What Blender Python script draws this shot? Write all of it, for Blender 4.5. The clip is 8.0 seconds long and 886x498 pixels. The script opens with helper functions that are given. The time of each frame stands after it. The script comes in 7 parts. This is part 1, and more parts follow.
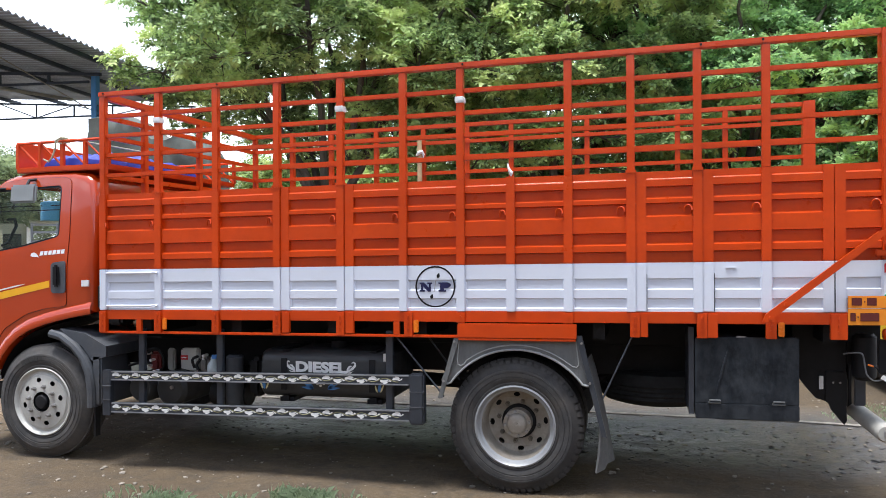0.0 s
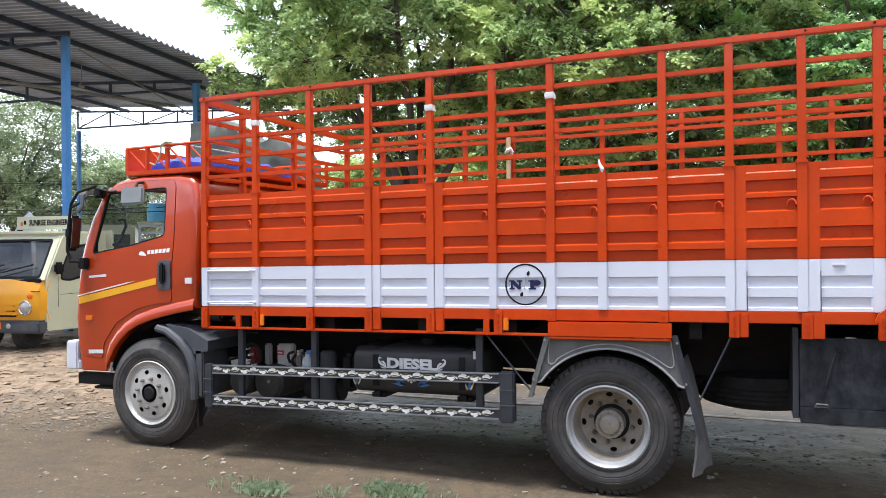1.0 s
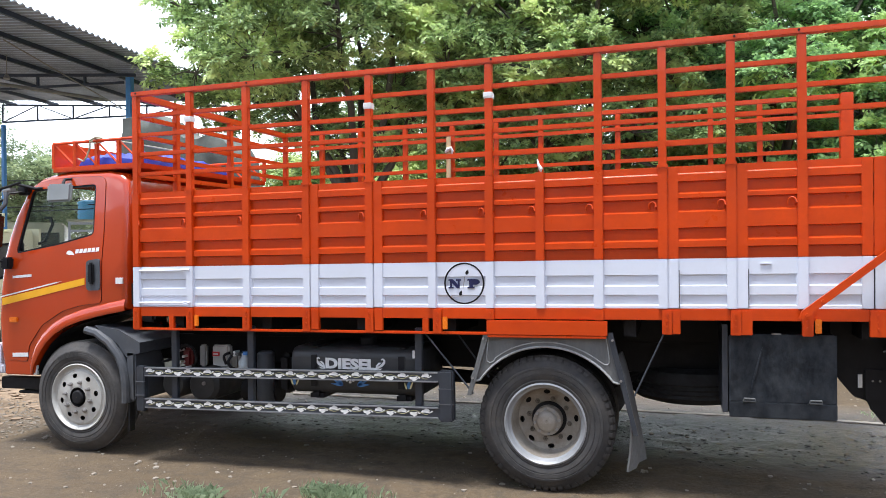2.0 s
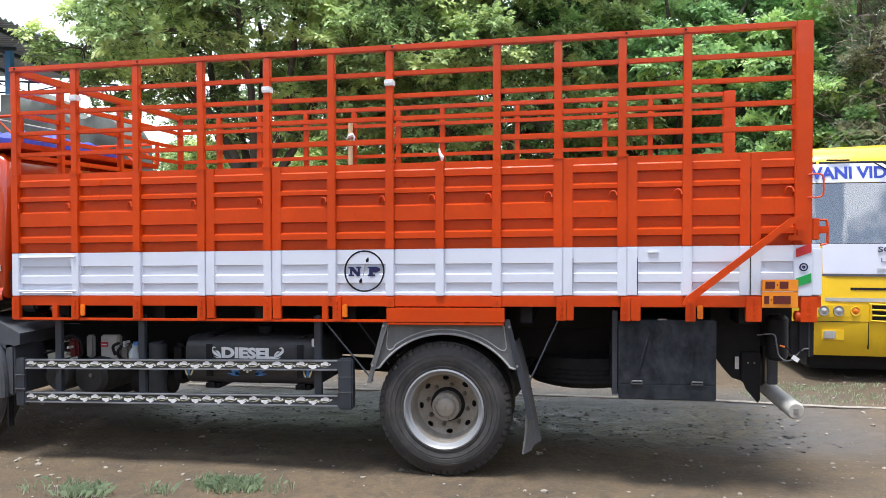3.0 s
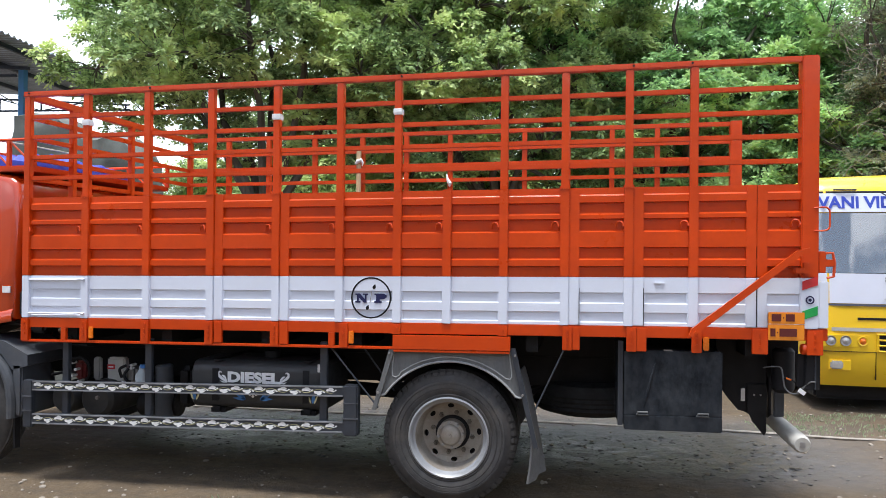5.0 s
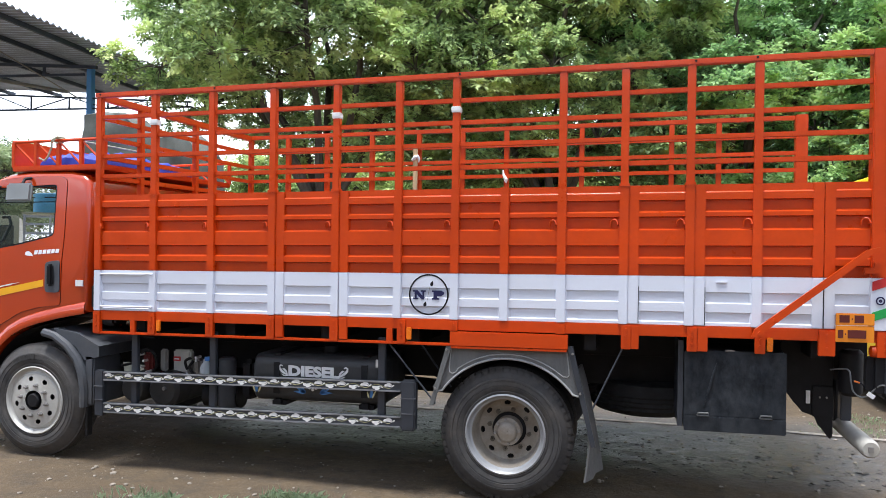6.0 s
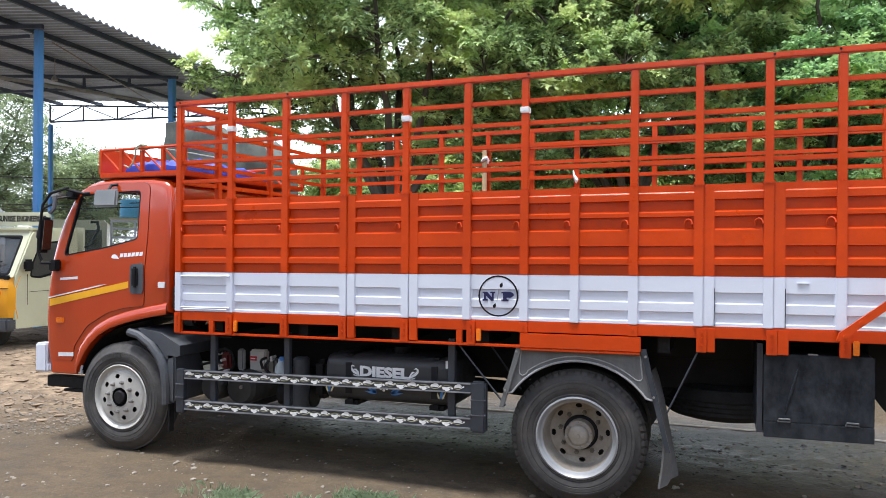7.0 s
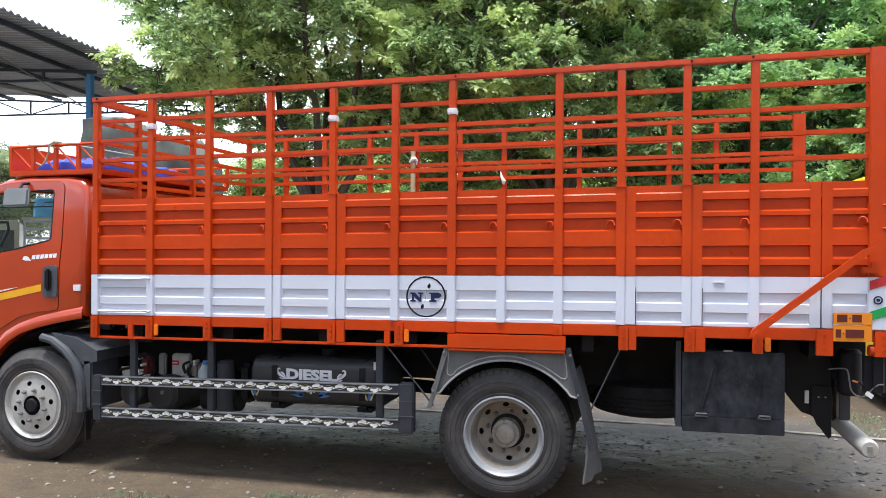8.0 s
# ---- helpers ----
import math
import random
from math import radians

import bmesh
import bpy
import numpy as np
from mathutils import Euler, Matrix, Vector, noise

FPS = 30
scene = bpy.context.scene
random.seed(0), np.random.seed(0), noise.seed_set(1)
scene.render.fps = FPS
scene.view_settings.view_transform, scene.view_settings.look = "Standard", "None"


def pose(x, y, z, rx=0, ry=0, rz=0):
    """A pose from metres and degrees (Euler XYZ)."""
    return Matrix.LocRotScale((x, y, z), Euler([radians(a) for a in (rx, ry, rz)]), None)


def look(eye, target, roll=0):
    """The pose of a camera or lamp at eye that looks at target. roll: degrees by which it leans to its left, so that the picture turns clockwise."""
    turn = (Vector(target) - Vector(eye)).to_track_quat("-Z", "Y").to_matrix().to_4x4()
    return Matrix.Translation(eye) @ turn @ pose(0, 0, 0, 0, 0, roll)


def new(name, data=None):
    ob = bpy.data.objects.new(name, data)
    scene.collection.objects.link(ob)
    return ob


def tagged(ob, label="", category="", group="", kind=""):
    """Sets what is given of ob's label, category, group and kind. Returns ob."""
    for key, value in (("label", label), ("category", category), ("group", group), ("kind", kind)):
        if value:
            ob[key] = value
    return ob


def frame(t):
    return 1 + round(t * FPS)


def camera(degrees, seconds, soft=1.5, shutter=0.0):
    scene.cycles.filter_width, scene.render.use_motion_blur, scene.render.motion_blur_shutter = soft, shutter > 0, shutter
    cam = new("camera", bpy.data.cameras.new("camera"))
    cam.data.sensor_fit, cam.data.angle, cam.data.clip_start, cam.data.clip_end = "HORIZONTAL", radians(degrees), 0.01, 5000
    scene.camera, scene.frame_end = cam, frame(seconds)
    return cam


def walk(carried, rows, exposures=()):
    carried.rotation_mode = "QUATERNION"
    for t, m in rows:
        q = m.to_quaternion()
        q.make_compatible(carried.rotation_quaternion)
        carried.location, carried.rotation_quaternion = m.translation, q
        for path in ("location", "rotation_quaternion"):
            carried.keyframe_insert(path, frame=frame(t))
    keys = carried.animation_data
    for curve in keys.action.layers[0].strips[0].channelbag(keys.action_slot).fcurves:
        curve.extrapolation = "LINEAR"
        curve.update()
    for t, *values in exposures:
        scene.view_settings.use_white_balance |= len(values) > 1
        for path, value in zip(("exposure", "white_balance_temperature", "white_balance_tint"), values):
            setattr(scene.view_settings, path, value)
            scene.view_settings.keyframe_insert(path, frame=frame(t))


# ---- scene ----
cam = camera(60.5, 8.0, soft=0.5)
PATH = [
    (0, (0.774, -4.495, 1.512), (0.257, -2.563, 1.51), -0.3),
    (0.5, (0.765, -4.494, 1.507), (0.097, -2.609, 1.507), -0.4),
    (1, (0.763, -4.489, 1.506), (0.026, -2.63, 1.502), -0.5),
    (1.2, (0.761, -4.488, 1.507), (0.027, -2.627, 1.5), -0.6),
    (2.3, (0.783, -4.471, 1.509), (0.268, -2.538, 1.493), -0.3),
    (2.5, (0.784, -4.475, 1.508), (0.32, -2.53, 1.483), -0.2),
    (3, (0.803, -4.48, 1.51), (0.454, -2.511, 1.467), -0.1),
    (3.5, (0.804, -4.48, 1.516), (0.509, -2.502, 1.484), 0.1),
    (4, (0.802, -4.489, 1.532), (0.51, -2.512, 1.609), 0.5),
    (4.5, (0.804, -4.492, 1.542), (0.476, -2.521, 1.628), 0.7),
    (4.7, (0.806, -4.494, 1.546), (0.46, -2.525, 1.587), 0.6),
    (5.8, (0.778, -4.528, 1.587), (0.327, -2.58, 1.575), 0.8),
    (6, (0.777, -4.528, 1.583), (0.277, -2.591, 1.573), 0.8),
    (6.5, (0.781, -4.525, 1.582), (0.174, -2.62, 1.573), 0.7),
    (7, (0.784, -4.525, 1.58), (0.107, -2.643, 1.573), 0.5),
    (7.5, (0.789, -4.527, 1.58), (0.131, -2.638, 1.573), 0.5),
    (8, (0.801, -4.517, 1.584), (0.298, -2.581, 1.579), 0.4),
]
EXPOSURES = ((0, 0.22, 6200, 10), (0.5, 0.31, 6200, 10), (1, 0.40, 6200, 10), (2.5, 0.43, 6200, 10), (3, 0.42, 6200, 10), (3.5, 0.48, 6200, 10), (4, 0.30, 6200, 10), (4.5, 0.22, 6200, 10), (6, 0.28, 6200, 10), (6.5, 0.31, 6200, 10), (7, 0.31, 6200, 10), (7.5, 0.34, 6200, 10), (8, 0.29, 6200, 10))
walk(cam, [(t, look(eye, target, roll)) for t, eye, target, roll in PATH], EXPOSURES)

# ---- world and light ----
world = bpy.data.worlds.new("sky")
scene.world = world
world.use_nodes = True
wn, wl = world.node_tree.nodes, world.node_tree.links
sky = wn.new("ShaderNodeTexSky")
sky.sky_type, sky.sun_disc = "NISHITA", False
SUN_EL, SUN_ROT = radians(79), radians(207)
sky.sun_elevation, sky.sun_rotation = SUN_EL, SUN_ROT
sky.air_density, sky.dust_density, sky.ozone_density = 1.0, 1.0, 1.5
wcoord = wn.new("ShaderNodeTexCoord")
clouds = wn.new("ShaderNodeTexNoise")
clouds.inputs["Scale"].default_value, clouds.inputs["Detail"].default_value = 6.5, 7.0
cramp = wn.new("ShaderNodeValToRGB")
cramp.color_ramp.elements[0].position, cramp.color_ramp.elements[1].position = 0.53, 0.60
cramp.color_ramp.elements[0].color = (0.0, 0.0, 0.0, 1)
wmix = wn.new("ShaderNodeMix")
wmix.data_type = "RGBA"
wmix.inputs["B"].default_value = (12.6, 13.1, 14.2, 1)
wl.new(wcoord.outputs["Generated"], clouds.inputs["Vector"])
wl.new(clouds.outputs["Fac"], cramp.inputs["Fac"])
# broken cloud on one side of the sky, a closed white deck on the other
wsplit = wn.new("ShaderNodeSeparateXYZ")
wdeck = wn.new("ShaderNodeMapRange")
wdeck.inputs["From Min"].default_value, wdeck.inputs["From Max"].default_value = -0.35, 0.15
wdeck.inputs["To Min"].default_value, wdeck.inputs["To Max"].default_value = 0.22, 0.92
wmost = wn.new("ShaderNodeMath")
wmost.operation = "MAXIMUM"
wl.new(wcoord.outputs["Generated"], wsplit.inputs["Vector"])
wl.new(wsplit.outputs["Y"], wdeck.inputs["Value"])
wl.new(cramp.outputs["Color"], wmost.inputs[0])
wl.new(wdeck.outputs["Result"], wmost.inputs[1])
wl.new(wmost.outputs["Value"], wmix.inputs["Factor"])
wl.new(sky.outputs["Color"], wmix.inputs["A"])
wl.new(wmix.outputs["Result"], wn["Background"].inputs["Color"])
wn["Background"].inputs["Strength"].default_value = 0.15

sun_data = bpy.data.lights.new("sun", "SUN")
sun_data.energy, sun_data.angle, sun_data.color = 5.2, radians(16), (1.0, 0.965, 0.91)
sun = new("sun", sun_data)
sun_way = Vector((math.sin(SUN_ROT) * math.cos(SUN_EL), math.cos(SUN_ROT) * math.cos(SUN_EL), math.sin(SUN_EL)))
sun.matrix_world = look(sun_way * 30, (0, 0, 0))


# ---- materials ----
def node_material(name):
    m = bpy.data.materials.new(name)
    m.use_nodes = True
    return m, m.node_tree.nodes, m.node_tree.links, m.node_tree.nodes["Principled BSDF"]


def noise_node(n, l, scale, detail=4.0, rough=0.55, stretch=None):
    geo = n.new("ShaderNodeNewGeometry")
    tex = n.new("ShaderNodeTexNoise")
    tex.inputs["Scale"].default_value, tex.inputs["Detail"].default_value = scale, detail
    tex.inputs["Roughness"].default_value = rough
    if stretch:
        mp = n.new("ShaderNodeMapping")
        mp.inputs["Scale"].default_value = stretch
        l.new(geo.outputs["Position"], mp.inputs["Vector"])
        l.new(mp.outputs["Vector"], tex.inputs["Vector"])
    else:
        l.new(geo.outputs["Position"], tex.inputs["Vector"])
    return tex.outputs["Fac"]


def ramp_node(n, l, source, lo, hi, a=(0, 0, 0), b=(1, 1, 1)):
    r = n.new("ShaderNodeValToRGB")
    r.color_ramp.elements[0].position, r.color_ramp.elements[1].position = lo, hi
    r.color_ramp.elements[0].color, r.color_ramp.elements[1].color = (*a, 1), (*b, 1)
    l.new(source, r.inputs["Fac"])
    return r.outputs["Color"]


def mix_node(n, l, fac, a, b):
    m = n.new("ShaderNodeMix")
    m.data_type = "RGBA"
    for key, v in (("Factor", fac), ("A", a), ("B", b)):
        if isinstance(v, tuple):
            m.inputs[key].default_value = (*v, 1)
        elif isinstance(v, float):
            m.inputs[key].default_value = v
        else:
            l.new(v, m.inputs[key])
    return m.outputs["Result"]


def bump_node(n, l, b, height, strength, distance=0.01):
    k = n.new("ShaderNodeBump")
    k.inputs["Strength"].default_value, k.inputs["Distance"].default_value = strength, distance
    l.new(height, k.inputs["Height"])
    l.new(k.outputs["Normal"], b.inputs["Normal"])


def surface(name, rgb, rough=0.45, metal=0.0, var=0.15, scale=2.5, fine=45.0, bump=0.08, coat=0.0,
            dirt=None, dirt_amount=0.0, dirt_scale=5.0, stretch=None, spec=0.5):
    """A painted or raw surface: colour that drifts at two scales, patches of dirt, uneven gloss and fine relief."""
    m, n, l, b = node_material(name)
    low, high = tuple(c * (1 - var) for c in rgb), tuple(min(1, c * (1 + var)) for c in rgb)
    big, small = noise_node(n, l, scale, 5.0, 0.6, stretch), noise_node(n, l, fine, 3.0)
    col = mix_node(n, l, ramp_node(n, l, big, 0.3, 0.7), low, high)
    col = mix_node(n, l, ramp_node(n, l, small, 0.35, 0.85, (0, 0, 0), (0.35, 0.35, 0.35)), col, low)
    if dirt:
        where = noise_node(n, l, dirt_scale, 8.0, 0.7, stretch)
        top = 0.75 - 0.35 * dirt_amount
        col = mix_node(n, l, ramp_node(n, l, where, top - 0.15, top + 0.18, (0, 0, 0), (dirt_amount,) * 3), col, dirt)
    l.new(col, b.inputs["Base Color"])
    gloss = ramp_node(n, l, noise_node(n, l, scale * 3, 6.0, 0.65), 0.3, 0.75, (rough * 0.8,) * 3, (min(1, rough * 1.3),) * 3)
    l.new(gloss, b.inputs["Roughness"])
    b.inputs["Metallic"].default_value = metal
    b.inputs["Specular IOR Level"].default_value = spec
    b.inputs["Coat Weight"].default_value = coat
    b.inputs["Coat Roughness"].default_value = 0.05
    bump_node(n, l, b, small, bump)
    return m


def leaf_material(name, dark, light, glow=0.35, lit_tone=(0.68, 0.78, 0.33)):
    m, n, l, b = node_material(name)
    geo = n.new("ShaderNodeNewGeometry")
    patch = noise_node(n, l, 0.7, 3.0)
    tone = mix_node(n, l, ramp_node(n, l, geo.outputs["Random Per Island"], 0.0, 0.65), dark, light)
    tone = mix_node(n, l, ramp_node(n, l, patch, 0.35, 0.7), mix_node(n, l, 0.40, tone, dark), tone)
    # brighter yellow-green patches put sunlit clumps into the leaf colour
    lit_clumps = noise_node(n, l, 0.9, 3.0)
    tone = mix_node(n, l, ramp_node(n, l, lit_clumps, 0.50, 0.58), tone, mix_node(n, l, 0.55, tone, lit_tone))
    l.new(tone, b.inputs["Base Color"])
    b.inputs["Roughness"].default_value = 0.45
    b.inputs["Specular IOR Level"].default_value = 0.22
    thin = n.new("ShaderNodeBsdfTranslucent")
    l.new(tone, thin.inputs["Color"])
    both = n.new("ShaderNodeMixShader")
    both.inputs["Fac"].default_value = glow
    l.new(b.outputs["BSDF"], both.inputs[1])
    l.new(thin.outputs["BSDF"], both.inputs[2])
    l.new(both.outputs["Shader"], n["Material Output"].inputs["Surface"])
    return m


def glass_material(name, tint, alpha=0.25, rough=0.02):
    m, n, l, b = node_material(name)
    b.inputs["Base Color"].default_value = (*tint, 1)
    b.inputs["Roughness"].default_value = rough
    b.inputs["Alpha"].default_value = alpha
    b.inputs["Specular IOR Level"].default_value = 0.6
    return m


ORANGE = surface("orange_enamel", (0.565, 0.053, 0.002), 0.32, 0, 0.16, 1.6, 40, 0.05, 0.20, (0.42, 0.030, 0.001), 0.5, 7.0, None, 0.35)
CAB_ORANGE = surface("cab_enamel", (0.43, 0.041, 0.003), 0.18, 0, 0.06, 1.2, 140, 0.006, 1.0, (0.38, 0.042, 0.006), 0.2, 6.0, None, 0.5)
WHITE = surface("white_enamel", (0.66, 0.69, 0.78), 0.4, 0, 0.05, 2.0, 80, 0.04, 0.1, (0.55, 0.54, 0.53), 0.25, 8.0)
BLACK = surface("chassis_black", (0.010, 0.010, 0.012), 0.6, 0, 0.3, 4, 60, 0.15, 0, (0.04, 0.035, 0.03), 0.3, 6.0, None, 0.25)
GUARD = surface("guard_blueblack", (0.030, 0.036, 0.048), 0.42, 0, 0.2, 4, 70, 0.08, 0.1, (0.12, 0.11, 0.10), 0.25, 9.0)
GUARD_SHEET = surface("dusty_guard_sheet", (0.108, 0.113, 0.116), 0.6, 0, 0.2, 5, 60, 0.15, 0, (0.21, 0.20, 0.18), 0.45, 6.0, (3, 3, 0.6))
LIP_GREY = surface("lip_grey", (0.30, 0.31, 0.31), 0.6, 0, 0.2, 8, 60, 0.1)
PLASTIC = surface("fender_plastic", (0.060, 0.066, 0.078), 0.6, 0, 0.2, 3, 120, 0.12, 0, (0.16, 0.14, 0.12), 0.35, 5.0)
BOXSKIN = surface("box_sheet", (0.010, 0.013, 0.018), 0.42, 0, 0.5, 6, 22, 0.3, 0, (0.046, 0.051, 0.058), 0.8, 8.0, (1.6, 1.0, 0.9), 0.15)
RUBBER = surface("tyre_rubber", (0.045, 0.044, 0.045), 0.75, 0, 0.3, 7, 60, 0.12, 0, (0.125, 0.105, 0.085), 0.5, 4.5)
# rubber darkened for the spare, the shade under the body put into its colour
SHADED_RUBBER = surface("shaded_rubber", (0.020, 0.020, 0.021), 0.75, 0, 0.2, 6, 60, 0.08)
RIM_LIP = surface("rim_lip_grey", (0.31, 0.32, 0.335), 0.46, 0.30, 0.1, 5, 90, 0.08, 0, (0.20, 0.17, 0.14), 0.35, 9.0)
RIM = surface("rim_silver", (0.46, 0.455, 0.43), 0.50, 0.15, 0.1, 5, 90, 0.08, 0, (0.24, 0.19, 0.14), 0.35, 9.0)
NUT_GRIME = surface("grimy_nut", (0.17, 0.15, 0.125), 0.7, 0.2, 0.3, 9, 60, 0.2)
RIM_DUSTY = surface("rim_dusty", (0.36, 0.335, 0.295), 0.6, 0.2, 0.2, 6, 70, 0.15, 0, (0.17, 0.12, 0.08), 0.65, 8.0)
STEEL = surface("dull_steel", (0.30, 0.29, 0.28), 0.5, 0.6, 0.2, 8, 90, 0.1)
CHROME = surface("lamp_chrome", (0.75, 0.75, 0.75), 0.12, 0.95, 0.03, 8, 90, 0.01)
TAPE = surface("white_tape", (0.78, 0.78, 0.78), 0.45, 0, 0.1, 30, 120, 0.3)
AMBER = surface("amber_reflector", (0.80, 0.18, 0.008), 0.25, 0, 0.1, 20, 200, 0.05, 0.3)
PLATE = surface("plate_amber", (0.82, 0.26, 0.012), 0.45, 0, 0.06, 8, 90, 0.03, 0.1, (0.6, 0.25, 0.03), 0.2)
NAVY = surface("navy_paint", (0.008, 0.010, 0.062), 0.45, 0, 0.15, 20, 90, 0.05)
INK = surface("black_ink", (0.009, 0.009, 0.011), 0.5, 0, 0.1, 20, 90, 0.03, spec=0.2)
MAROON = surface("plate_ink", (0.11, 0.014, 0.01), 0.5, 0, 0.1, 20, 90, 0.03)
RED = surface("flag_red", (0.52, 0.03, 0.03), 0.4, 0, 0.1, 20, 90, 0.03)
GREEN = surface("flag_green", (0.02, 0.32, 0.07), 0.4, 0, 0.1, 20, 90, 0.03)
YELLOW_STRIPE = surface("stripe_yellow", (0.85, 0.42, 0.015), 0.4, 0, 0.05, 10, 90, 0.03)
DECAL = surface("decal_white", (0.75, 0.75, 0.74), 0.5, 0, 0.1, 30, 120, 0.05)
CREAM_DECAL = surface("decal_cream", (0.62, 0.58, 0.34), 0.5, 0, 0.15, 30, 120, 0.05)
OLIVE_DECAL = surface("decal_olive", (0.22, 0.21, 0.10), 0.5, 0, 0.15, 30, 120, 0.05)
BLUE_DECAL = surface("decal_blue", (0.06, 0.20, 0.52), 0.5, 0, 0.15, 30, 120, 0.05)
BUS_YELLOW = surface("bus_yellow", (0.78, 0.50, 0.012), 0.32, 0, 0.05, 2, 90, 0.03, 0.3, (0.5, 0.34, 0.05), 0.2)
MINI_YELLOW = surface("mini_yellow", (0.80, 0.36, 0.010), 0.35, 0, 0.06, 2, 90, 0.03, 0.3, (0.5, 0.3, 0.08), 0.2)
CREAM = surface("cream_enamel", (0.60, 0.60, 0.42), 0.4, 0, 0.06, 2, 90, 0.03, 0.2, (0.45, 0.43, 0.32), 0.25)
BLUE_STEEL = surface("blue_post_paint", (0.10, 0.32, 0.72), 0.5, 0, 0.15, 3, 60, 0.1, 0, (0.12, 0.16, 0.25), 0.4, 3.0)
DARK_STEEL = surface("shed_frame_paint", (0.035, 0.05, 0.085), 0.6, 0, 0.25, 3, 60, 0.1)
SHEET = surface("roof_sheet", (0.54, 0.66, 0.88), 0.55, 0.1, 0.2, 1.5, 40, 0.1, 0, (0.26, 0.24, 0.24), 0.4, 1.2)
# darker sheet tone for the troughs: corrugation shading put into the colour
SHEET_SHADE = surface("sheet_shade", (0.28, 0.32, 0.41), 0.7, 0, 0.3, 1.5, 40, 0.1)
TARP_BLUE = surface("blue_tarp", (0.018, 0.036, 0.34), 0.5, 0, 0.25, 6, 80, 0.2)
TARP_DARK = surface("dark_canvas", (0.095, 0.104, 0.090), 0.8, 0, 0.4, 3.0, 120, 0.3, 0, (0.12, 0.12, 0.105), 0.4, 4.0)
ROPE = surface("pale_rope", (0.42, 0.42, 0.30), 0.9, 0, 0.25, 30, 200, 0.5)
WOOD = surface("raw_plank", (0.50, 0.36, 0.20), 0.75, 0, 0.2, 4, 60, 0.2, 0, (0.3, 0.2, 0.11), 0.4, 6.0, (8, 8, 1))
BARK = surface("neem_bark", (0.085, 0.07, 0.055), 0.9, 0, 0.35, 3, 30, 0.6, 0, (0.16, 0.14, 0.11), 0.4, 4.0, (3, 3, 1))
TWIG = surface("bare_twig", (0.22, 0.195, 0.16), 0.9, 0, 0.3, 5, 60, 0.3)
GRAVEL = surface("grey_gravel", (0.16, 0.138, 0.112), 0.9, 0, 0.35, 8, 60, 0.3)
STONE = surface("pebbles", (0.25, 0.218, 0.18), 0.85, 0, 0.3, 8, 60, 0.3)
MUD = surface("wet_mud", (0.042, 0.040, 0.040), 0.45, 0, 0.3, 8, 60, 0.4)
CLOD = surface("dry_clods", (0.215, 0.156, 0.104), 0.95, 0, 0.25, 6, 50, 0.5)
SEAT = surface("cab_interior", (0.035, 0.035, 0.038), 0.8, 0, 0.2, 6, 90, 0.2)
TEAL = surface("blue_plastic", (0.14, 0.55, 0.92), 0.5, 0, 0.1, 6, 90, 0.05)
FLOOR_BOARD = surface("load_floor", (0.06, 0.04, 0.03), 0.8, 0, 0.3, 4, 60, 0.3)
LAMP_GLASS = surface("lamp_lens", (0.45, 0.45, 0.44), 0.1, 0.3, 0.1, 40, 90, 0.05, 0.5)
CAB_GLASS = glass_material("cab_glass", (0.05, 0.075, 0.07), 0.20)
SCREEN = glass_material("windscreen_glass", (0.05, 0.06, 0.075), 0.8, 0.03)
SCREEN.node_tree.nodes["Principled BSDF"].inputs["Specular IOR Level"].default_value = 1.0
SCREEN.node_tree.nodes["Principled BSDF"].inputs["IOR"].default_value = 2.1
DARK_GLASS = glass_material("dark_glass", (0.03, 0.035, 0.04), 0.75, 0.04)
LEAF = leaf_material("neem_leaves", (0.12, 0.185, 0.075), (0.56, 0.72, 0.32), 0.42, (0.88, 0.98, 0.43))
# darker leaf copy for the back row: shade in the crown gaps, as colour
LEAF_SHADE = leaf_material("shade_leaves", (0.07, 0.11, 0.060), (0.22, 0.30, 0.15), 0.45, (0.32, 0.42, 0.18))
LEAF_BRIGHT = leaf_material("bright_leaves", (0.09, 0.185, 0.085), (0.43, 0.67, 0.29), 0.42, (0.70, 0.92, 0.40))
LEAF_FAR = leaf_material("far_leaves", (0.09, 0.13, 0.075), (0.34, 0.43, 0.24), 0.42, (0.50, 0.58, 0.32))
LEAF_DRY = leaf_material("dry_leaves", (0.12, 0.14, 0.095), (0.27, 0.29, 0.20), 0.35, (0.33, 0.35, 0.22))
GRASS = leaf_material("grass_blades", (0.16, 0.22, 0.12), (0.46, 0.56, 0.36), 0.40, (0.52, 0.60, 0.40))


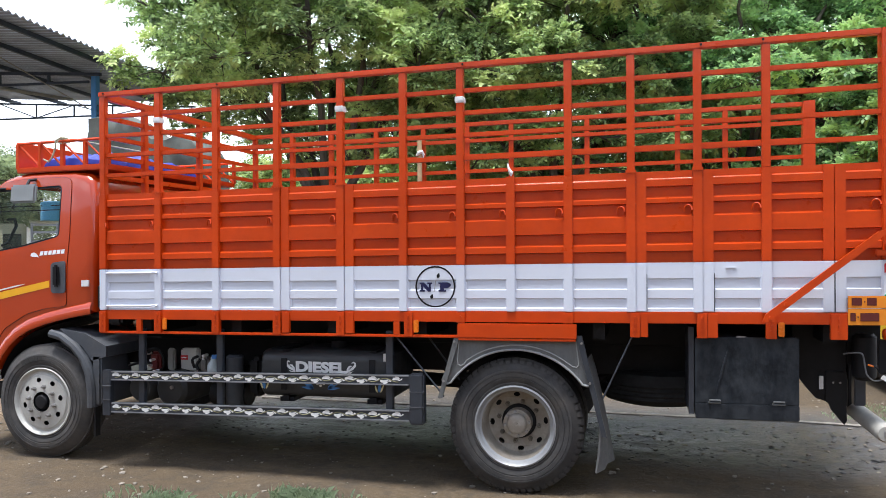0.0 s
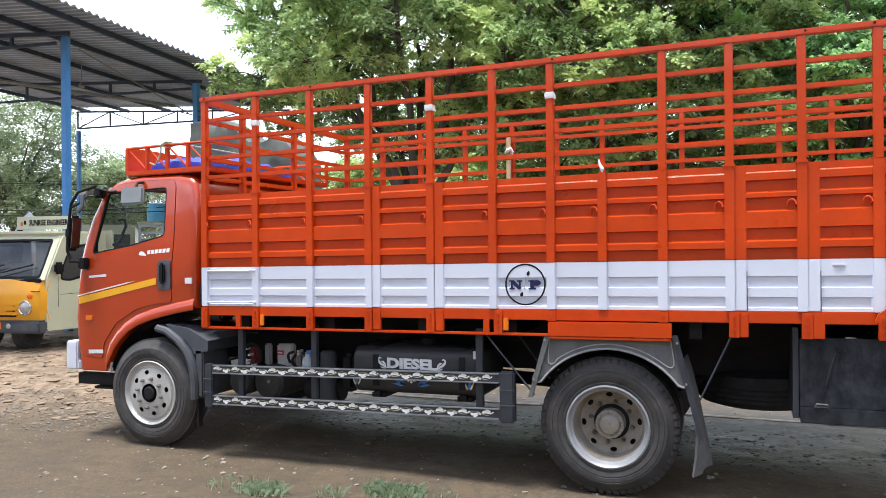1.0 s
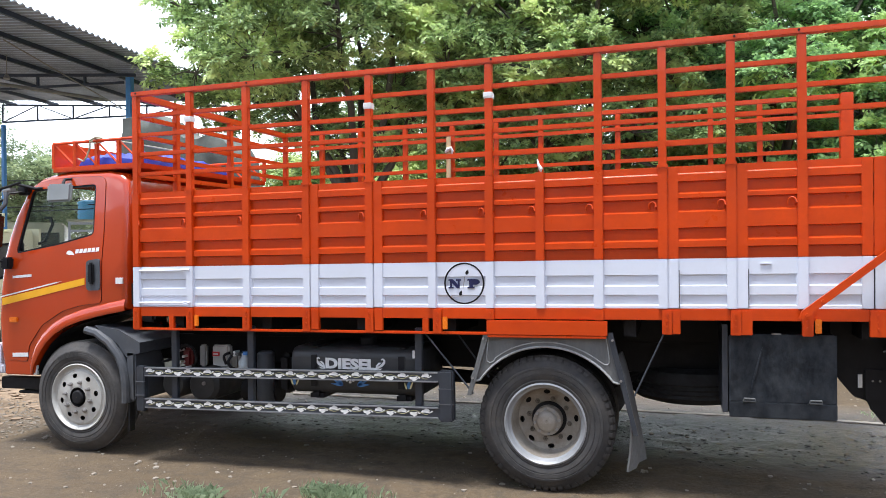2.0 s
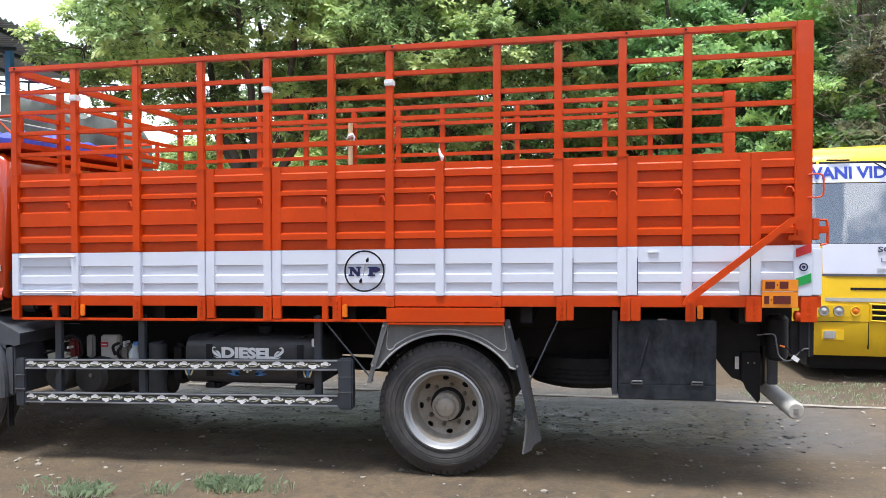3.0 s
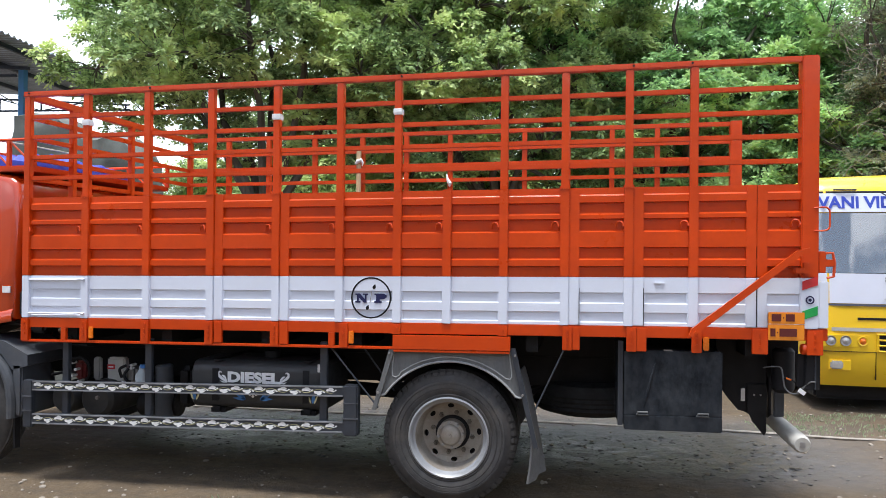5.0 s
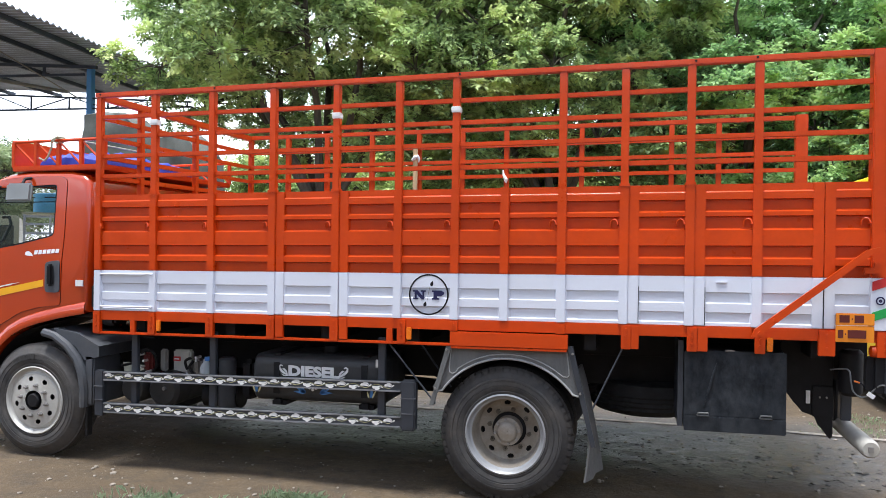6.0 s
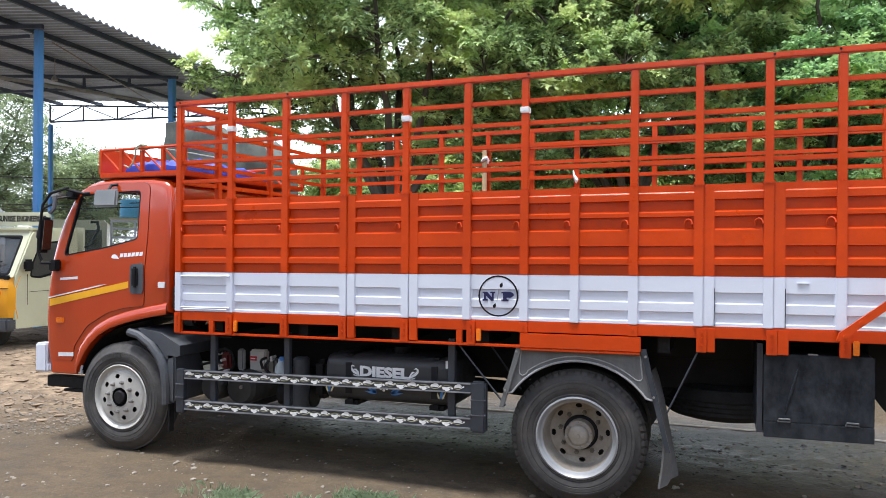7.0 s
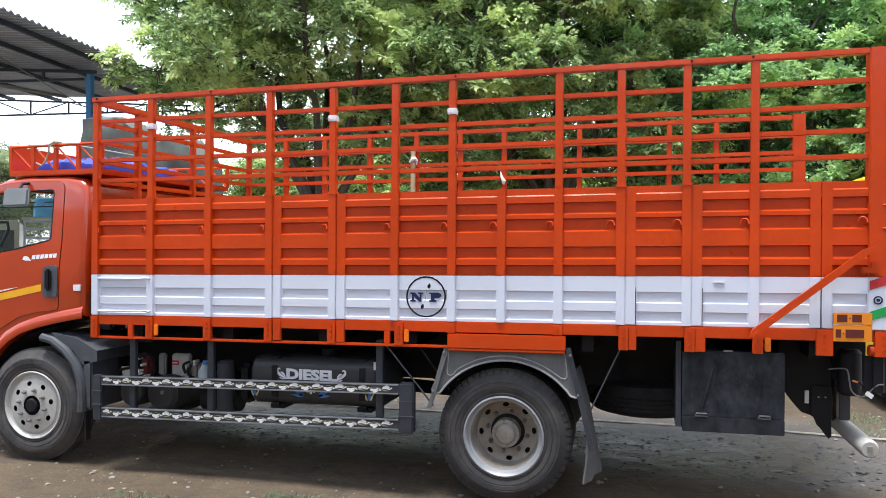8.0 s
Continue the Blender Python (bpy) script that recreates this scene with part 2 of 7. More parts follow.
def soil_material():
    """Trodden earth: brown soil, grey grit, damp dark mud under and behind the lorry, its dull sky sheen partly put
    into the colour.
    """
    m, n, l, b = node_material("trodden_earth")
    broad, mid, grit = noise_node(n, l, 0.35, 5.0), noise_node(n, l, 2.2, 8.0, 0.7), noise_node(n, l, 38.0, 6.0, 0.7)
    col = mix_node(n, l, ramp_node(n, l, broad, 0.35, 0.65), (0.078, 0.055, 0.032), (0.128, 0.092, 0.055))
    col = mix_node(n, l, ramp_node(n, l, mid, 0.42, 0.70), col, (0.066, 0.050, 0.034))
    col = mix_node(n, l, ramp_node(n, l, grit, 0.50, 0.78, (0, 0, 0), (0.3, 0.3, 0.3)), col, (0.27, 0.222, 0.165))
    print_marks = ramp_node(n, l, noise_node(n, l, 9.0, 7.0, 0.72), 0.50, 0.60, (0, 0, 0), (0.55, 0.55, 0.55))
    col = mix_node(n, l, print_marks, col, (0.058, 0.046, 0.034))
    geo = n.new("ShaderNodeNewGeometry")
    sep = n.new("ShaderNodeSeparateXYZ")
    l.new(geo.outputs["Position"], sep.inputs["Vector"])

    def mapped(source, a, c, d, e):
        r = n.new("ShaderNodeMapRange")
        for key, v in zip(("From Min", "From Max", "To Min", "To Max"), (a, c, d, e)):
            r.inputs[key].default_value = v
        l.new(source, r.inputs["Value"])
        return r.outputs["Result"]

    def times(a, c, op="MULTIPLY"):
        k = n.new("ShaderNodeMath")
        k.operation, k.use_clamp = op, True
        l.new(a, k.inputs[0])
        l.new(c, k.inputs[1])
        return k.outputs["Value"]

    dry = times(times(mapped(sep.outputs["X"], -4.3, -5.8, 0, 1), mapped(sep.outputs["Y"], 0.3, 1.5, 0, 1)), ramp_node(n, l, noise_node(n, l, 0.9, 6.0, 0.6), 0.20, 0.5))
    col = mix_node(n, l, dry, col, mix_node(n, l, ramp_node(n, l, noise_node(n, l, 4.5, 6.0, 0.65), 0.40, 0.62), (0.145, 0.103, 0.068), (0.31, 0.228, 0.152)))
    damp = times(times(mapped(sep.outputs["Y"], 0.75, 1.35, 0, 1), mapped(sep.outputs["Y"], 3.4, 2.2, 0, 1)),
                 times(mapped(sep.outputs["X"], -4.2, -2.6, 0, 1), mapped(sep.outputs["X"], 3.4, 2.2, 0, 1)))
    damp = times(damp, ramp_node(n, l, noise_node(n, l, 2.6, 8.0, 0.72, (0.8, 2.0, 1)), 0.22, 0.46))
    # damp mud, tinted blue so the colour itself holds some sky sheen
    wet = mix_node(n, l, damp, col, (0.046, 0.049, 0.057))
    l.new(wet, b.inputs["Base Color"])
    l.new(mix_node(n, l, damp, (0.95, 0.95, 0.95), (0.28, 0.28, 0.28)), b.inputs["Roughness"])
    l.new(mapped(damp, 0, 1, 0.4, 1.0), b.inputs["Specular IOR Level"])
    lumps = n.new("ShaderNodeMath")
    lumps.operation = "ADD"
    l.new(mid, lumps.inputs[0])
    l.new(grit, lumps.inputs[1])
    both = n.new("ShaderNodeMath")
    both.operation = "ADD"
    l.new(lumps.outputs["Value"], both.inputs[0])
    l.new(noise_node(n, l, 13.0, 4.0, 0.6, (1, 1.5, 1)), both.inputs[1])
    bump_node(n, l, b, both.outputs["Value"], 0.6, 0.026)
    return m


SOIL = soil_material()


# ---- mesh helpers ----
SAG = 0.0125          # the loaded chassis leans down towards the cab


def part(name, bm, material, parent=None, label="", smooth=35, lean=False, tumble=False):
    """Links a bmesh as one mesh object under a thing or a part."""
    for v in bm.verts:
        if tumble:
            rise = max(0.0, v.co.z - 1.45) * 0.11
            v.co.y += rise if v.co.y < 1.09 else -rise
        if lean:
            v.co.z += SAG * v.co.x
    me = bpy.data.meshes.new(name)
    bmesh.ops.recalc_face_normals(bm, faces=bm.faces)
    bm.to_mesh(me)
    bm.free()
    if smooth:
        me.shade_smooth()
        me.set_sharp_from_angle(angle=radians(smooth))
    me.materials.append(material)
    ob = new(name, me)
    ob.parent = parent
    if label:
        tagged(ob, label)
    return ob


def empty(name, label, category, group="", at=(0, 0, 0)):
    ob = new(name)
    ob.location = at
    return tagged(ob, label, category, group)


def box(bm, x0, x1, y0, y1, z0, z1, bevel=0.0):
    v = [bm.verts.new(c) for c in ((x0, y0, z0), (x1, y0, z0), (x1, y1, z0), (x0, y1, z0), (x0, y0, z1), (x1, y0, z1), (x1, y1, z1), (x0, y1, z1))]
    f = [bm.faces.new([v[i] for i in q]) for q in ((0, 3, 2, 1), (4, 5, 6, 7), (0, 1, 5, 4), (1, 2, 6, 5), (2, 3, 7, 6), (3, 0, 4, 7))]
    if bevel:
        bmesh.ops.bevel(bm, geom=list({e for q in f for e in q.edges}), offset=bevel, segments=2, affect="EDGES")
    return bm


def boxes(*rows, bevel=0.0):
    bm = bmesh.new()
    for r in rows:
        box(bm, *r, bevel=bevel)
    return bm


def tube(bm, points, radius, seg=8, cap=True):
    """A round bar along a line of points; radius is one number or one per point."""
    pts = [Vector(p) for p in points]
    rad = radius if isinstance(radius, (list, tuple)) else [radius] * len(pts)
    rings, side = [], None
    for i, p in enumerate(pts):
        way = (pts[min(i + 1, len(pts) - 1)] - pts[max(i - 1, 0)]).normalized()
        if side is None:
            side = way.cross(Vector((0, 0, 1)) if abs(way.z) < 0.9 else Vector((1, 0, 0))).normalized()
        side = (side - way * side.dot(way)).normalized()
        up = way.cross(side)
        rings.append([bm.verts.new(p + (side * math.cos(a) + up * math.sin(a)) * rad[i]) for a in (2 * math.pi * k / seg for k in range(seg))])
    for a, b in zip(rings, rings[1:]):
        for k in range(seg):
            bm.faces.new((a[k], a[(k + 1) % seg], b[(k + 1) % seg], b[k]))
    if cap:
        bm.faces.new(rings[0][::-1])
        bm.faces.new(rings[-1])
    return bm


def eased(points, steps=5):
    """A smooth line through the points."""
    p = [Vector(q) for q in points]
    p = [2 * p[0] - p[1]] + p + [2 * p[-1] - p[-2]]
    out = []
    for a, b, c, d in zip(p, p[1:], p[2:], p[3:]):
        for i in range(steps):
            t = i / steps
            out.append(0.5 * (2 * b + (c - a) * t + (2 * a - 5 * b + 4 * c - d) * t * t + (3 * b - a - 3 * c + d) * t ** 3))
    return out + [p[-2]]


def arc(cx, cz, r, a0, a1, steps):
    return [(cx + r * math.cos(radians(a0 + (a1 - a0) * i / steps)), cz + r * math.sin(radians(a0 + (a1 - a0) * i / steps))) for i in range(steps + 1)]


def lathe(bm, profile, cx, cz, seg=48, closed=False):
    """Turns (radius, y) points round an axis along y."""
    rings = [[bm.verts.new((cx + r * math.cos(2 * math.pi * k / seg), y, cz + r * math.sin(2 * math.pi * k / seg))) for k in range(seg)] for r, y in profile]
    pairs = list(zip(rings, rings[1:])) + ([(rings[-1], rings[0])] if closed else [])
    for a, b in pairs:
        for k in range(seg):
            bm.faces.new((a[k], a[(k + 1) % seg], b[(k + 1) % seg], b[k]))
    return bm


def plate(bm, outer, holes, place, depth=None):
    """A flat sheet with holes: outlines in the plane, place(u, v) gives the point; depth is the vector it is thickened by."""
    edges = []
    for loop in (outer, *holes):
        vs = [bm.verts.new(place(*p)) for p in loop]
        edges += [bm.edges.new((a, b)) for a, b in zip(vs, vs[1:] + vs[:1])]
    made = bmesh.ops.triangle_fill(bm, edges=edges, use_beauty=True)
    faces = [g for g in made["geom"] if isinstance(g, bmesh.types.BMFace)]
    if depth is not None:
        ext = bmesh.ops.extrude_face_region(bm, geom=faces)
        bmesh.ops.translate(bm, vec=Vector(depth), verts=[g for g in ext["geom"] if isinstance(g, bmesh.types.BMVert)])
    return bm


def side_plane(y):
    return lambda u, v: (u, y, v)


def letters(name, text, material, parent, at, size, width=None, depth=0.002, turn=(90, 0, 0), lean=False, bold=0.0):
    """Lettering with the built-in font, one mesh a letter, centred on a point of a surface."""
    cu = bpy.data.curves.new(name, "FONT")
    cu.body, cu.size, cu.extrude, cu.offset = text, size, depth, bold
    cu.align_x, cu.align_y, cu.resolution_u = "CENTER", "CENTER", 3
    tmp = new(name, cu)
    bpy.context.view_layer.update()
    me = bpy.data.meshes.new_from_object(tmp.evaluated_get(bpy.context.evaluated_depsgraph_get()))
    bpy.data.objects.remove(tmp)
    xs = [v.co.x for v in me.vertices]
    k = width / (max(xs) - min(xs)) if width else 1.0
    m = pose(at[0], at[1], at[2] + (SAG * at[0] if lean else 0), *turn) @ Matrix.Diagonal((k, 1, 1, 1))
    bm = bmesh.new()
    bm.from_mesh(me)
    spans, seen = [], set()
    for f in bm.faces:
        if f in seen:
            continue
        pile, island = [f], []
        seen.add(f)
        while pile:
            g = pile.pop()
            island.append(g)
            for near in (h for e in g.edges for h in e.link_faces if h not in seen):
                seen.add(near)
                pile.append(near)
        row = [v.co.x for g in island for v in g.verts]
        spans.append([min(row), max(row), island])
    spans.sort(key=lambda q: q[0])
    signs = [spans[0]]
    for q in spans[1:]:
        if q[0] < signs[-1][1] - 0.2 * (q[1] - q[0]):
            signs[-1] = [signs[-1][0], max(signs[-1][1], q[1]), signs[-1][2] + q[2]]
        else:
            signs.append(q)
    made = []
    for _, _, island in signs:
        one, at_vert = bmesh.new(), {}
        for g in island:
            for v in g.verts:
                if v not in at_vert:
                    at_vert[v] = one.verts.new(m @ v.co)
            one.faces.new([at_vert[v] for v in g.verts])
        sign = bpy.data.meshes.new(name)
        one.to_mesh(sign)
        one.free()
        sign.materials.append(material)
        ob = new(name, sign)
        ob.parent = parent
        made.append(ob)
    bm.free()
    return made


def petal(cx, cz, length, width, ang, curl=0.0, steps=7):
    """Outline of a brushed teardrop."""
    up, low = [], []
    for i in range(steps + 1):
        s = i / steps
        w = width * math.sin(math.pi * s ** 0.7) * 0.5
        a = ang + curl * s
        u, v = length * s * math.cos(radians(a)), length * s * math.sin(radians(a))
        nx, nz = -math.sin(radians(a)), math.cos(radians(a))
        up.append((cx + u + nx * w, cz + v + nz * w))
        low.append((cx + u - nx * w, cz + v - nz * w))
    return low[:-1] + up[::-1][:-1]


def stroke(way, wide):
    """Outline of a brush stroke that swells and tapers along its way."""
    left, right = [], []
    for i, (p, w) in enumerate(zip(way, wide)):
        a, b = way[max(0, i - 1)], way[min(len(way) - 1, i + 1)]
        n = math.hypot(b[0] - a[0], b[1] - a[1])
        q = (-(b[1] - a[1]) / n * w / 2, (b[0] - a[0]) / n * w / 2)
        left.append((p[0] + q[0], p[1] + q[1]))
        right.append((p[0] - q[0], p[1] - q[1]))
    return left + right[::-1]


# ---- ground ----
def ground_height(x, y):
    """Gentle swells, and trodden mud with small ridges under and behind the lorry."""
    near = math.exp(-((x + 1) ** 2 + y ** 2) / 200.0)
    mud = 0.35 + 0.65 * max(0.0, min(1.0, (y - 0.1) / 0.8)) * max(0.0, min(1.0, (3.4 - y) / 0.8))
    z = 0.016 * noise.noise((x * 0.9, y * 0.9, 0.0)) + 0.007 * noise.noise((x * 3.1, y * 3.1, 5.0))
    wet = max(0.0, min(1.0, (y - 0.75) / 0.4)) * max(0.0, min(1.0, (2.5 - y) / 0.4))
    z += wet * 0.014 * noise.noise((x * 8.0, y * 13.0, 4.0)) + mud * (0.012 * noise.noise((x * 6.5, y * 8.5, 2.0)) + 0.008 * noise.noise((x * 14.0, y * 17.0, 9.0)))
    if x < -4.0:
        z += min(1.0, (-4.0 - x) / 1.5) * max(0.0, min(1.0, (y - 0.4) / 0.8)) * 0.055 * max(0.0, min(0.5, 0.2 + noise.noise((x * 2.4, y * 4.2, 6.0))))
        z += min(1.0, (-4.0 - x) / 1.5) * (0.020 * noise.noise((x * 4.0, y * 5.5, 3.0)) + 0.014 * noise.noise((x * 9.0, y * 11.0, 7.0)))
    s = max(0.0, min(1.0, (x + 3.6) / 3.4)) * max(0.0, min(1.0, (4.2 - y) / 1.8)) * max(0.0, min(1.0, (9.0 - x) / 5.0))
    return z * near - 0.003 + 0.018 * s * s * (3 - 2 * s)


def spaced(lo, hi, step, far):
    out = [lo + step * i for i in range(int((hi - lo) / step) + 1)]
    a, b, s = out[0], out[-1], step
    while b < far:
        s *= 1.35
        a, b = a - s, b + s
        out = [a] + out + [b]
    return out


def make_ground():
    xs, ys = spaced(-9, 5.5, 0.045, 600), spaced(-1.6, 5, 0.045, 600)
    verts = [(x, y, ground_height(x, y)) for y in ys for x in xs]
    w = len(xs)
    faces = [(j * w + i, j * w + i + 1, (j + 1) * w + i + 1, (j + 1) * w + i) for j in range(len(ys) - 1) for i in range(w - 1)]
    me = bpy.data.meshes.new("ground")
    me.from_pydata(verts, [], faces)
    me.shade_smooth()
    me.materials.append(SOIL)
    tagged(new("ground", me), "trodden brown earth yard with grit and damp patches", "ground", kind="structure")


make_ground()


# plain tall wall added unseen behind the camera: closes the yard, cuts low sky light
yard = boxes((-40.0, 40.0, -10.24, -10.0, -0.2, 4.6), (-40.0, 40.0, -10.29, -9.95, 4.6, 4.68))
sky_block_wall = part("sky_block_wall", yard, surface("wall_plaster", (0.30, 0.27, 0.23), 0.85, 0, 0.2, 0.5, 20, 0.2, 0, (0.18, 0.165, 0.14), 0.5, 0.8), None, "plain grey-brown wall added out of view to cut low sky light")
tagged(sky_block_wall, category="wall", kind="structure")

# ---- the cargo truck ----
truck = empty("cargo_truck", "orange-red cargo truck with white side band and tall slatted cage", "truck")
WIDE = 2.18
Z_TOP, Z_LIP, Z_WHITE, Z_BEAM, Z_BASE, Z_FOOT = 2.648, 1.935, 1.413, 1.130, 1.065, 0.985
POSTS = (-2.885, -2.445, -2.002, -1.553, -1.108, -0.689, -0.321, 0.331, 0.690, 1.055, 1.415)
SHORT_POST = -0.012
JOINTS = (-1.494, -1.047, 0.749, 1.114, 1.728)
RAILS = (2.478, 2.342, 2.206, 2.066)


def near_part(name, bm, material, parent=truck, label="", smooth=35):
    return part(name, bm, material, parent, label, smooth, lean=True)


def panel_sheet(x0, x1, steps):
    """A pressed sheet: (height, depth) steps from the bottom, carried from x0 to x1, with a folded back."""
    bm = bmesh.new()
    rows = [[bm.verts.new((x, y, z)) for z, y in steps] for x in (x0, x1)]
    back = [[bm.verts.new((x, 0.062, z)) for z in (steps[0][0], steps[-1][0])] for x in (x0, x1)]
    for k in range(len(steps) - 1):
        bm.faces.new((rows[0][k], rows[1][k], rows[1][k + 1], rows[0][k + 1]))
    bm.faces.new((back[0][0], back[0][1], back[1][1], back[1][0]))
    bm.faces.new((rows[0][-1], rows[1][-1], back[1][1], back[0][1]))
    bm.faces.new((rows[0][0], back[0][0], back[1][0], rows[1][0]))
    return bm


RIBS = [(1.413, 0.035), (1.474, 0.035), (1.479, 0.013), (1.514, 0.013), (1.526, 0.035), (1.583, 0.035), (1.588, 0.013), (1.676, 0.013), (1.687, 0.035),
        (1.750, 0.035), (1.755, 0.013), (1.778, 0.013), (1.790, 0.035), (1.845, 0.035), (1.850, 0.013), (1.888, 0.013), (1.896, 0.023), (1.935, 0.023)]


def white_panel(x0, x1):
    """The lower board: a flat frame with two sunk fields."""
    m, s = 0.028, 0.006
    xs = (x0, x0 + m, x0 + m + s, x1 - m - s, x1 - m, x1)
    zs = (1.132, 1.148, 1.154, 1.206, 1.210, 1.258, 1.264, 1.320, 1.324, 1.411)
    sunk = ((2, 3), (6, 7))
    bm = bmesh.new()
    g = [[bm.verts.new((x, 0.031 if i in (2, 3) and any(j in q for q in sunk) else 0.020, z)) for i, x in enumerate(xs)] for j, z in enumerate(zs)]
    for j in range(len(zs) - 1):
        for i in range(5):
            bm.faces.new((g[j][i], g[j][i + 1], g[j + 1][i + 1], g[j + 1][i]))
    box(bm, x0, x1, 0.036, 0.062, 1.132, 1.411)
    return bm


# bays of the near side between the uprights
EDGES = [-2.885, -2.445, -2.002, -1.494, -1.047, -0.689, -0.321, -0.012, 0.331, 0.749, 1.114, 1.415, 1.757, 2.030]
for a, b in zip(EDGES, EDGES[1:]):
    near_part("side_panel", panel_sheet(a + 0.001, b - 0.001, RIBS), ORANGE)
    near_part("lower_panel", white_panel(a + 0.001, b - 0.001), WHITE)
for x in POSTS:
    upright = boxes((x - 0.027, x + 0.027, 0.0, 0.045, Z_WHITE + 0.001, Z_LIP - 0.002), (x - 0.0228, x + 0.0228, 0.002, 0.043, Z_LIP - 0.004, Z_TOP - 0.035), bevel=0.004)
    near_part("cage_post", upright, ORANGE)
    near_part("post_foot", boxes((x - 0.026, x + 0.026, 0.001, 0.03, Z_WHITE - 0.282, Z_WHITE - 0.001), bevel=0.003), WHITE)
near_part("short_post", boxes((SHORT_POST - 0.027, SHORT_POST + 0.027, 0.0, 0.045, Z_WHITE + 0.001, Z_LIP + 0.004), bevel=0.004), ORANGE)
near_part("post_foot", boxes((SHORT_POST - 0.026, SHORT_POST + 0.026, 0.001, 0.03, Z_WHITE - 0.282, Z_WHITE - 0.001), bevel=0.003), WHITE)
for x in JOINTS + (1.787,):
    left = x - (0.034 if x < 1.7 else 0.0285)
    near_part("joint_strip", boxes((left, x + 0.027, 0.012, 0.04, Z_WHITE + 0.001, Z_LIP - 0.002), bevel=0.003), ORANGE)
    near_part("joint_strip", boxes((left, x + 0.027, 0.010, 0.04, Z_BEAM + 0.004, Z_WHITE - 0.002), bevel=0.003), WHITE)
near_part("rear_post", boxes((1.986, 2.076, -0.004, 0.085, Z_WHITE + 0.002, Z_TOP), bevel=0.005), ORANGE)
near_part("rear_post_foot", boxes((1.984, 2.078, -0.003, 0.085, Z_BEAM, Z_WHITE), bevel=0.004), WHITE)
near_part("rear_corner", boxes((2.079, 2.13, 0.0, 0.09, Z_BEAM + 0.005, Z_WHITE - 0.02), bevel=0.004), WHITE)
# collars where the upper uprights are sleeved on
for x in (-2.445, -1.553, -1.108, 0.690, 1.055):
    near_part("sleeve", boxes((x - 0.030, x + 0.030, -0.004, 0.047, Z_LIP - 0.006, Z_LIP + 0.012), bevel=0.002), ORANGE)
near_part("top_rail", boxes((-2.914, 1.985, -0.002, 0.044, Z_TOP - 0.034, Z_TOP - 0.001), bevel=0.004), ORANGE)
for z in RAILS:
    near_part("cage_rail", boxes((-2.90, 2.0, 0.018, 0.044, z - 0.0140, z + 0.0140), bevel=0.003), ORANGE)
for x in (-2.87, -1.98, -0.30, 1.075, 1.40):
    near_part("bolt", tube(bmesh.new(), ((x, -0.006, Z_TOP - 0.014), (x, 0.0, Z_TOP - 0.014)), 0.007, 6), INK)

# beam under the boards, its feet and the open rail in front of the axle
near_part("side_beam", boxes((-2.912, 2.13, 0.012, 0.075, Z_BASE, Z_BEAM), bevel=0.003), ORANGE)
near_part("lower_rail", boxes((-2.912, -0.335, 0.006, 0.04, 0.968, 0.984), bevel=0.003), ORANGE)
for x in (-2.885, -2.445, -2.002, -1.553, -1.108, -0.655, -0.321, 0.331, 0.710, 1.075, 1.436, 1.775, 2.062):
    wide = 0.042 if x > 1.5 else 0.028
    low = Z_FOOT if x > 0.5 else (1.062 if x in (-0.321, 0.331) else 0.975)
    foot = near_part("beam_foot", boxes((x - wide, x + wide, -0.003, 0.03, low, Z_BEAM - 0.006), bevel=0.003), ORANGE)
    for k in range(3 if low < 1 else 1):
        near_part("bolt", tube(bmesh.new(), ((x, -0.009, Z_BEAM - 0.03 - 0.036 * k), (x, -0.002, Z_BEAM - 0.03 - 0.036 * k)), 0.008, 6), ORANGE, foot)
for x0, x1 in ((-1.52, -1.465), (-1.075, -1.02), (0.739, 0.782), (1.104, 1.160)):
    near_part("beam_foot", boxes((x0, x1, 0.004, 0.03, Z_FOOT + 0.002, Z_BEAM - 0.008), bevel=0.003), ORANGE)
for x in (-2.60, -0.735):
    near_part("beam_stay", boxes((x - 0.02, x + 0.02, 0.008, 0.03, 0.982, Z_BASE), bevel=0.003), ORANGE)
near_part("arch_plate", boxes((-0.340, 0.378, -0.006, 0.02, 0.972, 1.058), (-0.335, 0.373, -0.004, 0.03, 0.955, 0.970), bevel=0.003), ORANGE)
for x in (-0.30, -0.13, 0.05, 0.2, 0.34):
    near_part("bolt", tube(bmesh.new(), ((x, -0.010, 0.963), (x, -0.003, 0.963)), 0.006, 6), ORANGE)

# far side, front wall and tail of the cage
FAR_POSTS = (-2.885, -2.49, -2.09, -1.64, -1.185, -0.775, -0.375, 0.285, 0.66, 1.03, 1.405)
for x in FAR_POSTS:
    near_part("cage_post", boxes((x - 0.021, x + 0.021, WIDE - 0.045, WIDE, Z_BEAM, Z_TOP - 0.037), bevel=0.003), ORANGE)
near_part("rear_post", boxes((1.986, 2.076, WIDE - 0.085, WIDE, Z_BEAM, Z_TOP), bevel=0.004), ORANGE)
near_part("top_rail", boxes((-2.914, 1.985, WIDE - 0.044, WIDE, Z_TOP - 0.036, Z_TOP), bevel=0.003), ORANGE)
for z in RAILS:
    near_part("cage_rail", boxes((-2.90, 2.0, WIDE - 0.06, WIDE - 0.046, z - 0.0165, z + 0.0165), bevel=0.003), ORANGE)
for a, b in zip(EDGES, EDGES[1:]):
    bm = panel_sheet(a + 0.001, b - 0.001, RIBS)
    for v in bm.verts:
        v.co.y = WIDE - v.co.y
    near_part("side_panel", bm, ORANGE)
near_part("side_panel", boxes((-2.90, 2.08, WIDE - 0.06, WIDE - 0.02, Z_BASE, Z_WHITE)), WHITE)
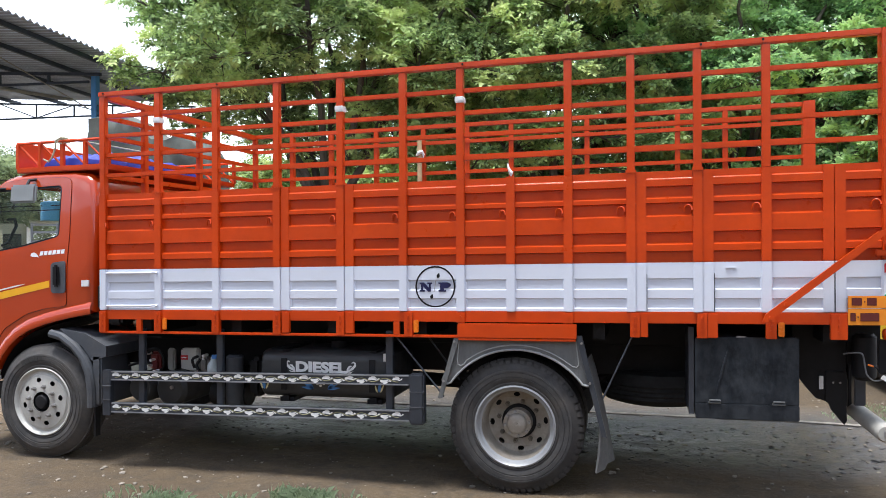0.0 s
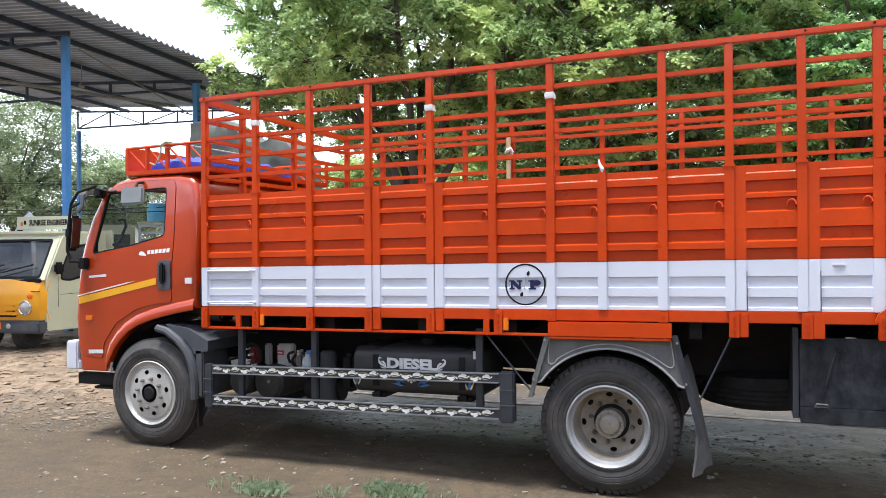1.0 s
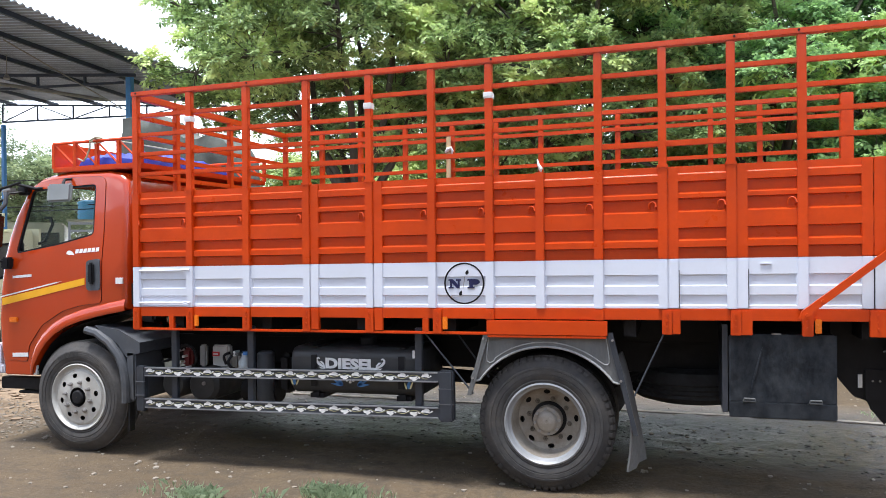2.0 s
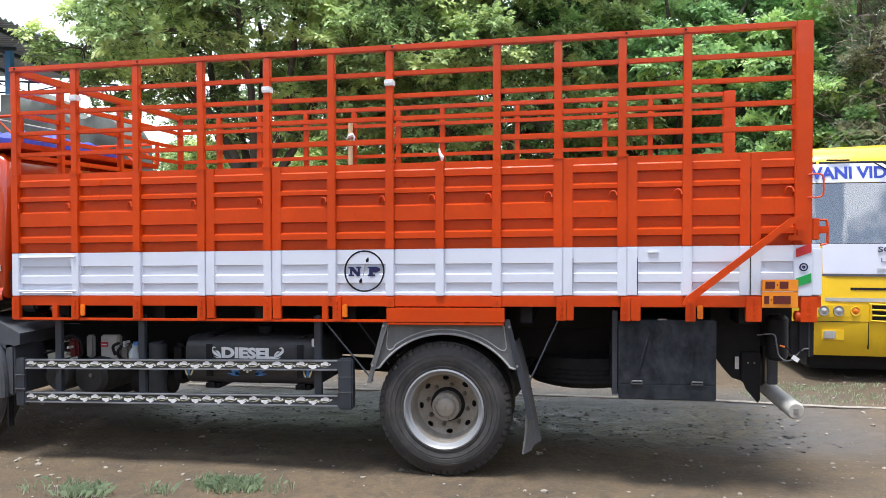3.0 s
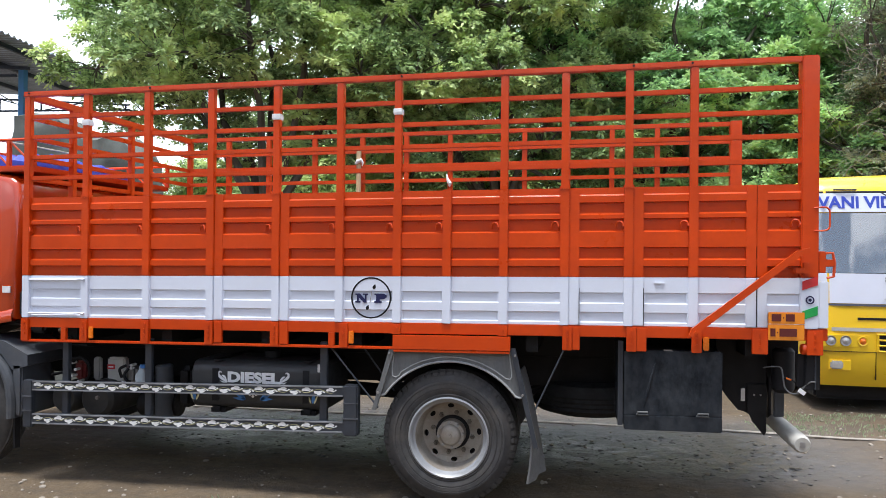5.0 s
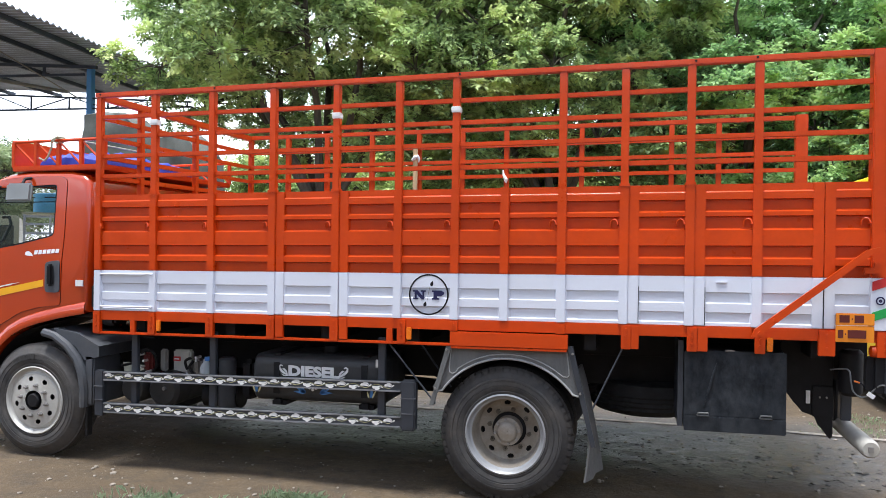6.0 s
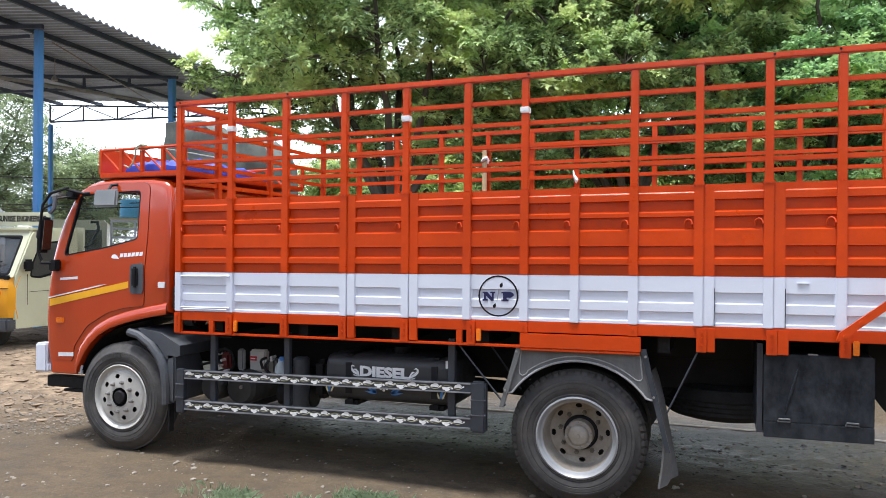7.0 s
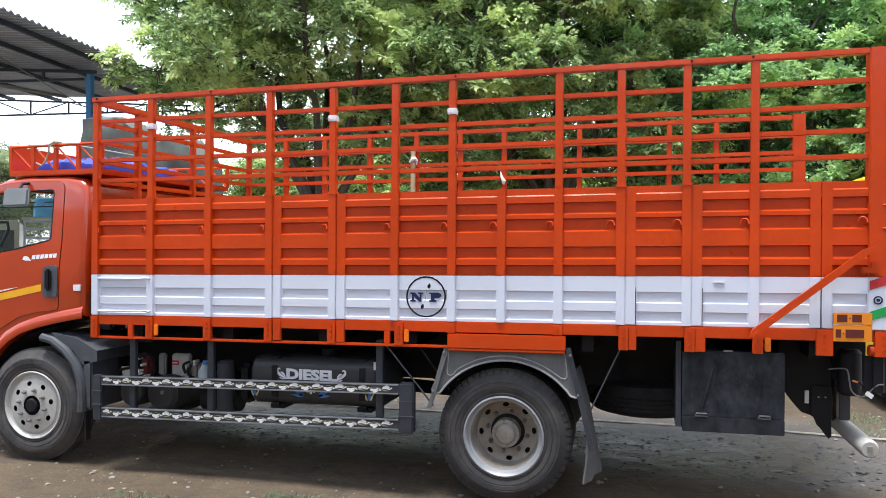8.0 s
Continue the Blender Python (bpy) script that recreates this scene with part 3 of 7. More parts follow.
for y in (0.47, 1.20):
    near_part("front_post", boxes((-2.905, -2.865, y - 0.022, y + 0.022, Z_BEAM, Z_TOP - 0.037), bevel=0.003), ORANGE)
near_part("front_rail", boxes((-2.908, -2.868, 0.046, WIDE - 0.046, Z_TOP - 0.05, Z_TOP - 0.002), bevel=0.004), ORANGE)
for z in RAILS:
    near_part("front_rail", boxes((-2.900, -2.878, 0.046, WIDE - 0.06, z - 0.0165, z + 0.0165), bevel=0.003), ORANGE)
near_part("front_board", boxes((-2.905, -2.875, 0.064, WIDE - 0.064, Z_BASE, Z_LIP), bevel=0.003), ORANGE)
near_part("tail_board", boxes((2.045, 2.075, 0.09, WIDE - 0.09, Z_BASE, Z_LIP), bevel=0.003), ORANGE)
near_part("load_floor", boxes((-2.90, 2.07, 0.08, WIDE - 0.08, 1.08, 1.125)), FLOOR_BOARD, truck, "dark wooden load floor")

# hooks, brace, tail fittings
for x in (-2.865, -2.49, -2.045, -1.60, -1.155, -0.735, -0.365, -0.055, 0.285, 0.640, 1.01, 1.37, 1.965):
    r, z = 0.020, 1.712
    pts = [(x - 0.006 + r * math.cos(a), -0.004 + 0.02 * math.sin(max(a, 0) * 0.5), z + r * 1.3 * math.sin(a)) for a in (radians(v) for v in range(180, -1, -30))]
    near_part("lashing_hook", tube(bmesh.new(), [(pts[0][0], 0.022, z - 0.012)] + pts + [(pts[-1][0], 0.03, z - 0.012)], 0.005, 6), ORANGE)
bm = bmesh.new()
plate(bm, [(1.445, 1.085), (1.385, 1.085), (1.40, 1.125), (1.955, 1.565), (2.02, 1.580), (2.02, 1.550), (1.990, 1.548), (1.448, 1.112)], [], side_plane(-0.052), (0, 0.022, 0))
brace = near_part("tail_brace", bm, ORANGE)
near_part("bolt", tube(bmesh.new(), ((1.503, -0.058, 1.180), (1.503, -0.050, 1.180)), 0.011, 8), ORANGE, brace)
near_part("bolt", tube(bmesh.new(), ((1.425, -0.060, 1.105), (1.425, -0.050, 1.105)), 0.010, 8), ORANGE, brace)
near_part("latch_plate", boxes((1.945, 2.02, -0.03, -0.005, 1.435, 1.468), (1.99, 2.03, -0.026, -0.005, 1.43, 1.50), bevel=0.005), ORANGE)
near_part("latch_plate", boxes((2.078, 2.115, 0.0, 0.06, 1.44, 1.56), (2.10, 2.17, 0.01, 0.04, 1.475, 1.515), bevel=0.005), ORANGE)
near_part("latch_loop", tube(bmesh.new(), [(2.12, 0.02, 1.55), (2.155, 0.02, 1.55), (2.165, 0.02, 1.50), (2.16, 0.02, 1.42), (2.125, 0.02, 1.412)], 0.008, 6), ORANGE)
near_part("grab_loop", tube(bmesh.new(), eased([(2.05, -0.004, 1.80), (2.105, -0.01, 1.803), (2.128, -0.01, 1.785), (2.130, -0.01, 1.74), (2.128, -0.01, 1.692), (2.105, -0.01, 1.675), (2.05, -0.004, 1.675)]), 0.005, 6), ORANGE)
for z0, m, nm in ((1.345, RED, "red"), (1.180, GREEN, "green")):
    bm = bmesh.new()
    plate(bm, [(1.992, z0), (2.072, z0 + 0.028), (2.072, z0 + 0.078), (1.992, z0 + 0.048)], [], side_plane(-0.0075), (0, 0.004, 0))
    near_part("painted_band", bm, m, truck, f"{nm} painted band of a flag")
bm = bmesh.new()
lathe(bm, [(0.023, -0.0085), (0.023, -0.006), (0.016, -0.006), (0.016, -0.0085)], 2.032, 1.291, 20, True)
lathe(bm, [(0.009, -0.0085), (0.001, -0.0085)], 2.032, 1.291, 8)
near_part("painted_wheel", bm, NAVY)

# registration boards, with bars in place of the characters
board = near_part("number_board", boxes((1.815, 2.004, -0.012, -0.006, 1.158, 1.222), (1.815, 2.004, -0.010, -0.004, 1.066, 1.155), bevel=0.002), PLATE, truck, "amber board with dark maroon bars")
for x0, x1, z0, z1 in ((1.832, 1.882, 1.172, 1.212), (1.892, 1.898, 1.188, 1.196), (1.906, 1.952, 1.172, 1.212), (1.826, 1.852, 1.088, 1.132), (1.860, 1.866, 1.106, 1.114), (1.874, 1.964, 1.088, 1.132)):
    near_part("plate_bar", boxes((x0, x1, -0.0145, -0.011, z0, z1)), MAROON, board)

# white tape on three uprights, amber reflectors
for x, z in ((-2.445, 2.425), (-1.108, 2.415), (-0.321, 2.42)):
    near_part("tape_wrap", boxes((x - 0.028, x + 0.028, -0.003, 0.05, z - 0.018, z + 0.010), (x - 0.029, x + 0.026, -0.005, 0.05, z - 0.008, z + 0.020), bevel=0.003), TAPE, truck, "white tape wrapped round the post")
for x in (-2.385, -0.602, 1.486):
    near_part("reflector", boxes((x - 0.016, x + 0.016, -0.012, 0.002, 1.000, 1.078), bevel=0.004), AMBER, truck, "amber side reflector")
# hinge rods on the first white board, small catches
for z in (1.385, 1.160):
    near_part("hinge_rod", tube(bmesh.new(), ((-2.90, 0.010, z), (-2.52, 0.010, z), (-2.47, 0.006, z + 0.004), (-2.44, -0.003, z)), 0.008, 6), WHITE)
near_part("board_catch", boxes((1.20, 1.26, 0.012, 0.022, 1.375, 1.387), bevel=0.003), WHITE)
for x, z1 in ((0.777, 1.35), (1.142, 1.35), (1.757, 1.405)):
    near_part("seam_line", boxes((x - 0.0015, x + 0.0015, 0.008, 0.013, 1.135, z1)), INK)

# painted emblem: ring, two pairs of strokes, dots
bm = bmesh.new()
ring = [(-0.485 + 0.128 * math.cos(radians(a)), 1.281 + 0.128 * math.sin(radians(a))) for a in range(0, 360, 10)]
inner = [(-0.485 + 0.1185 * math.cos(radians(a)), 1.281 + 0.1185 * math.sin(radians(a))) for a in range(0, 360, 10)]
plate(bm, ring, [inner], side_plane(0.0185), (0, 0.003, 0))
emblem = near_part("painted_emblem", bm, INK, truck, "navy and black painted ring emblem")
Z0, Z1 = 1.252, 1.306
for shape in ([(-0.583, Z0), (-0.583, Z0 + 0.010), (-0.574, Z0 + 0.010), (-0.574, Z1 - 0.009), (-0.583, Z1 - 0.009), (-0.583, Z1), (-0.556, Z1), (-0.526, Z0 + 0.022),
               (-0.526, Z1 - 0.009), (-0.536, Z1 - 0.009), (-0.536, Z1), (-0.506, Z1), (-0.506, Z1 - 0.009), (-0.515, Z1 - 0.009), (-0.515, Z0), (-0.530, Z0),
               (-0.562, Z1 - 0.022), (-0.562, Z0 + 0.010), (-0.552, Z0 + 0.010), (-0.552, Z0)],
              [(-0.462, Z0), (-0.462, Z0 + 0.010), (-0.452, Z0 + 0.010), (-0.452, Z1 - 0.009), (-0.462, Z1 - 0.009), (-0.462, Z1), (-0.405, Z1), (-0.388, Z1 - 0.010),
               (-0.388, Z1 - 0.022), (-0.405, Z1 - 0.033), (-0.430, Z1 - 0.033), (-0.430, Z0 + 0.010), (-0.418, Z0 + 0.010), (-0.418, Z0)]):
    bm = bmesh.new()
    mid = sum(q for q, _ in shape) / len(shape)
    plate(bm, [(mid + (q - mid) * 1.05, 1.279 + (r - 1.279) * 1.05) for q, r in shape], [], side_plane(0.0165), (0, 0.004, 0))
    near_part("painted_stroke", bm, NAVY, emblem)
for x, z in ((-0.470, 1.350), (-0.512, 1.222)):
    bm = bmesh.new()
    plate(bm, petal(x, z - 0.016, 0.034, 0.02, 72), [], side_plane(0.0185), (0, 0.003, 0))
    near_part("painted_dot", bm, INK, emblem)
bm = bmesh.new()
plate(bm, [(-0.494, 1.248), (-0.491, 1.248), (-0.478, 1.326), (-0.481, 1.326)], [], side_plane(0.0185), (0, 0.003, 0))
near_part("painted_stroke", bm, STEEL, emblem)


# ---- wheels ----
R_TYRE, FRONT_X = 0.412, -3.475
AXLE_Z = (0.412, 0.430)          # front, rear


def wheel(x, y, flip, rear):
    """A tyre with rim, hub and nuts; y is its outer face, flip turns it to the far side."""
    s = -1 if flip else 1
    HUB_Z = AXLE_Z[rear]
    w = 0.23
    prof = [(0.236, 0.020), (0.243, 0.006), (0.262, 0.000), (0.268, 0.004), (0.273, 0.000), (0.296, -0.004), (0.298, -0.001), (0.302, -0.001), (0.304, -0.005), (0.326, -0.005), (0.328, -0.002), (0.331, -0.002), (0.333, -0.005), (0.345, -0.002), (0.350, 0.004), (0.372, 0.014), (0.392, 0.028), (0.402, 0.042)]
    tread = []
    for k in range(5):
        a = 0.042 + k * (w - 0.084) / 5
        b = 0.042 + (k + 1) * (w - 0.084) / 5
        tread += [(R_TYRE, a + 0.002), (R_TYRE, b - 0.008), (R_TYRE - 0.011, b - 0.006), (R_TYRE - 0.011, b - 0.001)]
    back = [(r, w - q) for r, q in prof[::-1]]
    bm = bmesh.new()
    lathe(bm, [(r, y + s * q) for r, q in prof + tread[:-2] + back], x, HUB_Z, 72)
    tyre = part("wheel", bm, RUBBER, truck, "black tyre dusted with dried mud")
    if rear:
        lug = bmesh.new()
        rows = [[lug.verts.new((e * d, s * q, r)) for e in (-1, 1)] for r, q, d in ((0.380, 0.013, 0.011), (0.398, 0.021, 0.016), (0.4135, 0.035, 0.018), (0.4135, 0.085, 0.015))]
        for p, q in zip(rows, rows[1:]):
            lug.faces.new((p[0], p[1], q[1], q[0]))
        for e in (0, 1):
            lug.faces.new([p[e] for p in rows])
        first = part("tread_block", lug, RUBBER, tyre, smooth=0)
        first.location = (x, y, HUB_Z)
        for k in range(1, 56):
            block = new("tread_block", first.data)
            block.parent, block.location, block.rotation_euler = tyre, (x, y, HUB_Z), (0, 2 * math.pi * k / 56, 0)
    finish = RIM_DUSTY if rear else RIM
    bm = bmesh.new()
    if rear:
        rim = [(0.243, 0.012), (0.246, 0.0), (0.240, -0.004), (0.232, 0.004), (0.226, 0.022), (0.214, 0.030), (0.208, 0.060), (0.203, 0.120), (0.190, 0.150)]
        disc = ((0.190, 0.150), (0.105, 0.165))
        hub = [(0.105, 0.165), (0.092, 0.160), (0.084, 0.150), (0.082, 0.096), (0.086, 0.094), (0.086, 0.080), (0.066, 0.077), (0.058, 0.062), (0.050, 0.056), (0.012, 0.054), (0.010, 0.050), (0.001, 0.050)]
    else:
        rim = [(0.243, 0.012), (0.247, 0.0), (0.241, -0.005), (0.232, 0.002), (0.226, 0.016), (0.216, 0.022), (0.204, 0.020), (0.196, 0.010)]
        disc = ((0.196, 0.010), (0.072, -0.006))
        hub = [(0.080, -0.006), (0.076, 0.012), (0.062, 0.030), (0.052, 0.030), (0.050, -0.010), (0.042, -0.018), (0.001, -0.020)]
    lathe(bm, [(r, y + s * q) for r, q in rim], x, HUB_Z, 56)
    (r0, q0), (r1, q1) = disc
    dish = lambda u, v: (x + u, y + s * (q1 + (q0 - q1) * (math.hypot(u, v) - r1) / (r0 - r1)), HUB_Z + v)
    holes, hole_r = [], 0.168 if rear else 0.158
    hu, hv = (0.014, 0.021) if rear else (0.017, 0.021)
    for k in range(8):
        a = radians(45 * k + (4 if rear else 12))
        cx, cz = hole_r * math.cos(a), hole_r * math.sin(a)
        holes.append([(cx + hu * math.cos(b) * math.cos(a) - hv * math.sin(b) * math.sin(a), cz + hu * math.cos(b) * math.sin(a) + hv * math.sin(b) * math.cos(a))
                      for b in (2 * math.pi * i / 10 for i in range(10))][::-1])
    ring = lambda r: [(r * math.cos(2 * math.pi * i / 56), r * math.sin(2 * math.pi * i / 56)) for i in range(56)]
    plate(bm, ring(r0), [ring(r1)] + holes, dish)
    rim_ob = part("rim", bm, finish, tyre, "dull silver steel rim" if not rear else "brown dusty steel rim with bright lip")
    if rear:
        part("rim_lip", lathe(bmesh.new(), [(r, y + s * q) for r, q in ((0.2475, 0.010), (0.2495, -0.003), (0.240, -0.0075), (0.231, 0.002), (0.224, 0.020), (0.212, 0.028))], x, HUB_Z, 56), RIM_LIP, tyre)
    if rear:
        # black ring modelled in place of the shadow in the hub recess
        part("hub_shadow_ring", lathe(bmesh.new(), [(r, y + s * q) for r, q in ((0.108, 0.160), (0.104, 0.152), (0.088, 0.152), (0.084, 0.160))], x, HUB_Z, 32), BLACK, tyre, "black ring standing in for the shade round the hub")
    part("hub", lathe(bmesh.new(), [(r, y + s * q) for r, q in hub], x, HUB_Z, 32), finish if rear else BLACK, tyre)
    part("brake_drum", lathe(bmesh.new(), [(0.001, y + s * 0.185), (0.18, y + s * 0.19), (0.19, y + s * 0.21), (0.19, y + s * 0.22)], x, HUB_Z, 32), BLACK, tyre)
    for k in range(8):
        a, rr = radians(45 * k + 34), 0.128 if rear else 0.112
        q = q1 + (q0 - q1) * (rr - r1) / (r0 - r1)
        px, pz = x + rr * math.cos(a), HUB_Z + rr * math.sin(a)
        part("wheel_nut", tube(bmesh.new(), ((px, y + s * (q - 0.030), pz), (px, y + s * (q - 0.014), pz), (px, y + s * (q - 0.012), pz), (px, y + s * (q + 0.004), pz)), [0.008, 0.009, 0.015, 0.016], 6), NUT_GRIME if rear else STEEL, tyre)
    if rear:
        for k in range(8):
            a = radians(45 * k + 8)
            px, pz = x + 0.075 * math.cos(a), HUB_Z + 0.075 * math.sin(a)
            part("wheel_nut", tube(bmesh.new(), ((px, y + s * 0.066, pz), (px, y + s * 0.082, pz)), 0.0095, 6), STEEL, tyre)


wheel(FRONT_X, 0.085, False, False)
MARK = surface("tyre_mark_rubber", (0.034, 0.033, 0.032), 0.7, 0, 0.2, 8, 90, 0.1)
for k in range(5):
    bm = boxes((-0.016, 0.016, -0.002, 0.0, -0.018, 0.018))
    a = radians(120 - 7.0 * k)
    bm.transform(pose(FRONT_X + 0.318 * math.cos(a), 0.0800, AXLE_Z[0] + 0.318 * math.sin(a)) @ Matrix.Rotation(math.pi / 2 - a, 4, "Y"))
    part("tyre_mark", bm, MARK, truck)
wheel(FRONT_X, 2.095, True, False)
wheel(0.0, 0.060, False, True)
wheel(0.0, 2.120, True, True)
for y in (0.31, 1.64):
    bm = lathe(bmesh.new(), [(0.24, y), (0.30, y - 0.005), (0.37, y + 0.01), (0.404, y + 0.04), (0.404, y + 0.19), (0.37, y + 0.22), (0.30, y + 0.235), (0.24, y + 0.23)], 0.0, AXLE_Z[1], 48, True)
    part("wheel", bm, RUBBER, truck, "inner tyre of the twin rear wheels")
part("axle", tube(bmesh.new(), ((0, 0.3, AXLE_Z[1]), (0, 1.88, AXLE_Z[1])), 0.07, 10), BLACK, truck)
part("axle", tube(bmesh.new(), ((FRONT_X, 0.3, AXLE_Z[0] - 0.05), (FRONT_X, 1.88, AXLE_Z[0] - 0.05)), 0.05, 10), BLACK, truck)


# ---- chassis and what hangs under the body ----
for y in (0.68, 1.43):
    near_part("chassis_rail", boxes((-4.15, 2.0, y, y + 0.07, 0.66, 0.86), bevel=0.006), BLACK)
for x in (-2.6, -1.9, -1.2, -0.6, 0.5, 1.1, 1.75):
    near_part("cross_bearer", boxes((x - 0.035, x + 0.035, 0.10, WIDE - 0.10, 0.96, 1.075)), BLACK)
    for y in (0.69, 1.44):
        near_part("bearer_packer", boxes((x - 0.03, x + 0.03, y, y + 0.05, 0.85, 0.97)), BLACK)
for y in (0.70, 1.45):
    bm = bmesh.new()
    for k in range(4):
        h = 0.62 - 0.09 * k
        tube(bm, [(x, y + 0.03, 0.50 + 0.03 * k + 0.16 * (x / 0.6) ** 2) for x in (-h, -h / 2, 0, h / 2, h)], 0.022, 6)
    near_part("leaf_spring", bm, BLACK)
for y in (0.64, 1.42):
    near_part("runner", boxes((-2.88, 2.02, y, y + 0.12, 0.865, 1.075), bevel=0.006), BLACK)
near_part("prop_shaft", tube(bmesh.new(), ((-2.5, 1.09, 0.62), (0, 1.09, 0.48)), 0.05, 10), BLACK)
near_part("gearbox", boxes((-3.0, -2.2, 0.86, 1.34, 0.45, 0.90), bevel=0.05), BLACK)

# rear wheel guard: dusty sheet with an arch cut out, a rolled lip and a pressed line above it
arch_line = arc(0.012, 0.407, 0.493, 145, 36.5, 24)
outer = [(-0.335, 0.972), (-0.452, 0.705), (-0.440, 0.688), (-0.424, 0.683)] + arch_line + [(0.436, 0.692), (0.452, 0.696), (0.459, 0.708), (0.392, 0.985)]
bm = bmesh.new()
plate(bm, outer, [], side_plane(0.030), (0, 0.012, 0))
guard_rear = near_part("wheel_guard", bm, GUARD_SHEET, truck, "dusty grey sheet guard over the rear wheel")
near_part("guard_lip", tube(bmesh.new(), [(x, 0.028, z) for x, z in outer[2:-2]], 0.0075, 6), LIP_GREY, guard_rear)
pressed = [(-0.338, 0.955), (-0.349, 0.830), (-0.346, 0.805), (-0.328, 0.796), (-0.305, 0.806)] + arc(0.012, 0.407, 0.520, 126, 52, 18) + [(0.352, 0.804), (0.375, 0.801), (0.386, 0.815), (0.385, 0.835), (0.372, 0.955)]
near_part("pressed_line", tube(bmesh.new(), [(x, 0.0295, z) for x, z in pressed], 0.0045, 6), LIP_GREY, guard_rear)
bm = bmesh.new()
rows = [[bm.verts.new((x, y, z + 0.004)) for x, z in arch_line] for y in (0.042, 0.60)]
for k in range(len(arch_line) - 1):
    bm.faces.new((rows[0][k], rows[0][k + 1], rows[1][k + 1], rows[1][k]))
near_part("guard_roof", bm, BLACK, guard_rear)
for a, b in (((-0.347, 0.975), (-0.456, 0.595)), ((0.390, 0.988), (0.535, 0.40))):
    bm = bmesh.new()
    plate(bm, [(a[0] - 0.017, a[1]), (b[0] - 0.015, b[1]), (b[0] + 0.012, b[1]), (a[0] + 0.017, a[1])], [], side_plane(0.012), (0, 0.02, 0))
    near_part("guard_brace", bm, GUARD_SHEET if a[0] < 0 else GUARD, guard_rear)
for x, z in ((-0.363, 0.945), (-0.433, 0.702), (0.405, 0.945), (0.452, 0.712)):
    near_part("bolt", tube(bmesh.new(), ((x, 0.004, z), (x, 0.012, z)), 0.008, 6), STEEL, guard_rear)
bm = bmesh.new()
grid = [[bm.verts.new((0.425 + 0.215 * u - 0.110 * u * u + 0.010 * math.sin(q * 9 + u * 5) * u + (0.012 + 0.060 * u ** 3) * (q - 0.6), 0.03 + 0.30 * q, 0.84 - 0.655 * u)) for q in (0, 0.15, 0.3, 0.5, 0.7, 0.85, 1)] for u in (0, 0.12, 0.25, 0.4, 0.55, 0.7, 0.85, 0.95, 1.0)]
for a, b in zip(grid, grid[1:]):
    for k in range(6):
        bm.faces.new((a[k], a[k + 1], b[k + 1], b[k]))
bm.normal_update()
bmesh.ops.solidify(bm, geom=bm.faces[:], thickness=0.012)
near_part("mud_flap", bm, surface("dusty_flap", (0.115, 0.114, 0.113), 0.8, 0, 0.25, 5, 60, 0.2), truck, "worn dusty rubber mud flap")
for a, b in (((-0.76, 0.05, 0.98), (-0.44, 0.05, 0.60)), ((0.690, 0.05, 0.98), (0.524, 0.05, 0.62)), ((-0.62, 0.30, 0.95), (-0.40, 0.30, 0.66))):
    near_part("stay_rod", tube(bmesh.new(), (a, b), 0.006, 6), GUARD)

# spare wheel lying under the tail
bm = bmesh.new()
lathe(bm, [(0.22, 0.0), (0.30, -0.006), (0.37, 0.015), (0.400, 0.045), (0.388, 0.062), (0.402, 0.075), (0.390, 0.092), (0.402, 0.105), (0.390, 0.122), (0.402, 0.135), (0.37, 0.20), (0.30, 0.22), (0.22, 0.21)], 0.0, 0.0, 48, True)
for v in bm.verts:
    v.co = Vector((v.co.x + 0.86, v.co.z + 0.90, v.co.y + 0.475))
near_part("spare_wheel", bm, SHADED_RUBBER, truck, "spare tyre slung flat under the body")
near_part("spare_carrier", boxes((0.55, 1.2, 0.86, 0.94, 0.68, 0.80), bevel=0.01), BLACK)

# black sheet box behind the axle
tool_box = near_part("tool_box", boxes((1.038, 1.587, 0.060, 0.50, 0.530, 0.985), bevel=0.012), BOXSKIN, truck, "scuffed black sheet-metal tool box")
bm = bmesh.new()
grid = [[bm.verts.new((1.040 + 0.545 * i / 40, 0.054 + 0.0045 * noise.noise((i * 0.21, j * 0.13, 4.0)) + 0.003 * noise.noise((i * 0.5, j * 0.35, 8.0)), 0.615 + 0.368 * j / 30)) for i in range(41)] for j in range(31)]
for a, b in zip(grid, grid[1:]):
    for k in range(40):
        bm.faces.new((a[k], a[k + 1], b[k + 1], b[k]))
near_part("box_skin", bm, BOXSKIN, tool_box, "dented black sheet front")
near_part("box_scar", tube(bmesh.new(), [(1.215, 0.052, 0.915), (1.200, 0.051, 0.86), (1.185, 0.051, 0.80), (1.165, 0.052, 0.72), (1.150, 0.054, 0.66)], [0.003, 0.007, 0.008, 0.006, 0.002], 6), BOXSKIN, tool_box)
near_part("box_strip", boxes((1.040, 1.585, 0.046, 0.062, 0.526, 0.612), bevel=0.004), BOXSKIN, tool_box)
for x in (1.145, 1.480):
    near_part("box_hinge", tube(bmesh.new(), [(x - 0.032, 0.046, 0.616), (x - 0.028, 0.040, 0.632), (x + 0.028, 0.040, 0.632), (x + 0.032, 0.046, 0.616), (x - 0.032, 0.046, 0.616)], 0.005, 6), GUARD_SHEET, tool_box)
near_part("box_strap", boxes((1.005, 1.034, 0.07, 0.52, 0.545, 1.04)), GUARD, tool_box)
near_part("box_strap", boxes((1.262, 1.310, 0.06, 0.08, 0.985, 0.993)), STEEL, tool_box)

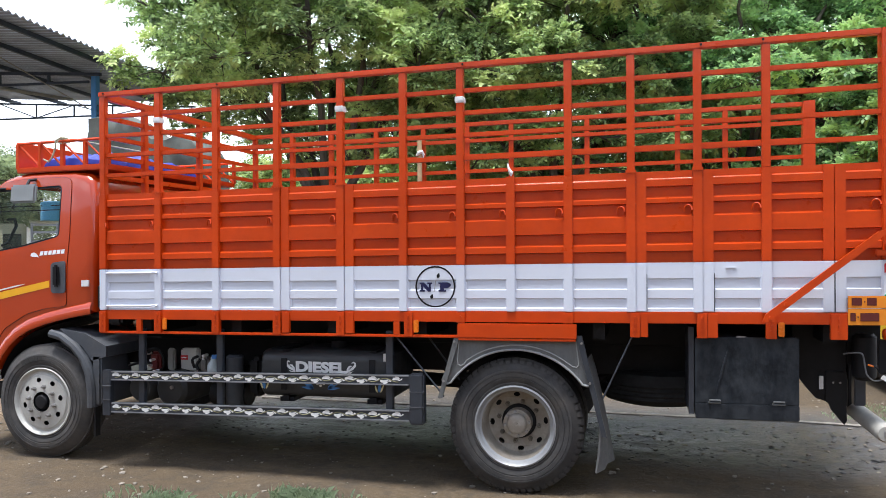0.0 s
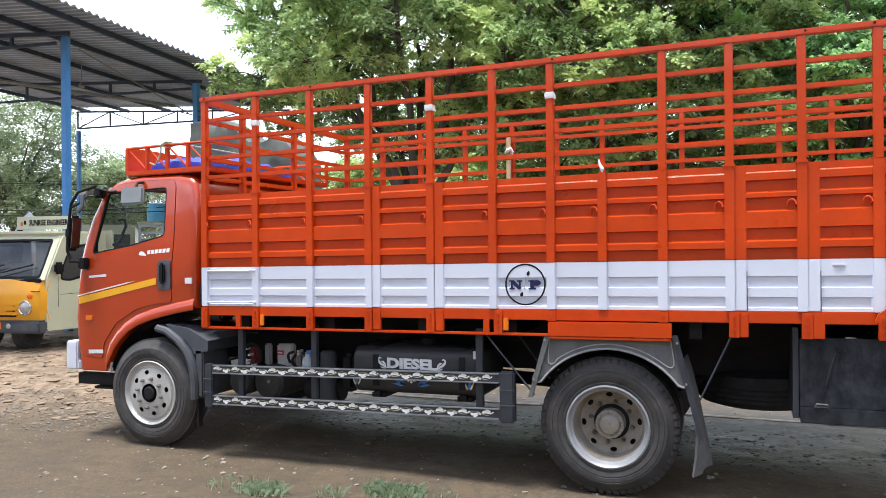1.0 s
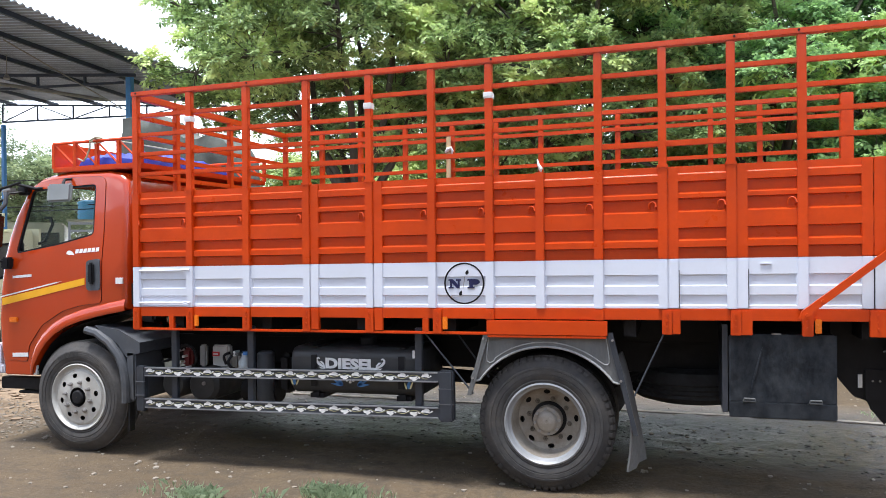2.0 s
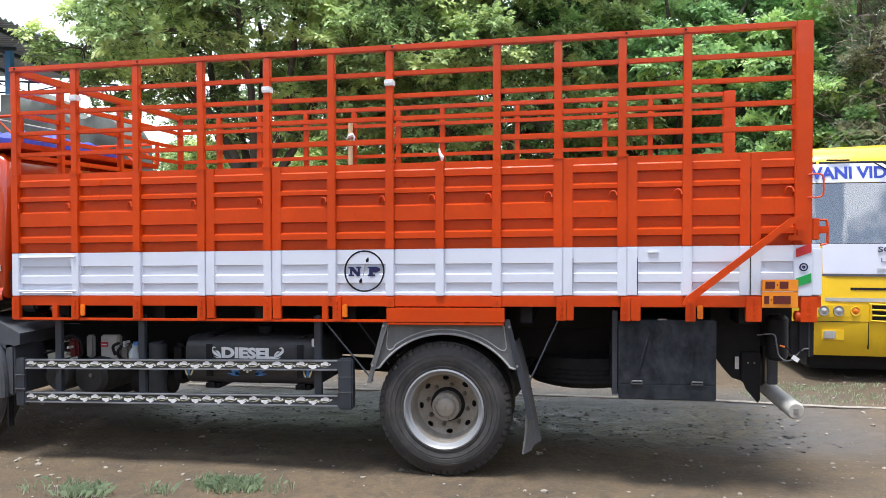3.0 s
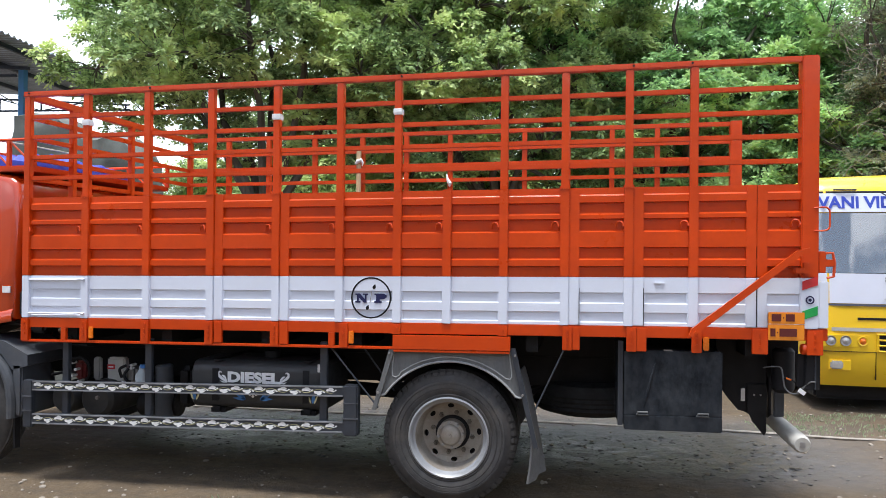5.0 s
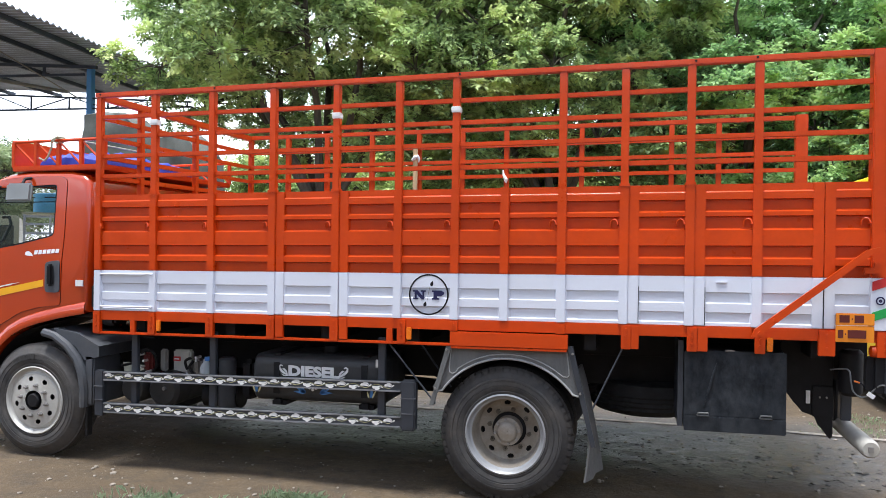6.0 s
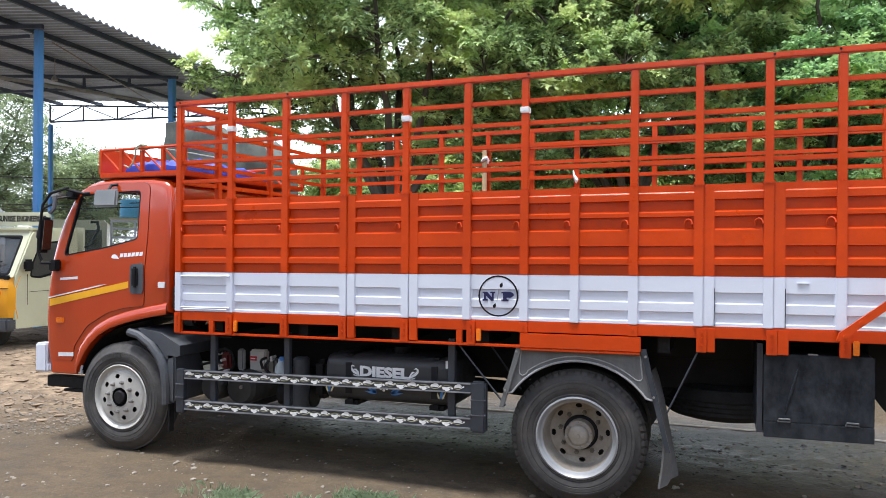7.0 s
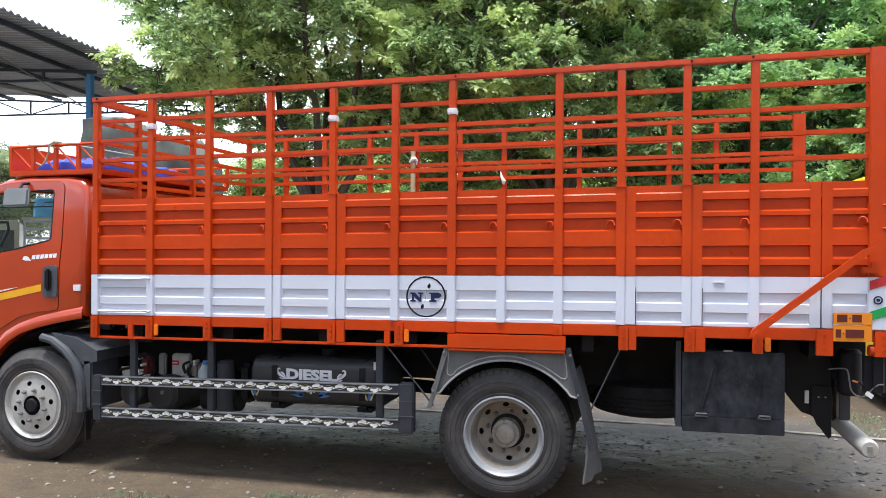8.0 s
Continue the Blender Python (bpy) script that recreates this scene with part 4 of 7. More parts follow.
# tail end: lamp bracket, drop plates, under-run bar
bm = bmesh.new()
plate(bm, [(1.60, 1.085), (1.60, 0.760), (1.639, 0.716), (1.676, 0.664), (1.727, 0.604), (1.750, 0.598), (1.790, 0.583), (1.805, 0.560), (1.817, 0.527), (1.838, 0.505), (1.857, 0.477), (1.877, 0.453), (1.890, 0.477), (1.886, 0.700), (1.886, 1.085)], [], side_plane(0.35), (0, 0.05, 0))
near_part("drop_plate", bm, BLACK)
near_part("drop_plate", boxes((1.775, 1.888, 0.335, 0.352, 0.585, 0.765), bevel=0.004), BLACK)
for x in (1.815, 1.852):
    near_part("bolt", tube(bmesh.new(), ((x, 0.328, 0.700), (x, 0.338, 0.700)), 0.006, 6), STEEL)
near_part("cross_member", boxes((1.886, 2.07, 0.36, 0.46, 0.80, 1.075), bevel=0.006), BLACK)
near_part("tail_flap", boxes((1.980, 2.098, 0.050, 0.070, 0.80, 0.985), (2.022, 2.098, 0.028, 0.060, 0.788, 0.985), bevel=0.004), BLACK)
near_part("flap_edge", boxes((2.068, 2.076, 0.022, 0.030, 0.79, 0.98), bevel=0.002), GUARD)
near_part("tail_lamp", tube(bmesh.new(), ((1.995, 0.035, 1.015), (2.0, 0.035, 1.015), (2.03, 0.035, 1.015)), [0.022, 0.030, 0.032], 16), ORANGE)
near_part("air_tank", tube(bmesh.new(), ((1.95, 0.22, 0.74), (1.95, 0.22, 0.76), (1.95, 0.22, 0.98), (1.95, 0.22, 1.0)), [0.045, 0.062, 0.062, 0.045], 18), BLACK)
near_part("cable", tube(bmesh.new(), eased([(1.82, 0.12, 0.895), (1.87, 0.10, 0.905), (1.905, 0.08, 0.90), (1.915, 0.07, 0.84), (1.925, 0.07, 0.79), (1.955, 0.06, 0.762), (1.990, 0.05, 0.768), (2.015, 0.04, 0.80), (2.045, 0.026, 0.832), (2.07, 0.02, 0.835)]), 0.0045, 6), GUARD_SHEET)
near_part("cable", tube(bmesh.new(), eased([(1.90, 0.09, 0.845), (1.935, 0.08, 0.842), (1.965, 0.07, 0.835), (1.99, 0.06, 0.80)]), 0.004, 6), INK)
near_part("cable_sleeve", tube(bmesh.new(), [(1.932, 0.078, 0.844), (1.958, 0.07, 0.836)], 0.0055, 6), AMBER)
tag = boxes((-0.020, 0.020, -0.002, 0.002, -0.012, 0.012))
tag.transform(pose(2.005, 0.036, 0.776, 0, 35, 0))
near_part("cable_tag", tag, DECAL)
near_part("bracket_plate", boxes((1.925, 1.985, 0.33, 0.40, 0.57, 0.95), bevel=0.006), GUARD)
bar = near_part("under_run_bar", tube(bmesh.new(), ((2.006, 0.02, 0.484), (2.006, 0.036, 0.484), (2.006, 0.05, 0.484), (2.006, 2.12, 0.484)), [0.040, 0.048, 0.050, 0.050], 24), surface("white_bar_paint", (0.40, 0.39, 0.36), 0.5, 0, 0.12, 5, 60, 0.1, 0, (0.32, 0.27, 0.2), 0.5, 8.0), truck, "grimy white round under-run bar")
near_part("end_label", boxes((1.992, 2.020, 0.015, 0.021, 0.468, 0.500)), STEEL, bar)
for y in (0.62, 1.5):
    near_part("bar_bracket", boxes((1.96, 2.04, y, y + 0.06, 0.48, 0.9), bevel=0.006), BLACK)
near_part("small_tag", boxes((1.742, 1.764, 0.336, 0.348, 0.66, 0.735)), DECAL)


# ---- fuel tank with lettering ----
def tank_shell(x0, x1, y0, y1, z0, z1, r):
    prof = []
    for cy, cz, a0 in ((y0 + r, z0 + r, 180), (y1 - r, z0 + r, 270), (y1 - r, z1 - r, 0), (y0 + r, z1 - r, 90)):
        prof += [(cy + r * math.cos(radians(a0 + k * 15)), cz + r * math.sin(radians(a0 + k * 15))) for k in range(7)]
    bm = bmesh.new()
    mid = ((y0 + y1) / 2, (z0 + z1) / 2)
    rings = []
    for x, k in ((x0, 0.86), (x0 + 0.012, 0.95), (x0 + 0.03, 1.0), (x1 - 0.03, 1.0), (x1 - 0.012, 0.95), (x1, 0.86)):
        rings.append([bm.verts.new((x, mid[0] + (p[0] - mid[0]) * k, mid[1] + (p[1] - mid[1]) * k)) for p in prof])
    n = len(prof)
    for a, b in zip(rings, rings[1:]):
        for k in range(n):
            bm.faces.new((a[k], a[(k + 1) % n], b[(k + 1) % n], b[k]))
    bm.faces.new(rings[0][::-1])
    bm.faces.new(rings[-1])
    return bm


TANK_PAINT = surface("tank_black", (0.030, 0.031, 0.033), 0.5, 0, 0.2, 4, 80, 0.12, 0, (0.09, 0.08, 0.07), 0.35, 5.0)
tank = near_part("fuel_tank", tank_shell(-1.735, -0.80, 0.10, 0.60, 0.548, 0.858, 0.075), TANK_PAINT, truck, "black fuel tank with painted white lettering")
for x in (-1.55, -0.93):
    near_part("tank_strap", boxes((x - 0.02, x + 0.02, 0.092, 0.104, 0.60, 0.81), (x - 0.02, x + 0.02, 0.12, 0.62, 0.854, 0.864), (x - 0.02, x + 0.02, 0.12, 0.70, 0.520, 0.558)), BLACK, tank)
near_part("filler_cap", tube(bmesh.new(), ((-1.25, 0.32, 0.85), (-1.25, 0.32, 0.905)), 0.055, 16), BLACK, tank)
for x in (-1.55, -0.93):
    near_part("tank_bracket", boxes((x - 0.05, x + 0.05, 0.14, 0.72, 0.515, 0.545)), BLACK, tank)
letters("painted_letter", "DIESEL", DECAL, tank, (-1.289, 0.097, 0.750), 0.090, 0.36, 0.0015, lean=True, bold=0.0045)
for side in (-1, 1):
    bm = bmesh.new()
    cx = -1.289
    for way, wide in ((((0.0, -0.030), (0.018, -0.018), (0.042, -0.004), (0.060, 0.014), (0.062, 0.030), (0.050, 0.038), (0.038, 0.032)), (0.004, 0.013, 0.017, 0.017, 0.013, 0.010, 0.004)),
                      (((0.002, -0.026), (0.012, -0.004), (0.026, 0.010), (0.040, 0.014)), (0.004, 0.012, 0.013, 0.003)),
                      (((0.0, -0.032), (0.030, -0.030), (0.046, -0.022)), (0.004, 0.008, 0.002))):
        ribbon = stroke([(cx + side * (0.180 + u), 0.752 + w) for u, w in way], wide)
        plate(bm, ribbon, [], side_plane(0.0965), (0, 0.002, 0))
    near_part("painted_scroll", bm, DECAL, tank)
    bm = bmesh.new()
    for k in range(3):
        plate(bm, petal(cx + side * 0.05, 0.612, 0.09 - 0.012 * k, 0.018, 90 - side * (84 - 20 * k), 0), [], side_plane(0.0965), (0, 0.002, 0))
    near_part("painted_petals", bm, BLUE_DECAL, tank)
    bm = bmesh.new()
    plate(bm, petal(cx + side * 0.405, 0.60, 0.07, 0.022, 90 - side * 8, 0), [], side_plane(0.0965), (0, 0.002, 0))
    near_part("painted_petals", bm, BLUE_DECAL, tank)
    bm = bmesh.new()
    for dx in (-0.026, 0.026):
        plate(bm, petal(cx + side * 0.405 + dx * 0.4, 0.60, 0.06, 0.012, 90 - dx * 900, 0), [], side_plane(0.0965), (0, 0.002, 0))
    near_part("painted_petals", bm, CREAM_DECAL, tank)
bm = bmesh.new()
for dx, dz in ((-0.022, 0.006), (0, -0.006), (0.022, 0.006), (0, 0.012)):
    plate(bm, [(cx + dx + 0.010 * math.cos(radians(a)), 0.640 + dz + 0.009 * math.sin(radians(a))) for a in range(0, 360, 45)], [], side_plane(0.0965), (0, 0.002, 0))
near_part("painted_flower", bm, DECAL, tank)
near_part("tank_label", boxes((-0.855, -0.832, 0.100, 0.108, 0.80, 0.85)), DECAL, tank)

# clutter ahead of the tank
engine_bits = (("battery_box", (-2.50, -2.36, 0.34, 0.40, 0.66, 0.826), 0.012, surface("pale_casing", (0.50, 0.50, 0.48), 0.5, 0, 0.08, 6, 60, 0.05, 0, (0.3, 0.29, 0.27), 0.4)),
               ("battery_box", (-2.625, -2.565, 0.36, 0.40, 0.66, 0.822), 0.012, surface("grey_casing", (0.30, 0.30, 0.29), 0.5, 0, 0.08, 6, 60, 0.05)),
               ("valve_block", (-2.745, -2.665, 0.32, 0.38, 0.66, 0.80), 0.02, surface("red_valve", (0.16, 0.02, 0.02), 0.5, 0, 0.3, 12, 60, 0.1)),
               ("tool_tray", (-2.78, -1.80, 0.32, 0.66, 0.60, 0.66), 0.01, BLACK),
               ("gauge_block", (-2.305, -2.235, 0.28, 0.36, 0.66, 0.775), 0.02, STEEL),
               ("canister", (-1.93, -1.83, 0.30, 0.44, 0.50, 0.78), 0.03, BLACK))
for nm, b, bev, m in engine_bits:
    near_part(nm, boxes(b, bevel=bev), m)
near_part("case_label", boxes((-2.492, -2.435, 0.334, 0.338, 0.745, 0.778)), RED)
near_part("case_label", boxes((-2.484, -2.445, 0.331, 0.334, 0.757, 0.765)), DECAL)
for x, r in ((-2.735, 0.105), (-2.49, 0.125)):
    tank_air = near_part("air_tank", tube(bmesh.new(), ((x, 0.20, 0.555), (x, 0.23, 0.555), (x, 0.62, 0.555)), [r * 0.8, r, r], 24), TANK_PAINT, truck, "round black air tank")
    near_part("drain_plug", tube(bmesh.new(), ((x + 0.02, 0.185, 0.57), (x + 0.02, 0.205, 0.57)), 0.014, 8), STEEL, tank_air)
near_part("air_filter", tube(bmesh.new(), ((-2.055, 0.34, 0.42), (-2.055, 0.34, 0.775), (-2.055, 0.34, 0.79)), [0.062, 0.062, 0.045], 20), PLASTIC)
near_part("silencer", tube(bmesh.new(), ((-2.26, 0.42, 0.50), (-1.98, 0.42, 0.50)), 0.085, 20), BLACK)
near_part("water_bottle", tube(bmesh.new(), ((-2.165, 0.24, 0.655), (-2.165, 0.24, 0.725), (-2.165, 0.24, 0.765), (-2.165, 0.24, 0.785)), [0.045, 0.045, 0.02, 0.02], 14), surface("bottle_plastic", (0.45, 0.50, 0.52), 0.3, 0, 0.1, 9, 60, 0.03), truck, "translucent bottle with blue cap")
near_part("bottle_cap", tube(bmesh.new(), ((-2.150, 0.24, 0.775), (-2.150, 0.24, 0.80)), 0.026, 14), BLUE_DECAL)
for i, pts in enumerate(([(-2.72, 0.28, 0.80), (-2.66, 0.26, 0.835), (-2.60, 0.26, 0.80), (-2.585, 0.27, 0.72), (-2.63, 0.29, 0.665)],
                         [(-2.76, 0.28, 0.78), (-2.71, 0.27, 0.825), (-2.65, 0.27, 0.82)],
                         [(-2.28, 0.26, 0.765), (-2.30, 0.24, 0.72), (-2.27, 0.25, 0.665)],
                         [(-2.33, 0.26, 0.70), (-2.34, 0.25, 0.76), (-2.30, 0.26, 0.785)],
                         [(-2.9, 0.3, 0.70), (-2.76, 0.27, 0.73), (-2.71, 0.30, 0.72)])):
    near_part("hose", tube(bmesh.new(), eased(pts), 0.010, 8), BLACK)
for x, z in ((-2.735, 0.79), (-2.70, 0.745), (-2.725, 0.70), (-2.675, 0.665), (-2.335, 0.665), (-2.27, 0.785), (-2.27, 0.765)):
    near_part("fitting", tube(bmesh.new(), ((x, 0.27, z), (x, 0.33, z)), 0.010, 8), DECAL)

# ---- side guard with painted vine ----
LIFT = 0.012
EDGE_GREY = surface("worn_edge", (0.17, 0.175, 0.185), 0.5, 0, 0.25, 8, 60, 0.1)


def guard_part(name, bm, material, parent=truck, label=""):
    for v in bm.verts:
        v.co.z += LIFT * (v.co.x + 0.56)
    return near_part(name, bm, material, parent, label)


for z0, z1 in ((0.668, 0.731), (0.444, 0.512)):
    rail = guard_part("guard_rail", boxes((-2.895, -0.575, 0.018, 0.055, z0, z1), bevel=0.006), GUARD, truck, "blue-black side guard rail with a painted vine")
    guard_part("rail_edge", boxes((-2.83, -0.66, 0.012, 0.022, z1 - 0.008, z1), (-2.83, -0.66, 0.012, 0.022, z0, z0 + 0.008)), EDGE_GREY, rail)
    mid, h = (z0 + z1) / 2, z1 - z0
    bm, vine = bmesh.new(), bmesh.new()
    x, up = -2.80, True
    rng_vine = random.Random(int(z0 * 1000))
    while x < -0.70:
        d = 1 if up else -1
        k = rng_vine.uniform(0.85, 1.12)
        for way, wide, lift in ((((0.034, -0.001), (0.020, 0.006), (0.002, 0.011), (-0.014, 0.009), (-0.022, 0.004)), (0.002, 0.008, 0.011, 0.011, 0.004), 0.0155),
                                (((0.034, 0.010), (0.022, 0.017), (0.008, 0.022), (-0.002, 0.022)), (0.002, 0.006, 0.008, 0.003), 0.0150),
                                (((0.036, 0.002), (0.046, 0.009), (0.052, 0.010)), (0.003, 0.006, 0.002), 0.0160)):
            plate(bm, stroke([(x + u * k, mid + d * (w - 0.002) * 1.05) for u, w in way], [1.55 * q for q in wide]), [], side_plane(lift), (0, 0.003, 0))
        x += 0.079
        up = not up
    wave = [(-2.80 + 0.017 * i, 0.0165, mid - 0.012 * math.sin(math.pi * (i * 0.017) / 0.079 + 1.2)) for i in range(int(2.1 / 0.017))]
    tube(vine, wave, 0.0022, 4)
    guard_part("painted_leaves", bm, DECAL, rail)
    guard_part("painted_stem", vine, OLIVE_DECAL, rail)
guard_part("guard_end", boxes((-2.905, -2.835, 0.014, 0.058, 0.420, 0.738), bevel=0.006), GUARD)
guard_part("guard_end", boxes((-0.655, -0.560, 0.010, 0.075, 0.424, 0.742), bevel=0.010), GUARD)
for z in (0.53, 0.625):
    for x0, x1 in ((-0.657, -0.558), (-2.907, -2.833)):
        guard_part("end_band", boxes((x0, x1, 0.008, 0.03, z, z + 0.006)), PLASTIC)
for x in (-2.615, -2.006, -0.80):
    near_part("guard_hanger", boxes((x - 0.024, x + 0.024, 0.056, 0.09, 0.46, 1.0), bevel=0.004), GUARD)


# ---- cab ----
CAB0, CAB1 = 0.12, 2.06
ARCH = [(-3.902, 0.71), (-3.862, 0.778), (-3.800, 0.852), (-3.720, 0.918), (-3.620, 0.970), (-3.490, 1.012), (-3.350, 1.045), (-3.220, 1.070), (-3.130, 1.085)]
CAB_LINE = ([(-3.085, 1.10), (-3.080, 1.45), (-3.092, 1.93), (-3.115, 2.05), (-3.180, 2.108), (-3.30, 2.135), (-3.66, 2.142), (-3.83, 2.130), (-3.94, 2.100), (-4.02, 2.055)]
            + [(-4.085, 1.975), (-4.165, 1.82), (-4.215, 1.66), (-4.247, 1.50)]
            + [(-4.265, 1.37), (-4.288, 1.22), (-4.300, 1.02), (-4.290, 0.81), (-4.262, 0.66), (-4.228, 0.600)]
            + [(-3.955, 0.597), (-3.932, 0.65)] + ARCH)
GLASS_FROM, GLASS_TO = 9, 13


def inset(loop, d):
    out, n = [], len(loop)
    for i, p in enumerate(loop):
        a, b = Vector(loop[i - 1]), Vector(loop[(i + 1) % n])
        p = Vector(p)
        n1 = Vector((-(p - a).y, (p - a).x)).normalized()
        n2 = Vector((-(b - p).y, (b - p).x)).normalized()
        m = (n1 + n2).normalized()
        k = 1 / max(0.5, m.dot(n1))
        out.append(p + m * d * k)
    return [(q.x, q.y) for q in out]


def rounded(loop, r, steps=4):
    """A closed outline with its corners rounded."""
    out, n = [], len(loop)
    for i in range(n):
        p, a, b = Vector(loop[i]), Vector(loop[i - 1]), Vector(loop[(i + 1) % n])
        s, e = p + (a - p).normalized() * r, p + (b - p).normalized() * r
        for k in range(steps + 1):
            t = k / steps
            q = s * (1 - t) ** 2 + p * 2 * t * (1 - t) + e * t * t
            out.append((q.x, q.y))
    return out


WINDOW = rounded([(-3.985, 2.006), (-3.402, 2.026), (-3.395, 1.660), (-3.70, 1.594), (-4.098, 1.534)][::-1], 0.030)


def cab_part(name, bm, material, parent=truck, label="", smooth=35):
    bmesh.ops.translate(bm, vec=Vector((0.022, 0, 0)), verts=bm.verts[:])
    return part(name, bm, material, parent, label, smooth, lean=True, tumble=True)


def make_cab():
    bm = bmesh.new()
    r, turns = 0.060, (0, 18, 36, 54, 72, 90)
    loops = [[bm.verts.new((x, CAB0 + r * (1 - math.cos(radians(a))), z)) for x, z in inset(CAB_LINE, r * (1 - math.sin(radians(a))))] for a in turns]
    loops += [[bm.verts.new((x, CAB1 - r * (1 - math.cos(radians(a))), z)) for x, z in inset(CAB_LINE, r * (1 - math.sin(radians(a))))] for a in turns[::-1]]
    n = len(CAB_LINE)
    for j, (a, b) in enumerate(zip(loops, loops[1:])):
        for k in range(n):
            if j == len(turns) - 1 and GLASS_FROM <= k < GLASS_TO:
                continue
            bm.faces.new((a[k], a[(k + 1) % n], b[(k + 1) % n], b[k]))
    for loop in (loops[0], loops[-1]):
        y = loop[0].co.y
        hole = [bm.verts.new((x, y, z)) for x, z in WINDOW]
        edges = [bm.edges.get((p, q)) for p, q in zip(loop, loop[1:] + loop[:1])]
        edges += [bm.edges.new((p, q)) for p, q in zip(hole, hole[1:] + hole[:1])]
        bmesh.ops.triangle_fill(bm, edges=edges, use_beauty=True)
    bmesh.ops.bisect_plane(bm, geom=bm.verts[:] + bm.edges[:] + bm.faces[:], plane_co=(0, 0, 1.45), plane_no=(0, 0, 1))
    cab = cab_part("cab", bm, CAB_ORANGE, truck, "glossy orange-red cab shell", 30)
    bm = bmesh.new()
    screen = [(x + 0.012, z) for x, z in CAB_LINE[GLASS_FROM:GLASS_TO + 1]]
    rows = [[bm.verts.new((x, y, z)) for x, z in screen] for y in (CAB0 + 0.055, CAB1 - 0.055)]
    for k in range(len(screen) - 1):
        bm.faces.new((rows[0][k], rows[0][k + 1], rows[1][k + 1], rows[1][k]))
    glass = cab_part("windscreen", bm, CAB_GLASS, cab)
    glass.visible_shadow = False
    for y, d in ((CAB0 - 0.003, 1), (CAB1 + 0.003, -1)):
        bm = bmesh.new()
        plate(bm, inset(WINDOW, -0.007), [inset(WINDOW, 0.005)], side_plane(y), (0, 0.02 * d, 0))
        cab_part("window_seal", bm, INK, cab)
        bm = bmesh.new()
        plate(bm, inset(WINDOW, 0.010), [], side_plane(y + 0.015 * d))
        pane = cab_part("side_window", bm, CAB_GLASS, cab)
        pane.visible_shadow = False
    return cab


cab = make_cab()

# door: a skin that stands a little proud, with its window cut out
DOOR = rounded([(-3.310, 1.15), (-3.300, 1.66), (-3.314, 2.065), (-3.36, 2.090), (-3.66, 2.092), (-3.92, 2.074), (-4.03, 1.985), (-4.105, 1.80), (-4.165, 1.53), (-4.195, 1.20), (-4.175, 0.72), (-4.0, 0.70), (-3.985, 0.82), (-3.86, 0.98), (-3.66, 1.09), (-3.50, 1.13)], 0.03)
bm = bmesh.new()
plate(bm, DOOR, [inset(WINDOW, -0.008)], side_plane(CAB0 - 0.006), (0, 0.010, 0))
bmesh.ops.bisect_plane(bm, geom=bm.verts[:] + bm.edges[:] + bm.faces[:], plane_co=(0, 0, 1.45), plane_no=(0, 0, 1))
door = cab_part("door", bm, CAB_ORANGE, truck, "orange-red cab door with yellow stripe")
bm = bmesh.new()
plate(bm, inset(DOOR, -0.0022), [inset(DOOR, 0.001)], side_plane(CAB0 - 0.0015), (0, 0.003, 0))
bmesh.ops.bisect_plane(bm, geom=bm.verts[:] + bm.edges[:] + bm.faces[:], plane_co=(0, 0, 1.45), plane_no=(0, 0, 1))
cab_part("door_gap", bm, INK, truck)
y = CAB0 - 0.0085
for nm, loop, m, lab in (("stripe", [(-4.235, 1.130), (-4.235, 1.185), (-3.455, 1.335), (-3.455, 1.285)], YELLOW_STRIPE, "yellow stripe"),
                         ("stripe", [(-4.255, 1.190), (-3.75, 1.290), (-3.66, 1.312), (-3.75, 1.300), (-4.255, 1.200)], DECAL, "thin pale stripe"),
                         *(("badge_bar", [(x, 1.517 + (x + 3.545) * 0.06), (x + 0.004, 1.547 + (x + 3.545) * 0.06), (x + 0.032, 1.549 + (x + 3.545) * 0.06), (x + 0.028, 1.519 + (x + 3.545) * 0.06)], DECAL, "") for x in (-3.545, -3.508, -3.471, -3.434, -3.397, -3.360)),
                         ("badge_mark", petal(-3.625, 1.517, 0.075, 0.034, 30, -40), DECAL, ""),
                         ("script_bar", [(-4.13, 1.338), (-4.13, 1.356), (-3.95, 1.368), (-3.95, 1.348)], DECAL, ""),
                         ("script_bar", [(-4.14, 0.735), (-4.14, 0.765), (-3.99, 0.770), (-3.99, 0.740)], DECAL, "")):
    bm = bmesh.new()
    plate(bm, loop, [], side_plane(y), (0, 0.004, 0))
    cab_part(nm, bm, m, door, lab)
cab_part("side_lamp", boxes((-4.165, -4.085, CAB0 - 0.018, CAB0 + 0.002, 1.000, 1.042), bevel=0.006), AMBER, door, "amber side lamp")
bm = bmesh.new()
plate(bm, rounded([(-3.437, 1.462), (-3.312, 1.478), (-3.312, 1.242), (-3.437, 1.242)], 0.03), [], side_plane(CAB0 - 0.014), (0, 0.012, 0))
cab_part("handle_pan", bm, PLASTIC, door)
cab_part("door_handle", boxes((-3.408, -3.356, CAB0 - 0.034, CAB0 - 0.012, 1.290, 1.448), bevel=0.014), INK, door)
